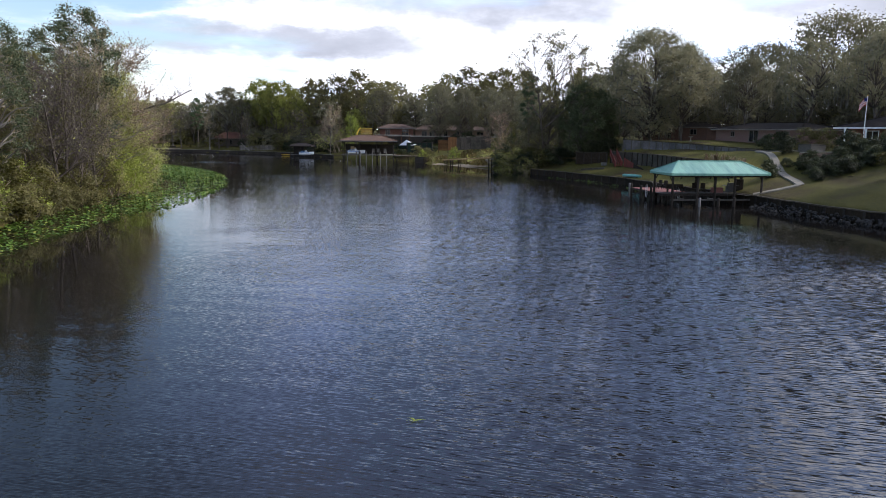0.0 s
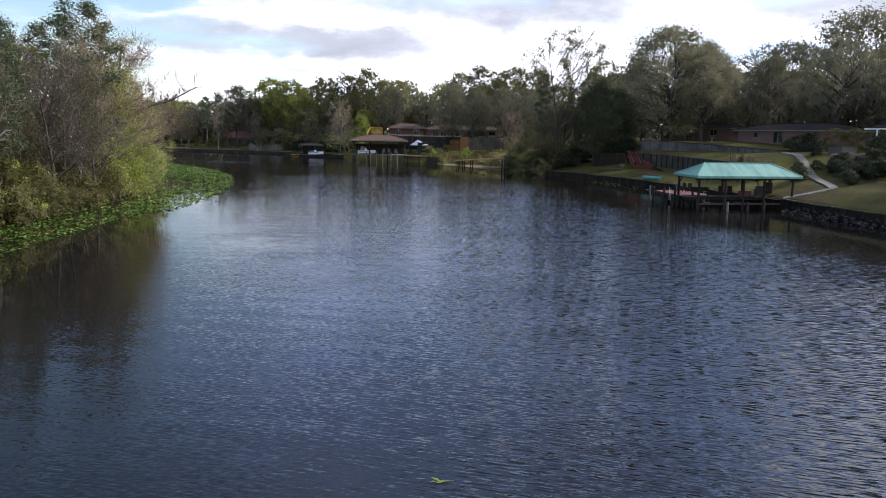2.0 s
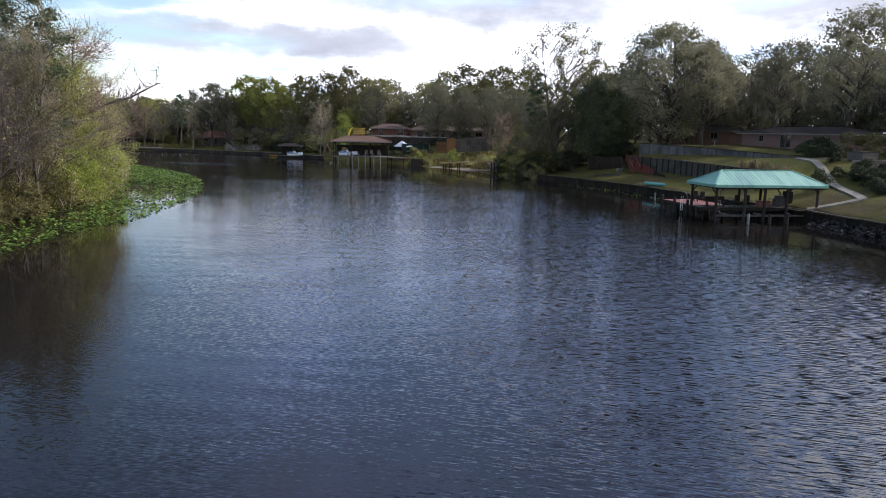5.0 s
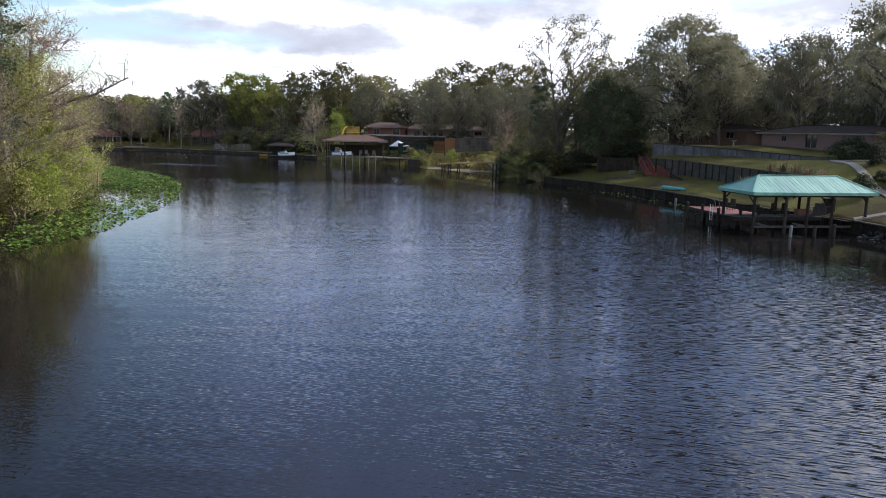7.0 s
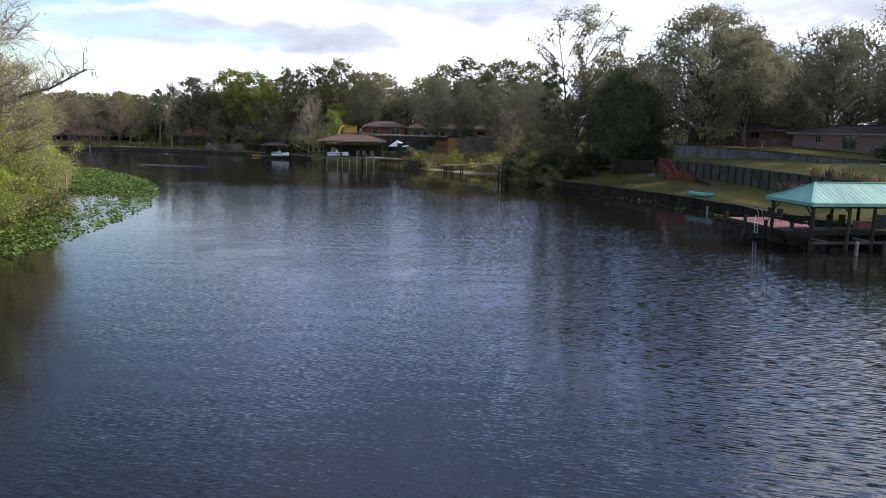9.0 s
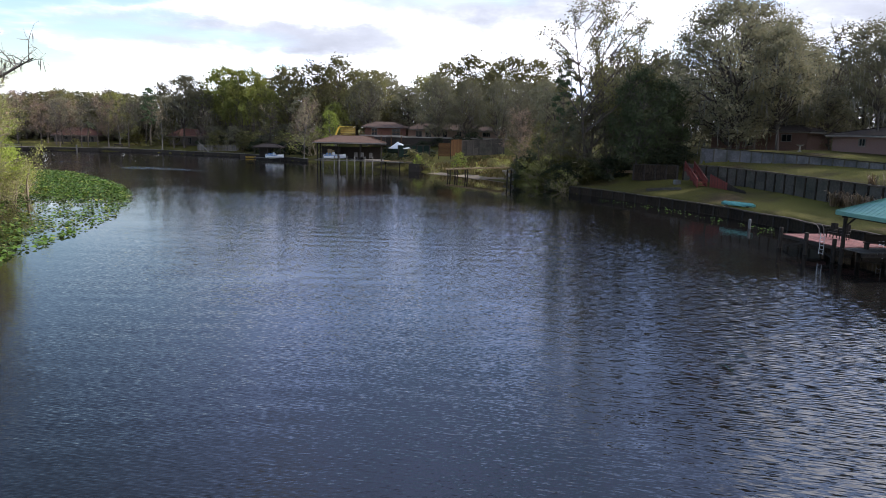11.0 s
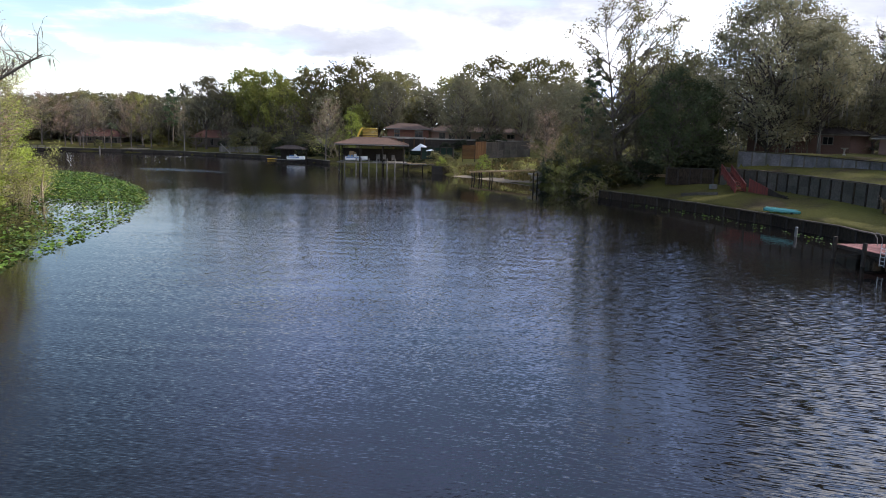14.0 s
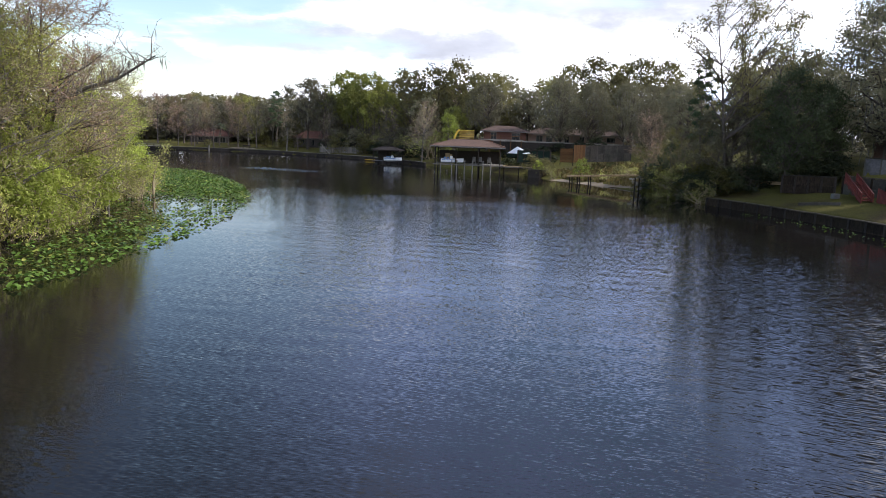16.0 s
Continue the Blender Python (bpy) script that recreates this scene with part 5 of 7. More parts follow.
for i, ((a, b), (c, d)) in enumerate(zip(walk_edges, walk_edges[1:])):
    bm = B()
    q = [(v.x, v.y, ground(v.x, v.y) * 0.5 + ground((v.x + w.x) / 2, (v.y + w.y) / 2) * 0.5 + 0.12) for v, w in ((a, b), (b, a), (d, c), (c, d))]
    s = 0.012
    e = Vector(q[2]) - Vector(q[1])
    e = e.normalized() * s if e.length else Vector()
    q = [Vector(q[0]) + e, Vector(q[1]) + e, Vector(q[2]) - e, Vector(q[3]) - e]
    slab(bm, [tuple(v) for v in q[::-1]], 0.35)
    part("paving_slab", bm, WALK, garden_walk)

# ---------------------------------------------------------------- the teal boathouse
BH = (34.7, 82.3)
boathouse = thing("boathouse", "open boathouse with a teal metal hip roof on timber piles", "boathouse", (*BH, 0), 6)


def hip_roof(parent, cx, cy, length, width, z0, z1, hip, mat, thick=0.07, seams=0.0, seam_mat=None, fascia=None, name="roof_panel"):
    """Four sloping faces over a rectangle, with raised seams if asked for."""
    L, W = length / 2, width / 2
    A, Bc, C, D = (cx - L, cy - W, z0), (cx + L, cy - W, z0), (cx + L, cy + W, z0), (cx - L, cy + W, z0)
    E, F = (cx - L + hip, cy, z1), (cx + L - hip, cy, z1)
    for tag, ring in (("front", [A, Bc, F, E]), ("back", [C, D, E, F]), ("left", [D, A, E]), ("right", [Bc, C, F])):
        bm = B()
        slab(bm, ring, thick)
        panel = part(name, bm, mat, parent)
        if seams:
            a, b = Vector(ring[0]), Vector(ring[1])
            n = int((b - a).length / seams)
            for i in range(n + 1):
                f = (i + 0.5) / (n + 1)
                foot = a + (b - a) * f
                # how far up the slope the seam can run before it meets a hip
                if len(ring) == 4:
                    t1, t2 = Vector(ring[3]), Vector(ring[2])
                    run = hip / (b - a).length
                    k = min(1.0, f / run, (1 - f) / run)
                    d = ((t1 + t2) / 2 - (a + b) / 2)
                else:
                    k = min(1.0, f * 2, (1 - f) * 2)
                    d = Vector(ring[2]) - (a + b) / 2
                if k < 0.06:
                    continue
                bm = B()
                up_ = Vector((0, 0, 0.008))
                beam(bm, foot + up_, foot + d * k + up_, 0.035, 0.022)
                part("seam", bm, seam_mat or mat, panel)
    for p, q in ((A, E), (D, E), (Bc, F), (C, F), (E, F)):
        bm = B()
        beam(bm, Vector(p) + Vector((0, 0, 0.03)), Vector(q) + Vector((0, 0, 0.03)), 0.22, 0.06)
        part("ridge_cap", bm, seam_mat or mat, parent)
    if fascia:
        for p, q in ((A, Bc), (Bc, C), (C, D), (D, A)):
            bm = B()
            beam(bm, Vector(p) - Vector((0, 0, 0.16)), Vector(q) - Vector((0, 0, 0.16)), 0.06, 0.2)
            part("fascia", bm, fascia, parent)


hip_roof(boathouse, 0, 0, 12.35, 5.8, 3.72, 5.06, 2.25, TEAL, 0.06, 0.42, None, TEAL)
post_x = (-5.7, -2.4, 1.4, 5.6)
for y, row_x in ((-2.45, (-5.7, -2.6, -0.45, 2.0, 5.4)), (2.45, (-5.7, -0.3, 2.2, 5.6))):
    for x in row_x:
        bm = B()
        rod(bm, (x, y, -1.3), (x, y, 3.55), 0.15, 0.13, 10)
        post = part("post", bm, PILE_WOOD, boathouse)
    bm = B()
    box(bm, (0, y, 3.42), (11.9, 0.16, 0.26))
    part("beam", bm, PILE_WOOD, boathouse)
for x in post_x:
    bm = B()
    box(bm, (x, 0, 3.44), (0.14, 5.0, 0.22))
    part("cross_beam", bm, PILE_WOOD, boathouse)
    for s in (-1, 1):
        bm = B()
        beam(bm, (x, s * 2.3, 2.75), (x, s * 1.55, 3.35), 0.08, 0.1)
        part("brace", bm, PILE_WOOD, boathouse)
bm = B()
box(bm, (-0.1, -2.45, 0.62), (11.5, 0.1, 0.2))
part("lower_beam", bm, DARK_GREY_WOOD, boathouse)
bm = B()
box(bm, (-0.1, 0.35, 0.95), (11.5, 0.12, 0.24))
part("lower_beam", bm, PILE_WOOD, boathouse)


def deck(parent, x0, x1, y0, y1, z, mat, board=0.14, across="x", name="deck_board"):
    """Boards with gaps, laid along x or y."""
    lo, hi = (y0, y1) if across == "x" else (x0, x1)
    n = int((hi - lo) / board)
    for i in range(n):
        c = lo + (i + 0.5) * (hi - lo) / n
        bm = B()
        if across == "x":
            box(bm, ((x0 + x1) / 2, c, z), (x1 - x0, (hi - lo) / n - 0.015, 0.04))
        else:
            box(bm, (c, (y0 + y1) / 2, z), ((hi - lo) / n - 0.015, y1 - y0, 0.04))
        part(name, bm, mat, parent)


deck(boathouse, -5.8, 6.3, 0.4, 2.6, 1.12, DARK_GREY_WOOD, 0.16)
deck(boathouse, 3.4, 6.3, -2.6, 0.38, 1.12, DARK_GREY_WOOD, 0.16)
# boat-lift cradle over the slip
for x in (-3.6, 0.2):
    bm = B()
    box(bm, (x, -1.0, 0.55), (0.18, 2.6, 0.14))
    part("lift_bunk", bm, GREY_WOOD, boathouse)
for x in (-4.6, 1.9):
    bm = B()
    rod(bm, (x, -1.2, 3.3), (x, -1.2, 0.6), 0.02, 0.02, 5)
    part("lift_cable", bm, BLACK, boathouse)

# red sun deck on the upstream side
red_deck = thing("sun_deck", "faded red timber sun deck standing on dark piles", "deck", (*BH, 0), 6)
deck(red_deck, -5.6, -1.6, 2.75, 9.3, 1.13, RED_DECK, 0.15, "y")
for x in (-5.75, -3.7, -1.6):
    for y in (3.2, 6.2, 9.25):
        tall = 0.55 if x < -5 else 0.02
        bm = B()
        rod(bm, (x, y, -1.3), (x, y, 1.13 + tall), 0.16, 0.15, 10)
        part("piling", bm, PILE_WOOD, red_deck)
for y in (2.9, 6.1, 9.2):
    bm = B()
    box(bm, (-3.6, y, 0.98), (4.3, 0.1, 0.22))
    part("joist", bm, PILE_WOOD, red_deck)
for x in (-5.66, -1.55):
    bm = B()
    box(bm, (x, 6.0, 0.99), (0.06, 6.6, 0.2))
    part("rim_board", bm, PILE_WOOD, red_deck)
for a, b in (((-5.6, 3.2, 0.2), (-5.6, 6.0, 0.95)), ((-5.6, 6.3, 0.95), (-5.6, 9.0, 0.2))):
    bm = B()
    beam(bm, a, b, 0.06, 0.14)
    part("brace", bm, PILE_WOOD, red_deck)


def local(x, y, z=0.0, turn=0.0):
    """A place in the boathouse's own measure, in the world."""
    m = pose(*BH, 0, 0, 0, 6)
    p = m @ Vector((x, y, z))
    return (p.x, p.y, p.z), 6 + turn


def at_dock(name, label, category, x, y, z, turn=0.0, group=""):
    p, t = local(x, y, z, turn)
    return thing(name, label, category, p, t, group)


# swim ladders
for x, y, t in ((-5.75, 4.4, 90), (-2.2, 2.9, 90)):
    lad = at_dock("swim_ladder", "bare metal swim ladder fixed to the deck edge", "ladder", x, y, 0, t, "swim ladders")
    for s in (-0.22, 0.22):
        bm = B()
        rod(bm, (s, 0.06, 0.35), (s, 0.06, 1.9), 0.025, 0.025, 8)
        part("rail", bm, ALU, lad)
    for i in range(5):
        bm = B()
        rod(bm, (-0.22, 0.06, 0.45 + i * 0.28), (0.22, 0.06, 0.45 + i * 0.28), 0.02, 0.02, 6)
        part("rung", bm, ALU, lad)
grab = at_dock("grab_rail", "curved pale grab rails at the sun deck", "rail", -3.2, 8.2, 1.15, 20)
for s in (0, 0.6):
    bm = B()
    pts = [(s, 0, 0), (s, 0.05, 0.55), (s, 0.3, 0.85), (s, 0.55, 0.9)]
    for a, b in zip(pts, pts[1:]):
        rod(bm, a, b, 0.03, 0.03, 6)
    part("rail", bm, GREY_WOOD, grab)
# bench, chairs, grill, chest under the roof
bench = at_dock("bench", "dark timber bench on the boathouse deck", "bench", -3.2, 2.05, 1.14)
for nm, c, s in (("seat", (0, 0, 0.44), (2.2, 0.45, 0.06)), ("backrest", (0, 0.22, 0.75), (2.2, 0.06, 0.45))):
    bm = B()
    box(bm, c, s)
    part(nm, bm, PILE_WOOD, bench)
for x in (-0.95, 0.95):
    bm = B()
    box(bm, (x, 0, 0.21), (0.08, 0.4, 0.42))
    part("leg", bm, PILE_WOOD, bench)


def chair(x, y, z, turn, mat, label):
    ch = at_dock("deck_chair", label, "chair", x, y, z, turn, "chairs on the dock")
    for nm, c, s in (("seat", (0, 0, 0.42), (0.55, 0.5, 0.05)), ("backrest", (0, 0.26, 0.78), (0.55, 0.05, 0.7)), ("armrest", (-0.3, 0, 0.64), (0.07, 0.5, 0.04)), ("armrest", (0.3, 0, 0.64), (0.07, 0.5, 0.04))):
        bm = B()
        box(bm, c, s)
        part(nm, bm, mat, ch)
    for sx in (-0.26, 0.26):
        for sy in (-0.22, 0.22):
            bm = B()
            box(bm, (sx, sy, 0.21), (0.05, 0.05, 0.42))
            part("leg", bm, mat, ch)
    return ch


chair(-0.6, 2.0, 1.14, 10, PILE_WOOD, "dark wooden armchair under the boathouse roof")
chair(0.4, 1.9, 1.14, -15, PILE_WOOD, "dark wooden armchair under the boathouse roof")
chair(-2.9, 7.2, 1.15, -70, PILE_WOOD, "dark reclining chair on the red deck")
chair(-2.6, 6.2, 1.15, -60, PILE_WOOD, "dark reclining chair on the red deck")
chest = at_dock("storage_chest", "red-brown storage chest on the dock", "chest", 2.1, 1.7, 1.14)
for nm, c, s in (("body", (0, 0, 0.27), (1.3, 0.6, 0.54)), ("lid", (0, 0, 0.57), (1.36, 0.66, 0.07))):
    bm = B()
    box(bm, c, s)
    part(nm, bm, RED_DECK, chest)
grill = at_dock("barbecue_grill", "black barbecue grill under the roof", "grill", 4.0, 1.8, 1.14)
for nm, c, s in (("cabinet", (0, 0, 0.42), (1.1, 0.55, 0.8)), ("hood", (0, 0, 1.0), (0.8, 0.5, 0.36)), ("side_shelf", (-0.8, 0, 0.82), (0.45, 0.5, 0.05)), ("side_shelf", (0.8, 0, 0.82), (0.45, 0.5, 0.05))):
    bm = B()
    box(bm, c, s)
    part(nm, bm, BLACK, grill)
locker = at_dock("dock_locker", "tall dark cupboard at the end of the dock", "cupboard", 5.2, 2.1, 1.14)
for nm, c, s, m in (("body", (0, 0, 0.8), (0.9, 0.5, 1.6), PILE_WOOD), ("door", (-0.22, -0.265, 0.8), (0.42, 0.03, 1.5), PILE_WOOD), ("door", (0.22, -0.265, 0.8), (0.42, 0.03, 1.5), PILE_WOOD)):
    bm = B()
    box(bm, c, s)
    part(nm, bm, m, locker)


def piling(x, y, h, r, mat, label, group):
    p = thing("piling", label, "piling", (x, y, 0), 0, group)
    bm = B()
    rod(bm, (0, 0, -1.3), (0, 0, h), r, r, 12)
    part("shaft", bm, mat, p)
    bm = B()
    rod(bm, (0, 0, h), (0, 0, h + 0.09), r * 1.05, r * 0.5, 12)
    part("top", bm, mat, p)
    return p


piling(31.9, 77.6, 0.95, 0.13, PIPE, "white-sleeved mooring piling standing in the river", "mooring pilings")
piling(31.2, 102.4, 0.85, 0.13, PIPE, "white-sleeved mooring piling standing in the river", "mooring pilings")
piling(36.2, 78.3, 1.0, 0.16, PILE_WOOD, "dark mooring piling beside the boathouse", "mooring pilings")
piling(34.2, 77.9, 0.9, 0.16, PILE_WOOD, "dark mooring piling beside the boathouse", "mooring pilings")

# ---------------------------------------------------------------- boats
def canoe_mesh(length, beam_, depth, flip=False, n=14, m=9):
    bm = B()
    rings = []
    for i in range(n + 1):
        s = -1 + 2 * i / n
        w = beam_ / 2 * max(0.03, (1 - abs(s) ** 2.0))
        sheer = 0.12 * depth * s * s * 2
        ring = []
        for j in range(m):
            a = math.pi * j / (m - 1)
            x, z = w * math.cos(a), -depth * (math.sin(a) ** 0.7) * (1 - 0.25 * abs(s) ** 4) + depth + sheer * (1 - math.sin(a))
            ring.append(bm.verts.new((s * length / 2, x, -z if flip else z)))
        rings.append(ring)
    for a, b in zip(rings, rings[1:]):
        for j in range(m - 1):
            bm.faces.new((a[j], a[j + 1], b[j + 1], b[j]))
    bmesh.ops.solidify(bm, geom=bm.faces[:], thickness=0.03)
    for f in bm.faces:
        f.smooth = True
    return bm


canoe = thing("canoe", "upturned teal plastic canoe on the seawall edge", "canoe", (34.0, 111.0, 2.1), -57)
canoe.matrix_basis = pose(34.1, 111.1, ground(34.1, 111.1) + 0.46, 3, 0, -57)
part("hull", canoe_mesh(4.0, 0.9, 0.34, True), KAYAK, canoe)
bm = B()
beam(bm, (-1.7, 0, 0.02), (1.7, 0, 0.02), 0.05, 0.05)
part("keel", bm, KAYAK, canoe)
for s in (-1.3, 1.3):
    bm = B()
    box(bm, (0, 0, 0.03), (0.16, 0.9, 0.12))
    c, sn = math.cos(radians(-57)), math.sin(radians(-57))
    px, py = 34.1 + c * s, 111.1 + sn * s
    solo("timber_block", bm, PILE_WOOD, "dark timber block under the upturned canoe", "block", (px, py, ground(px, py) - 0.02), -57, "canoe blocks")


def motor_boat(x, y, z, turn, length, hull_mat, label, cover=None, stripe=None):
    bt = thing("motorboat", label, "boat", (x, y, z), turn)
    bm = B()
    n, rings = 10, []
    for i in range(n + 1):
        s = i / n
        w = length * 0.19 * (1 - max(0, s - 0.45) ** 2 * 2.9)
        lift = 0.18 * s * s
        rings.append([bm.verts.new(((s - 0.5) * length, yy, zz)) for yy, zz in ((-w, 0.95 + lift), (-w * 0.88, 0.3 + lift), (0, 0.0 + lift * 1.6), (w * 0.88, 0.3 + lift), (w, 0.95 + lift))])
    for a, b in zip(rings, rings[1:]):
        for j in range(4):
            bm.faces.new((a[j], b[j], b[j + 1], a[j + 1]))
    bm.faces.new(rings[0])
    bm.faces.new(rings[-1][::-1])
    for a, b in zip(rings, rings[1:]):
        bm.faces.new((a[0], a[4], b[4], b[0]))
    part("hull", bm, hull_mat, bt)
    bm = B()
    slab(bm, [(0.02 * length, -0.6, 1.62), (0.02 * length, 0.6, 1.62), (0.15 * length, 0.62, 1.0), (0.15 * length, -0.62, 1.0)][::-1], 0.04)
    part("windscreen", bm, GLASS, bt)
    bm = B()
    box(bm, (-0.05 * length, 0, 1.2), (0.55, 0.6, 0.6))
    bmesh.ops.bevel(bm, geom=bm.edges[:], offset=0.06, segments=2, affect="EDGES")
    part("console", bm, WHITE, bt)
    bm = B()
    slab(bm, [(-0.44 * length, -0.13 * length, 0.985), (0.12 * length, -0.13 * length, 1.0), (0.12 * length, 0.13 * length, 1.0), (-0.44 * length, 0.13 * length, 0.985)], 0.03)
    part("cockpit_floor", bm, BLACK, bt)
    for sx in (-0.34, -0.2):
        bm = B()
        box(bm, (sx * length, 0, 1.15), (0.45, 1.1, 0.32))
        bmesh.ops.bevel(bm, geom=bm.edges[:], offset=0.07, segments=2, affect="EDGES")
        part("seat", bm, BLUE, bt)
    bm = B()
    box(bm, (-0.54 * length, 0, 0.95), (0.42, 0.4, 0.6))
    box(bm, (-0.54 * length, 0, 0.35), (0.2, 0.14, 0.75))
    part("outboard_motor", bm, BLACK, bt)
    if stripe:
        for sd in (-1, 1):
            bm = B()
            box(bm, (-0.12 * length, sd * length * 0.187, 0.78), (length * 0.7, 0.03, 0.14))
            part("stripe", bm, stripe, bt)
    if cover:
        bm = B()
        pts = [(-0.45 * length, -0.19 * length, 1.0), (0.3 * length, -0.17 * length, 1.05), (0.5 * length, 0, 1.2), (0.3 * length, 0.17 * length, 1.05), (-0.45 * length, 0.19 * length, 1.0), (-0.1 * length, 0, 2.5), (-0.4 * length, 0, 1.5)]
        hull(bm, pts, [(0, 1, 5, 6), (1, 2, 5), (2, 3, 5), (3, 4, 6, 5), (4, 0, 6)])
        part("cover", bm, cover, bt)
    return bt


motor_boat(-34.0, 213.4, 0.62, -12, 4.4, WHITE, "small white motorboat moored by the low boathouse", None, BLUE)
motor_boat(-16.8, 187.2, 1.95, 5, 4.6, WHITE, "white and blue motorboat up on a lift", None, BLUE)
motor_boat(-3.2, 194.0, 3.3, -25, 5.2, GREEN_TARP, "dark-green boat under a peaked white cover", WHITE)
kay = thing("kayak", "orange-yellow kayak lying at the bank", "kayak", (-42.8, 226.6, 0.12), 10)
part("hull", canoe_mesh(2.6, 0.7, 0.3), YELLOW, kay)
bm = B()
slab(bm, [(-1.2, -0.22, 0.33), (1.2, -0.22, 0.33), (1.2, 0.22, 0.33), (-1.2, 0.22, 0.33)], 0.03)
part("deck", bm, YELLOW, kay)

# ---------------------------------------------------------------- red stair on the terraces
stair = thing("stair", "red-painted timber stair with slatted rails", "stair")
s0, s1 = Vector((36.1, 130.0, 4.35)), Vector((35.7, 124.6, ground(35.7, 124.6) + 0.05))
run = s1 - s0
side = Vector((-run.y, run.x, 0)).normalized()
for sd in (-0.6, 0.6):
    bm = B()
    beam(bm, s0 + side * sd, s1 + side * sd, 0.07, 0.3)
    part("stringer", bm, RED_PAINT, stair)
    bm = B()
    beam(bm, s0 + side * sd + Vector((0, 0, 0.95)), s1 + side * sd + Vector((0, 0, 0.95)), 0.1, 0.1)
    part("handrail", bm, RED_PAINT, stair)
    for i in range(5):
        p = s0 + run * (i / 4) + side * sd
        bm = B()
        box(bm, (p.x, p.y, p.z + 0.3), (0.1, 0.1, 1.4))
        part("post", bm, RED_PAINT, stair)
    for i in range(26):
        p = s0 + run * ((i + 0.5) / 26) + side * sd
        bm = B()
        box(bm, (p.x, p.y, p.z + 0.48), (0.05, 0.05, 0.9))
        part("baluster", bm, RED_PAINT, stair)
for i in range(14):
    p = s0 + run * ((i + 0.5) / 14)
    bm = B()
    beam(bm, p - side * 0.58 + Vector((0, 0, 0.1)), p + side * 0.58 + Vector((0, 0, 0.1)), 0.3, 0.05)
    part("tread", bm, RED_PAINT, stair)
fence = thing("slatted_fence", "low red slatted fence running down from the stair", "fence")
f0, f1 = Vector((36.5, 124.0, 2.0)), Vector((37.8, 117.2, 1.9))
for i in range(34):
    p = f0 + (f1 - f0) * (i / 33)
    h = 1.45 * (1 - i / 33) ** 1.1 + 0.2
    z = ground(p.x, p.y)
    bm = B()
    box(bm, (p.x, p.y, z + h / 2 - 0.05), (0.06, 0.15, h), 13)
    part("slat", bm, RED_PAINT if i < 17 else PILE_WOOD, fence)
for h in (0.2, 0.7):
    bm = B()
    a, b = f0 + Vector((0.06, 0, 0)), f0 + (f1 - f0) * 0.98 + Vector((0.06, 0, 0))
    beam(bm, (a.x, a.y, ground(a.x, a.y) + h), (b.x, b.y, ground(b.x, b.y) + h * 0.35), 0.05, 0.09)
    part("rail", bm, PILE_WOOD, fence)
curb = thing("garden_curb", "low pale concrete curb on the lower lawn", "curb")
for (a, b) in (((29.6, 127.4), (31.4, 126.4)), ((31.4, 126.4), (33.2, 125.0))):
    bm = B()
    beam(bm, (*a, ground(*a) + 0.12), (*b, ground(*b) + 0.12), 0.3, 0.4)
    part("curb_stone", bm, PANEL, curb)
bm = B()
box(bm, (0, 0, 0.3), (0.9, 0.6, 0.6))
bmesh.ops.bevel(bm, geom=bm.edges[:], offset=0.06, segments=2, affect="EDGES")
solo("cooler_box", bm, PIPE, "white plastic cooler box by the stair", "cooler", (34.1, 128.8, ground(34.1, 128.8)), 20)
swing = thing("swing_frame", "weathered grey timber swing frame on the bank", "swing", (27.2, 142.2, ground(27.2, 142.2)), -25)
for x in (-1.3, 1.3):
    for y in (-0.5, 0.5):
        bm = B()
        beam(bm, (x, y, -0.1), (x, 0, 1.75), 0.1, 0.1)
        part("leg", bm, DARK_GREY_WOOD, swing)
bm = B()
beam(bm, (-1.6, 0, 1.75), (1.6, 0, 1.75), 0.12, 0.14)
part("crossbar", bm, DARK_GREY_WOOD, swing)
for x in (-0.6, 0.6):
    bm = B()
    rod(bm, (x, 0, 0.5), (x, 0, 1.7), 0.015, 0.015, 5)
    part("chain", bm, BLACK, swing)
bm = B()
box(bm, (0, 0, 0.48), (1.4, 0.45, 0.06))
part("seat", bm, DARK_GREY_WOOD, swing)
lumber = thing("lumber_pile", "pale boards stacked on the upper bank", "lumber", (31.5, 141.5, ground(31.5, 141.5)), -20)
for i in range(9):
    bm = B()
    box(bm, (0.1 * (i % 2), 0.32 * (i % 3) - 0.3, 0.12 + 0.14 * (i // 3)), (3.6, 0.28, 0.11), (i * 5) % 9 - 4)
    part("board", bm, TAN_WOOD, lumber)
bath = thing("birdbath", "white stone birdbath on the upper lawn", "birdbath", (49.6, 127.6, ground(49.6, 127.6)))
for nm, segs in (("pedestal", [(0.24, 0), (0.22, 0.08), (0.1, 0.15), (0.09, 0.6), (0.16, 0.72)]), ("bowl", [(0.12, 0.72), (0.42, 0.82), (0.45, 0.92), (0.36, 0.88), (0.0, 0.82)])):
    bm = B()
    rings = [[bm.verts.new((r * math.cos(a * math.pi / 6), r * math.sin(a * math.pi / 6), z)) for a in range(12)] for r, z in [(max(r, 0.01), z) for r, z in segs]]
    for a, b in zip(rings, rings[1:]):
        for i in range(12):
            bm.faces.new((a[i], a[(i + 1) % 12], b[(i + 1) % 12], b[i]))
    bm.faces.new(rings[0][::-1])
    part(nm, bm, CAP, bath)

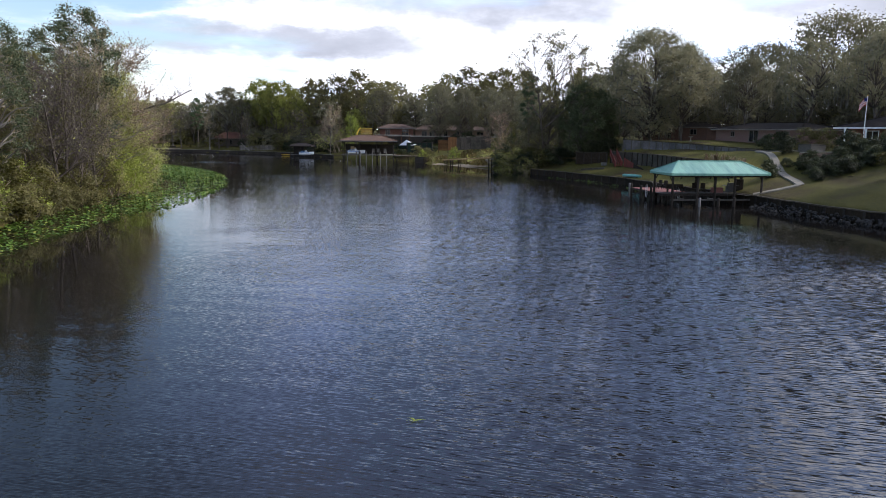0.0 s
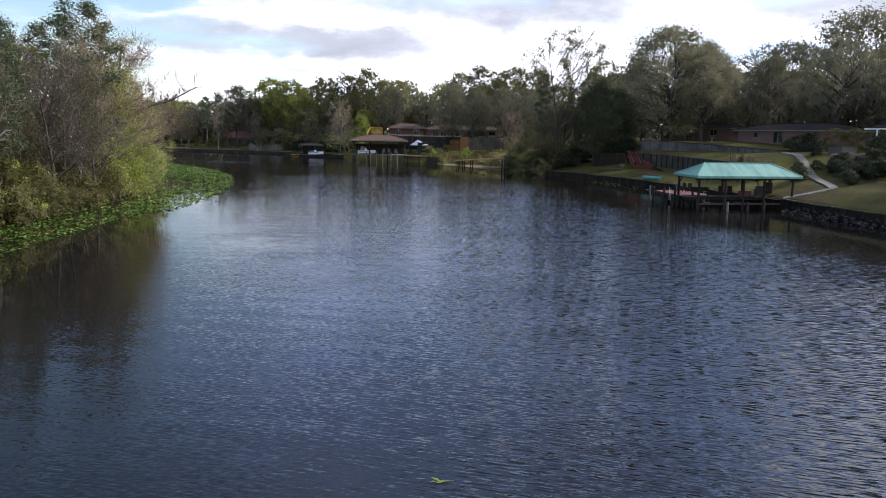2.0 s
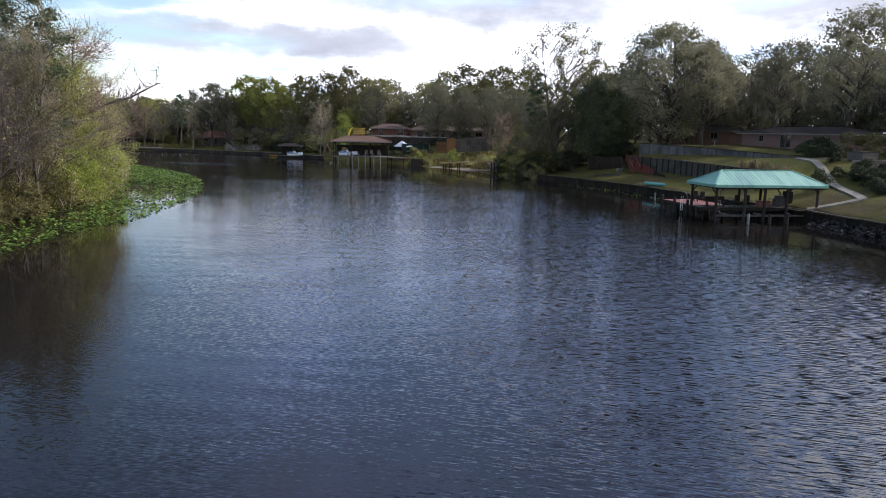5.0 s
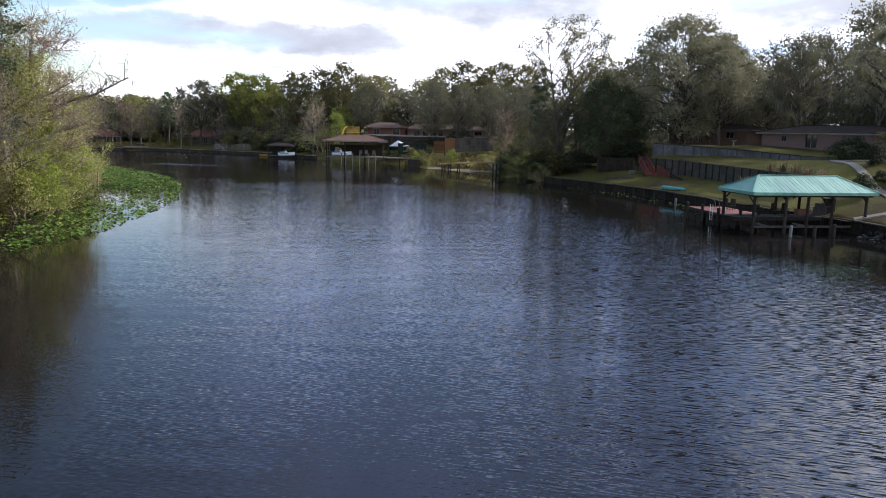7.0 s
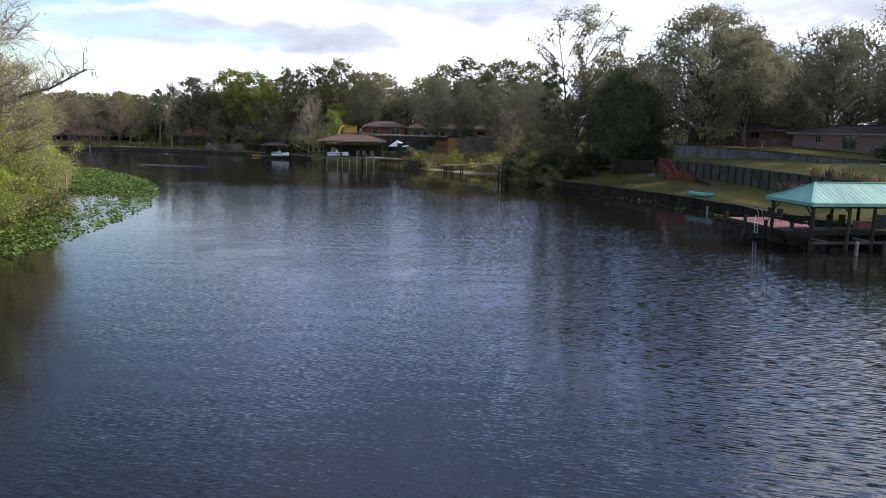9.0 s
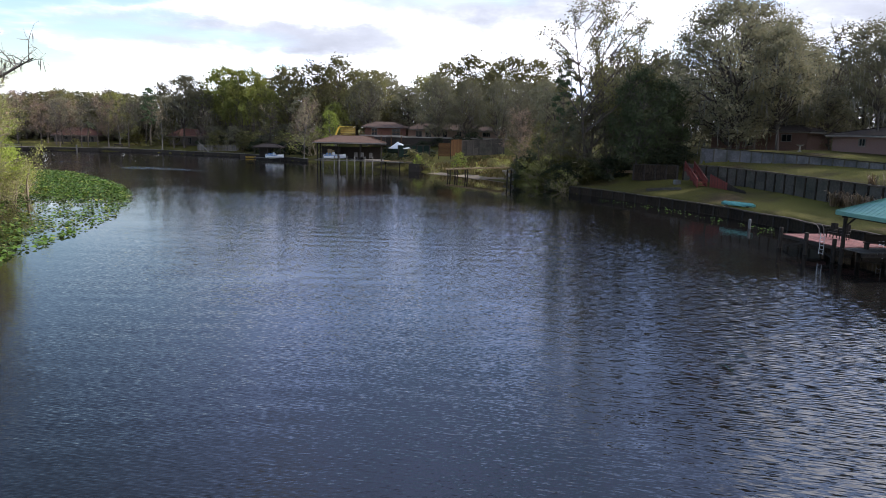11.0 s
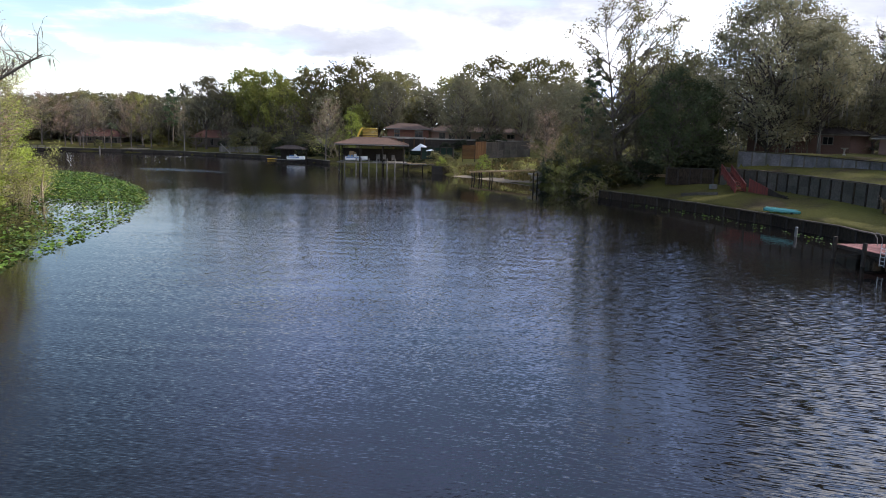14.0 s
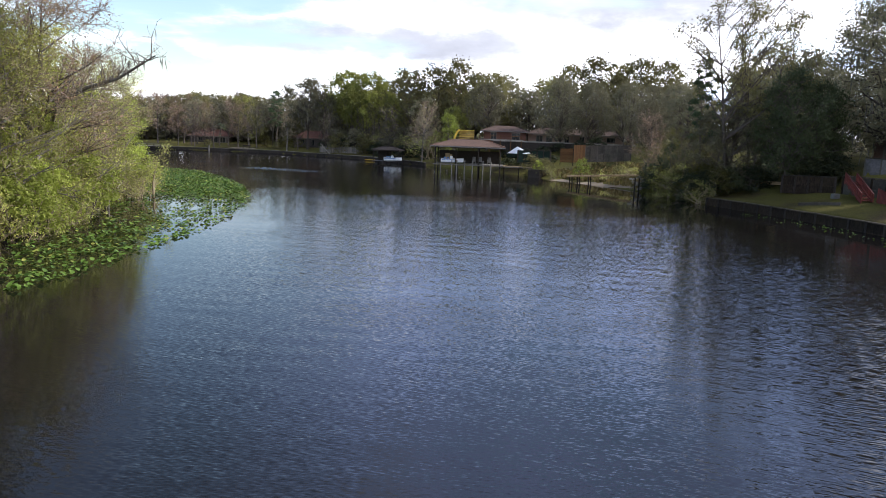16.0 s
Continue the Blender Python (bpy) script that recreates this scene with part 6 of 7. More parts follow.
# ---------------------------------------------------------------- houses
def pierced(bm, L, H, thick, openings):
    """A wall along x from 0 to L, from y=0 back to thick, with openings (x0, x1, z0, z1), in one closed body."""
    xs = sorted({0.0, L, *[o[0] for o in openings], *[o[1] for o in openings]})
    zs = sorted({0.0, H, *[o[2] for o in openings], *[o[3] for o in openings]})
    nx_, nz_ = len(xs) - 1, len(zs) - 1
    solid = {}
    for i in range(nx_):
        for k in range(nz_):
            cx, cz = (xs[i] + xs[i + 1]) / 2, (zs[k] + zs[k + 1]) / 2
            solid[i, k] = not any(o[0] < cx < o[1] and o[2] < cz < o[3] for o in openings)
    corner = {}

    def at(i, k, back):
        if (i, k, back) not in corner:
            corner[i, k, back] = bm.verts.new((xs[i], thick * back, zs[k]))
        return corner[i, k, back]

    for (i, k), full in solid.items():
        if not full:
            continue
        bm.faces.new((at(i, k, 0), at(i + 1, k, 0), at(i + 1, k + 1, 0), at(i, k + 1, 0)))
        bm.faces.new((at(i, k + 1, 1), at(i + 1, k + 1, 1), at(i + 1, k, 1), at(i, k, 1)))
        for di, dk, a, b in ((0, -1, (i, k), (i + 1, k)), (1, 0, (i + 1, k), (i + 1, k + 1)), (0, 1, (i + 1, k + 1), (i, k + 1)), (-1, 0, (i, k + 1), (i, k))):
            if not solid.get((i + di, k + dk), False):
                bm.faces.new((at(*a, 0), at(*a, 1), at(*b, 1), at(*b, 0)))
    return bm


def house(label, at, turn, L, W, H, wall_mat, roof_mat, rise, hip, windows, doors=(), over=0.6, trim=WHITE, sink=0.4, columns=0):
    """A one-storey house: front wall along local x at y=0, the house behind it."""
    h = thing("house", label, "house", at, turn)
    bm = B()
    pierced(bm, L, H + sink, 0.22, [(a, b, c + sink, d + sink) for a, b, c, d in (*windows, *doors)])
    for v in bm.verts:
        v.co.z -= sink
    part("wall", bm, wall_mat, h)
    for c, s in (((0.11, W / 2, (H - sink) / 2), (0.22, W - 0.46, H + sink)), ((L - 0.11, W / 2, (H - sink) / 2), (0.22, W - 0.46, H + sink)), ((L / 2, W - 0.11, (H - sink) / 2), (L, 0.22, H + sink))):
        bm = B()
        box(bm, c, s)
        part("wall", bm, wall_mat, h)
    hip_roof(h, L / 2, W / 2, L + 2 * over, W + 2 * over, H + 0.12, H + rise, hip, roof_mat, 0.14, 0, None, trim, "roof")
    bm = B()
    box(bm, (L / 2, W / 2, H - 0.02), (L + 2 * over - 0.1, W + 2 * over - 0.1, 0.04))
    part("soffit", bm, trim, h)
    for i, (a, b, c, d) in enumerate((*windows, *doors)):
        w = thing("door" if i >= len(windows) else "window", "", "")
        w.parent = h
        for nm, cc, ss in (("frame", ((a + b) / 2, 0.02, d - 0.05), (b - a + 0.1, 0.12, 0.1)), ("frame", ((a + b) / 2, 0.02, c + 0.05), (b - a + 0.1, 0.14, 0.1)), ("frame", (a + 0.045, 0.02, (c + d) / 2), (0.09, 0.12, d - c - 0.2)), ("frame", (b - 0.045, 0.02, (c + d) / 2), (0.09, 0.12, d - c - 0.2)), ("mullion", ((a + b) / 2, 0.02, (c + d) / 2), (0.06, 0.1, d - c - 0.2))):
            bm = B()
            box(bm, cc, ss)
            part(nm, bm, trim, w)
        bm = B()
        box(bm, ((a + b) / 2, 0.09, (c + d) / 2), (b - a - 0.12, 0.02, d - c - 0.12))
        part("pane", bm, GLASS, w)
    for i in range(columns):
        x = 0.3 + i * (L * 0.6) / max(1, columns - 1)
        bm = B()
        box(bm, (x, -over + 0.12, H / 2 - 0.02), (0.18, 0.18, H + 0.04))
        part("column", bm, trim, h)
    return h


house("low pinkish-tan brick house with a dark roof and sliding door", (54.9, 129.2, 6.95), -73, 19.5, 9, 2.2, PINK_BRICK, SHINGLE, 1.2, 4.2,
      [(3.9, 4.9, 0.9, 1.9), (14.6, 15.6, 1.0, 1.9), (16.4, 17.4, 1.0, 1.9)], [(8.4, 10.6, 0.05, 2.05)], 0.7, GREY_WOOD)
house("low brown brick house with a dark roof under the oaks", (48.6, 152.5, 7.2), -55, 15.5, 8, 2.4, BROWN_BRICK, SHINGLE, 1.1, 3.8,
      [(1.6, 3.6, 0.9, 2.1), (11.6, 13.2, 0.9, 2.1)], [(6.2, 7.2, 0.1, 2.1)], 0.7, GREY_WOOD)
house("red-brown brick house with a white-posted porch", (62.2, 100.3, 6.9), -62, 15, 9, 2.5, RED_BRICK, SHINGLE, 1.7, 4.2,
      [(2.6, 4.4, 0.6, 2.1), (9.0, 10.6, 0.8, 2.1)], [(5.6, 6.7, 0.1, 2.1)], 1.4, WHITE, 0.4, 4)
house("tan far house with brown roofs above the slope", (-1.5, 217.5, 6.2), 2, 23, 9, 2.4, BRICK, SHADED_SHINGLE, 1.6, 4.2,
      [(2.0, 3.6, 0.4, 2.1), (4.4, 6.0, 0.4, 2.1), (12.5, 13.6, 0.9, 2.1), (19.0, 21.0, 0.9, 2.1)], [(8.8, 10.0, 0.1, 2.1), (15.6, 17.6, 0.1, 2.2)], 0.8, GREY_WOOD)
house("reddish brick wing with a tan roof and a dark porch", (-12.0, 213.0, 6.5), 4, 10, 8, 2.4, RED_BRICK, SHADED_SHINGLE, 1.4, 3.8,
      [(6.6, 8.6, 0.2, 2.1)], [(1.6, 3.0, 0.1, 2.1)], 0.9, GREY_WOOD)
house("house with a rust-red roof among the far trees", (-114, 270, 1.6), 6, 13, 9, 2.4, GREY_WALL, RUST_SHINGLE, 2.6, 4.3,
      [(3, 4.2, 0.9, 2.2), (7.5, 9.5, 0.4, 2.2), (10, 12, 0.4, 2.2)], [(5.4, 6.4, 0.1, 2.1)], 0.8, GREY_WOOD)
house("dim grey house with a rust-brown roof behind the far bank", (-76, 264, 2.2), 10, 13, 9, 2.4, GREY_WALL, RUST_SHINGLE, 2.4, 4.3, [(2, 3.4, 0.9, 2.1), (9, 10.6, 0.9, 2.1)], [(5.6, 6.6, 0.1, 2.1)], 0.8, GREY_WOOD)
house("dim grey house among bare trees on the far bank", (-42, 250, 3.2), 12, 13, 8, 2.6, GREY_WALL, SHINGLE, 2.4, 3.8, [(2, 3.4, 0.9, 2.1), (8, 9.6, 0.9, 2.1)], [(5.0, 6.0, 0.1, 2.1)], 0.7)

# flagpole by the porch
fx, fy = 59.4, 92.2
flag = thing("flagpole", "white flagpole with a red, white and blue striped flag", "flagpole", (fx, fy, ground(fx, fy)))
bm = B()
rod(bm, (0, 0, -0.2), (0, 0, 7.4), 0.06, 0.04, 10)
part("pole", bm, WHITE, flag)
bm = B()
bmesh.ops.create_icosphere(bm, subdivisions=1, radius=0.09)
for v in bm.verts:
    v.co.z += 7.45
part("finial", bm, YELLOW, flag)
cloth = new("flag_cloth")
cloth.parent = flag
for i in range(7):
    bm = B()
    z = 7.15 - i * 0.14
    x0 = -0.06
    for k in range(5):
        xa, xb = x0 - k * 0.19, x0 - (k + 1) * 0.19
        wa, wb = 0.07 * math.sin(k * 1.3), 0.07 * math.sin((k + 1) * 1.3)
        sa, sb = 0.035 * k * k, 0.035 * (k + 1) ** 2
        hull(bm, [(xa, wa, z - sa), (xb, wb, z - sb), (xb, wb, z - 0.14 - sb), (xa, wa, z - 0.14 - sa)], [(0, 1, 2, 3)])
    bmesh.ops.solidify(bm, geom=bm.faces[:], thickness=0.01)
    part("stripe", bm, FLAG_RED if i % 2 == 0 else WHITE, cloth)
bm = B()
box(bm, (-0.24, -0.03, 6.90), (0.34, 0.12, 0.46))
part("canton", bm, FLAG_BLUE, cloth)

# spa, garden wall and planter right of the footpath
spa = thing("hot_tub", "grey square hot tub with a pale cover", "hot tub", (54.2, 95.2, ground(54.2, 95.2)), 18)
for nm, c, s, m in (("shell", (0, 0, 0.5), (2.7, 2.2, 1.0), GREY_WOOD), ("cover", (0, 0, 1.05), (2.8, 2.3, 0.12), PANEL), ("step", (-0.2, -1.35, 0.2), (1.2, 0.45, 0.4), GREY_WOOD)):
    bm = B()
    box(bm, c, s)
    bmesh.ops.bevel(bm, geom=bm.edges[:], offset=0.05, segments=2, affect="EDGES")
    part(nm, bm, m, spa)
panel_wall("garden_wall", [(50.2, 90.6), (53.2, 89.6), (57.5, 88.4)], "low tan block garden wall with a pale coping", (5.9, 6.2), 1.1, 1.5, BRICK, BRICK, CAP, kind="")
panel_wall("garden_wall", [(49.5, 78.5), (53.5, 77.0), (58.5, 75.6)], "dark timber retaining wall at the back of the lawn", (3.5, 3.7), 1.3, 1.4, PILE_WOOD, PILE_WOOD, PILE_WOOD, kind="")
panel_wall("garden_wall", [(48.6, 66.0), (51.2, 65.0), (56, 63.4)], "dark timber planter wall on the lawn", (3.1, 3.2), 1.0, 1.4, PILE_WOOD, PILE_WOOD, PILE_WOOD, kind="")

# ---------------------------------------------------------------- the brown boathouse on the far bank
BR = (-13.7, 189.4)
brown = thing("boathouse", "open boathouse with a brown shingle hip roof on pale piles", "boathouse", (*BR, 0), 2)
hip_roof(brown, 0, 0, 15.2, 8.2, 5.6, 6.95, 4.6, BROWN_SHINGLE, 0.12, 0, None, GREY_WOOD)
for y in (-3.4, 3.4):
    for x in (-6.6, -2.4, 2.2, 6.6):
        bm = B()
        rod(bm, (x, y, -1.3), (x, y, 5.5), 0.13, 0.12, 8)
        part("post", bm, PILE_WOOD, brown)
    bm = B()
    box(bm, (0, y, 5.34), (13.6, 0.16, 0.26))
    part("beam", bm, PILE_WOOD, brown)
deck(brown, -7.0, 7.2, 1.0, 4.0, 1.9, GREY_WOOD, 0.25)
deck(brown, 0.2, 7.2, -3.9, 0.98, 1.9, GREY_WOOD, 0.25)
bm = B()
box(bm, (0.1, -3.97, 1.84), (14.2, 0.08, 0.22))
part("rim_board", bm, GREY_WOOD, brown)
for x in (-5.4, -3.1, -2.1, -0.5, 1.1, 3.2, 4.8):
    bm = B()
    rod(bm, (x, -4.3, -1.3), (x, -4.3, 2.75), 0.13, 0.12, 8)
    part("mooring_post", bm, GREY_WOOD, brown)
bm = B()
for i, (x0, x1) in enumerate(((-6.4, 6.4),)):
    box(bm, ((x0 + x1) / 2, 3.75, 3.2), (x1 - x0, 0.1, 2.6))
part("back_wall", bm, PILE_WOOD, brown)
screen = thing("life_vest_rack", "yellow panel rack standing in the boathouse", "rack", (-18.2, 190.6, 1.9), 5)
for nm, c, s in (("panel", (0, 0, 1.1), (0.9, 0.1, 1.9)), ("panel", (0.75, 0, 1.0), (0.45, 0.1, 1.7)), ("foot", (0.2, 0, 0.08), (1.6, 0.5, 0.14))):
    bm = B()
    box(bm, c, s)
    part(nm, bm, TAN_WOOD, screen)
for i, (x, y, t) in enumerate(((-12.4, 188.0, 5), (-11.2, 188.4, -10), (-9.2, 187.6, 12))):
    ch = chair(0, 0, 0, 0, GREY_WOOD, "grey slatted armchair on the far boathouse deck")
    ch.matrix_basis = pose(x, y, 1.92, 0, 0, t) @ Matrix.Diagonal((1.25, 1.25, 1.35, 1))
    tagged(ch, group="grey chairs on the far dock")
gang = thing("gangway", "pale plank gangway from the boathouse to the bank", "gangway", (-3.6, 187.4, 1.85), -6)
for i in range(16):
    bm = B()
    box(bm, (-3.0 + i * 0.4, 0, 0), (0.36, 1.6, 0.07))
    part("plank", bm, TAN_WOOD, gang)
for y in (-0.7, 0.7):
    bm = B()
    box(bm, (0, y, -0.14), (6.4, 0.1, 0.2))
    part("stringer", bm, GREY_WOOD, gang)
for x in (-2.6, 0.4, 3.0):
    bm = B()
    rod(bm, (x, 0.6, -2.9), (x, 0.6, -0.1), 0.12, 0.12, 8)
    part("piling", bm, PILE_WOOD, gang)
bm = B()
box(bm, (0, 0, 0.6), (2.6, 2.2, 2.4), 0)
bmesh.ops.bevel(bm, geom=bm.edges[:], offset=0.08, segments=2, affect="EDGES")
solo("bulkhead_block", bm, PILE_WOOD, "dark timber bulkhead block at the end of the gangway", "bulkhead", (0.4, 183.4, -0.2), -30)

# yellow slide and raised walk above the brown boathouse
play = thing("slide", "yellow plastic slide on a raised timber platform", "slide", (-15.6, 198.5, ground(-15.6, 198.5)), 4)
z0 = ground(-15.6, 198.5)
top_z = 7.2 - z0
for x in (-1.6, 2.2):
    for y in (-0.8, 0.8):
        bm = B()
        box(bm, (x, y, top_z / 2 - 0.2), (0.16, 0.16, top_z + 0.3))
        part("leg", bm, ORANGE_WOOD, play)
bm = B()
box(bm, (0.3, 0, top_z), (4.2, 1.9, 0.12))
part("platform", bm, ORANGE_WOOD, play)
for i in range(7):
    bm = B()
    box(bm, (0.65, -0.9, top_z - 0.25 + i * 0.26), (3.3, 0.06, 0.19))
    part("side_board", bm, OCHRE, play)
bm = B()
prev = None
for i in range(9):
    a = i / 8
    p = (-0.9 - 1.15 * a, -0.6, top_z + 1.5 - 2.0 * a * a)
    if prev:
        beam(bm, prev, p, 0.9, 0.1)
        for sd in (-0.45, 0.45):
            beam(bm, (prev[0], prev[1] + sd, prev[2] + 0.15), (p[0], p[1] + sd, p[2] + 0.15), 0.08, 0.35)
    prev = p
part("chute", bm, YELLOW, play)
bm = B()
beam(bm, (-1.0, -0.85, top_z + 1.62), (2.3, -0.85, top_z + 1.58), 0.1, 0.12)
part("top_bar", bm, YELLOW, play)
boardwalk = thing("boardwalk", "raised timber boardwalk with a pale edge and dark posts", "boardwalk", (-12.6, 200.5, 7.0), 5)
for i in range(22):
    bm = B()
    box(bm, (0.3 + i * 0.45, 0, 0), (0.42, 1.8, 0.08))
    part("plank", bm, TAN_WOOD, boardwalk)
bm = B()
box(bm, (5, -0.95, 0.02), (10, 0.08, 0.22))
part("rim_board", bm, CAP, boardwalk)
for i in range(5):
    x = 0.4 + i * 2.3
    bm = B()
    box(bm, (x, -0.8, -1.2), (0.2, 0.2, 4.2))
    part("post", bm, ORANGE_WOOD, boardwalk)
bm = B()
box(bm, (5, -0.8, 0.85), (9.6, 0.08, 0.1))
part("rail", bm, ORANGE_WOOD, boardwalk)
ledge = thing("terrace_edge", "long pale concrete terrace edge before the far house", "terrace")
for i in range(12):
    a, b = (-9.5 + i * 2.7, 209.0 - i * 0.15), (-9.5 + (i + 1) * 2.7 - 0.02, 209.0 - (i + 1) * 0.15)
    bm = B()
    beam(bm, (*a, 6.75), (*b, 6.75), 0.5, 0.28)
    part("coping", bm, CAP, ledge)
for i in range(12):
    a, b = (-9.5 + i * 2.7, 209.05 - i * 0.15), (-9.5 + (i + 1) * 2.7 - 0.03, 209.05 - (i + 1) * 0.15)
    bm = B()
    beam(bm, (*a, 5.6), (*b, 5.6), 0.3, 2.0)
    part("block", bm, PILE_WOOD, ledge)
edge2 = thing("terrace_edge", "thin pale edge of the upper garden along the slope", "terrace")
for i in range(8):
    a, b = (22.6 + i * 2.2, 207.0 - i * 2.6), (22.6 + (i + 1) * 2.2, 207.0 - (i + 1) * 2.6)
    bm = B()
    beam(bm, (*a, 6.5), (*b, 6.5), 0.35, 0.3)
    part("coping", bm, CAP, edge2)

# boards and grey wall on the slope
screen = thing("plank_screen", "orange-brown plank screen standing on the slope", "screen")
for i in range(13):
    bm = B()
    box(bm, (5.85, 179.0, 3.5 + i * 0.2), (2.4, 0.05, 0.185))
    part("board", bm, ORANGE_WOOD, screen)
for i in range(12):
    a = i / 12
    x, y = 7.25 + 2.2 * a, 178.8 + 1.2 * a
    bm = B()
    box(bm, (x, y, 5.1 + 0.1 * a), (0.17, 0.05, 3.3), 29)
    part("board", bm, ORANGE_WOOD, screen)
for x in (4.7, 7.1):
    bm = B()
    box(bm, (x, 179.1, 4.6), (0.14, 0.14, 3.6))
    part("post", bm, PILE_WOOD, screen)
panel_wall("garden_wall", [(9.3, 180.4), (12.0, 181.4), (15.5, 182.0), (19.4, 182.2)], "grey block wall running along the slope", (6.5, 7.0), 3.0, 1.3, PANEL, PANEL, PANEL, kind="")
panel_wall("garden_wall", [(-3.5, 192.5), (0, 193.5), (4.4, 192.5)], "dark green timber wall under the hedge", (5.0, 5.1), 2.4, 1.4, GREEN_TARP, PILE_WOOD, PILE_WOOD, kind="")

# little pier over the sand, driftwood, beached boards
pier = thing("pier", "low tan plank pier on dark legs over the sand", "pier", (11.3, 166.2, 1.85), -24)
pier.matrix_basis = pose(11.3, 166.2, 1.95, 0, -4, -24)
for i in range(30):
    bm = B()
    box(bm, (-5.9 + i * 0.4, 0, 0), (0.37, 1.5, 0.07))
    part("plank", bm, TAN_WOOD, pier)
for y in (-0.65, 0.65):
    bm = B()
    box(bm, (0, y, -0.13), (12, 0.1, 0.18))
    part("stringer", bm, TAN_WOOD, pier)
for x in (-5.6, -4.2, -2.2):
    for y in (-0.6, 0.6):
        bm = B()
        rod(bm, (x, y, -3.0), (x, y, 0.0), 0.11, 0.1, 8)
        part("leg", bm, PILE_WOOD, pier)
drift = thing("driftwood_pile", "tangle of bleached driftwood and old pilings", "driftwood", (16.4, 157.0, 0.15), 10)
drift.matrix_basis = pose(16.4, 157.0, 0.15, 0, 0, 10) @ Matrix.Diagonal((1.0, 1.0, 1.6, 1))
g = random.Random(21)
for i in range(26):
    a, l = g.uniform(0, 6.28), g.uniform(0.8, 2.2)
    c = Vector((g.uniform(-1.3, 1.3), g.uniform(-1, 1), g.uniform(0.2, 1.4)))
    d = Vector((math.cos(a), math.sin(a), g.uniform(-0.35, 0.35))) * l / 2
    bm = B()
    rod(bm, c - d, c + d, 0.1, 0.05, 6)
    part("branch", bm, CAP if i % 3 else GREY_WOOD, drift)
for x, y in ((-1.3, -1.2), (-0.7, -1.4), (1.2, -1.1)):
    bm = B()
    rod(bm, (x, y, -1.4), (x, y, 1.3), 0.13, 0.12, 8)
    part("piling", bm, PILE_WOOD, drift)
old = thing("beached_skiff", "grey-white flat skiff drawn up under the trees", "boat", (19.0, 151.4, max(ground(19.0, 151.4), 0.3) + 0.05), -62)
part("hull", canoe_mesh(4.6, 1.4, 0.45), CAP, old)
for s in (-0.9, 0.7):
    bm = B()
    box(bm, (s, 0, 0.36), (0.3, 1.2, 0.05))
    part("thwart", bm, CAP, old)
bm = B()
n_s = 22
ring = [(3.2 + 16.5 * i / n_s, 178.2 - 20.2 * i / n_s) for i in range(n_s + 1)]
ga = random.Random(3)
SANDY = []
for i, (x, y) in enumerate(ring):
    w = 0.5 + 0.8 * math.sin(i * 0.9) + ga.uniform(0, 0.9)
    SANDY.append(((x - 0.8, y - 0.6), (x + w * 0.75, y + w * 0.55)))
for (a, b), (c, d) in zip(SANDY, SANDY[1:]):
    pts = [(p[0], p[1], max(-0.05, ground(*p)) + 0.05) for p in (a, c, d, b)]
    hull(bm, pts, [(0, 1, 2, 3)])
solo("sand", bm, SAND, "strip of pale sand at the water's edge", "sand", kind="structure")

# low boathouse, docks and bits along the far west shore
small = thing("boathouse", "low dark boathouse with a flat grey roof", "boathouse", (-35.6, 215.2, 0), -8)
for x in (-3.2, 0, 3.2):
    for y in (-1.8, 1.8):
        bm = B()
        rod(bm, (x, y, -1.2), (x, y, 3.45), 0.12, 0.11, 8)
        part("post", bm, PILE_WOOD, small)
hip_roof(small, 0, 0, 7.0, 4.8, 3.45, 4.25, 2.2, SHINGLE, 0.1, 0, None, PILE_WOOD)
bm = B()
box(bm, (-1.7, 1.7, 1.9), (3.0, 0.1, 2.8))
part("back_wall", bm, PILE_WOOD, small)
deck(small, -3.6, -0.4, -2.0, 2.0, 0.7, GREY_WOOD, 0.3)
west = thing("dock", "low dark timber dock with pale rail on the far west shore", "dock", (-116, 247.5, 0.85), -3)
for i in range(12):
    bm = B()
    box(bm, (-4.4 + i * 0.8, 0, 0), (0.76, 2.4, 0.08))
    part("plank", bm, GREY_WOOD, west)
for x in (-4.4, -2.2, 0, 2.2, 4.4):
    bm = B()
    rod(bm, (x, -1.1, -2.0), (x, -1.1, 0.75), 0.12, 0.12, 8)
    part("piling", bm, PILE_WOOD, west)
bm = B()
box(bm, (0, -1.1, 0.6), (9.2, 0.08, 0.1))
part("rail", bm, CAP, west)
piling(-98.6, 251.2, 1.5, 0.22, GREY_WOOD, "pale square mooring post on the far shore", "far posts")
bm = B()
pts = [(-94, 254.4), (-91, 253.4), (-87, 253.2), (-84.6, 254.0), (-86, 256.2), (-90, 257.2), (-93, 256.4)]
hull(bm, [(x, y, ground(x, y) + 0.1) for x, y in pts], [tuple(range(7))])
solo("sand", bm, SAND, "pale sand patch on the far lawn", "sand", kind="structure")
pfence = thing("picket_fence", "weathered grey board fence on the far bank", "fence")
for i in range(46):
    a = i / 45
    x, y = -62.5 + 12.5 * a, 247.6 - 3.6 * a
    bm = B()
    box(bm, (x, y, ground(x, y) + 0.85), (0.22, 0.05, 1.9), -16)
    part("board", bm, GREY_WOOD, pfence)
pole = thing("leaning_pole", "pale bare pole leaning against the bank", "pole")
bm = B()
rod(bm, (-57.6, 241.6, 0.7), (-61.2, 243.4, 3.6), 0.1, 0.07, 8)
part("shaft", bm, CAP, pole)
tbl = thing("garden_bench", "dark garden bench on the far lawn", "bench", (-88.2, 255.2, ground(-88.2, 255.2)), 4)
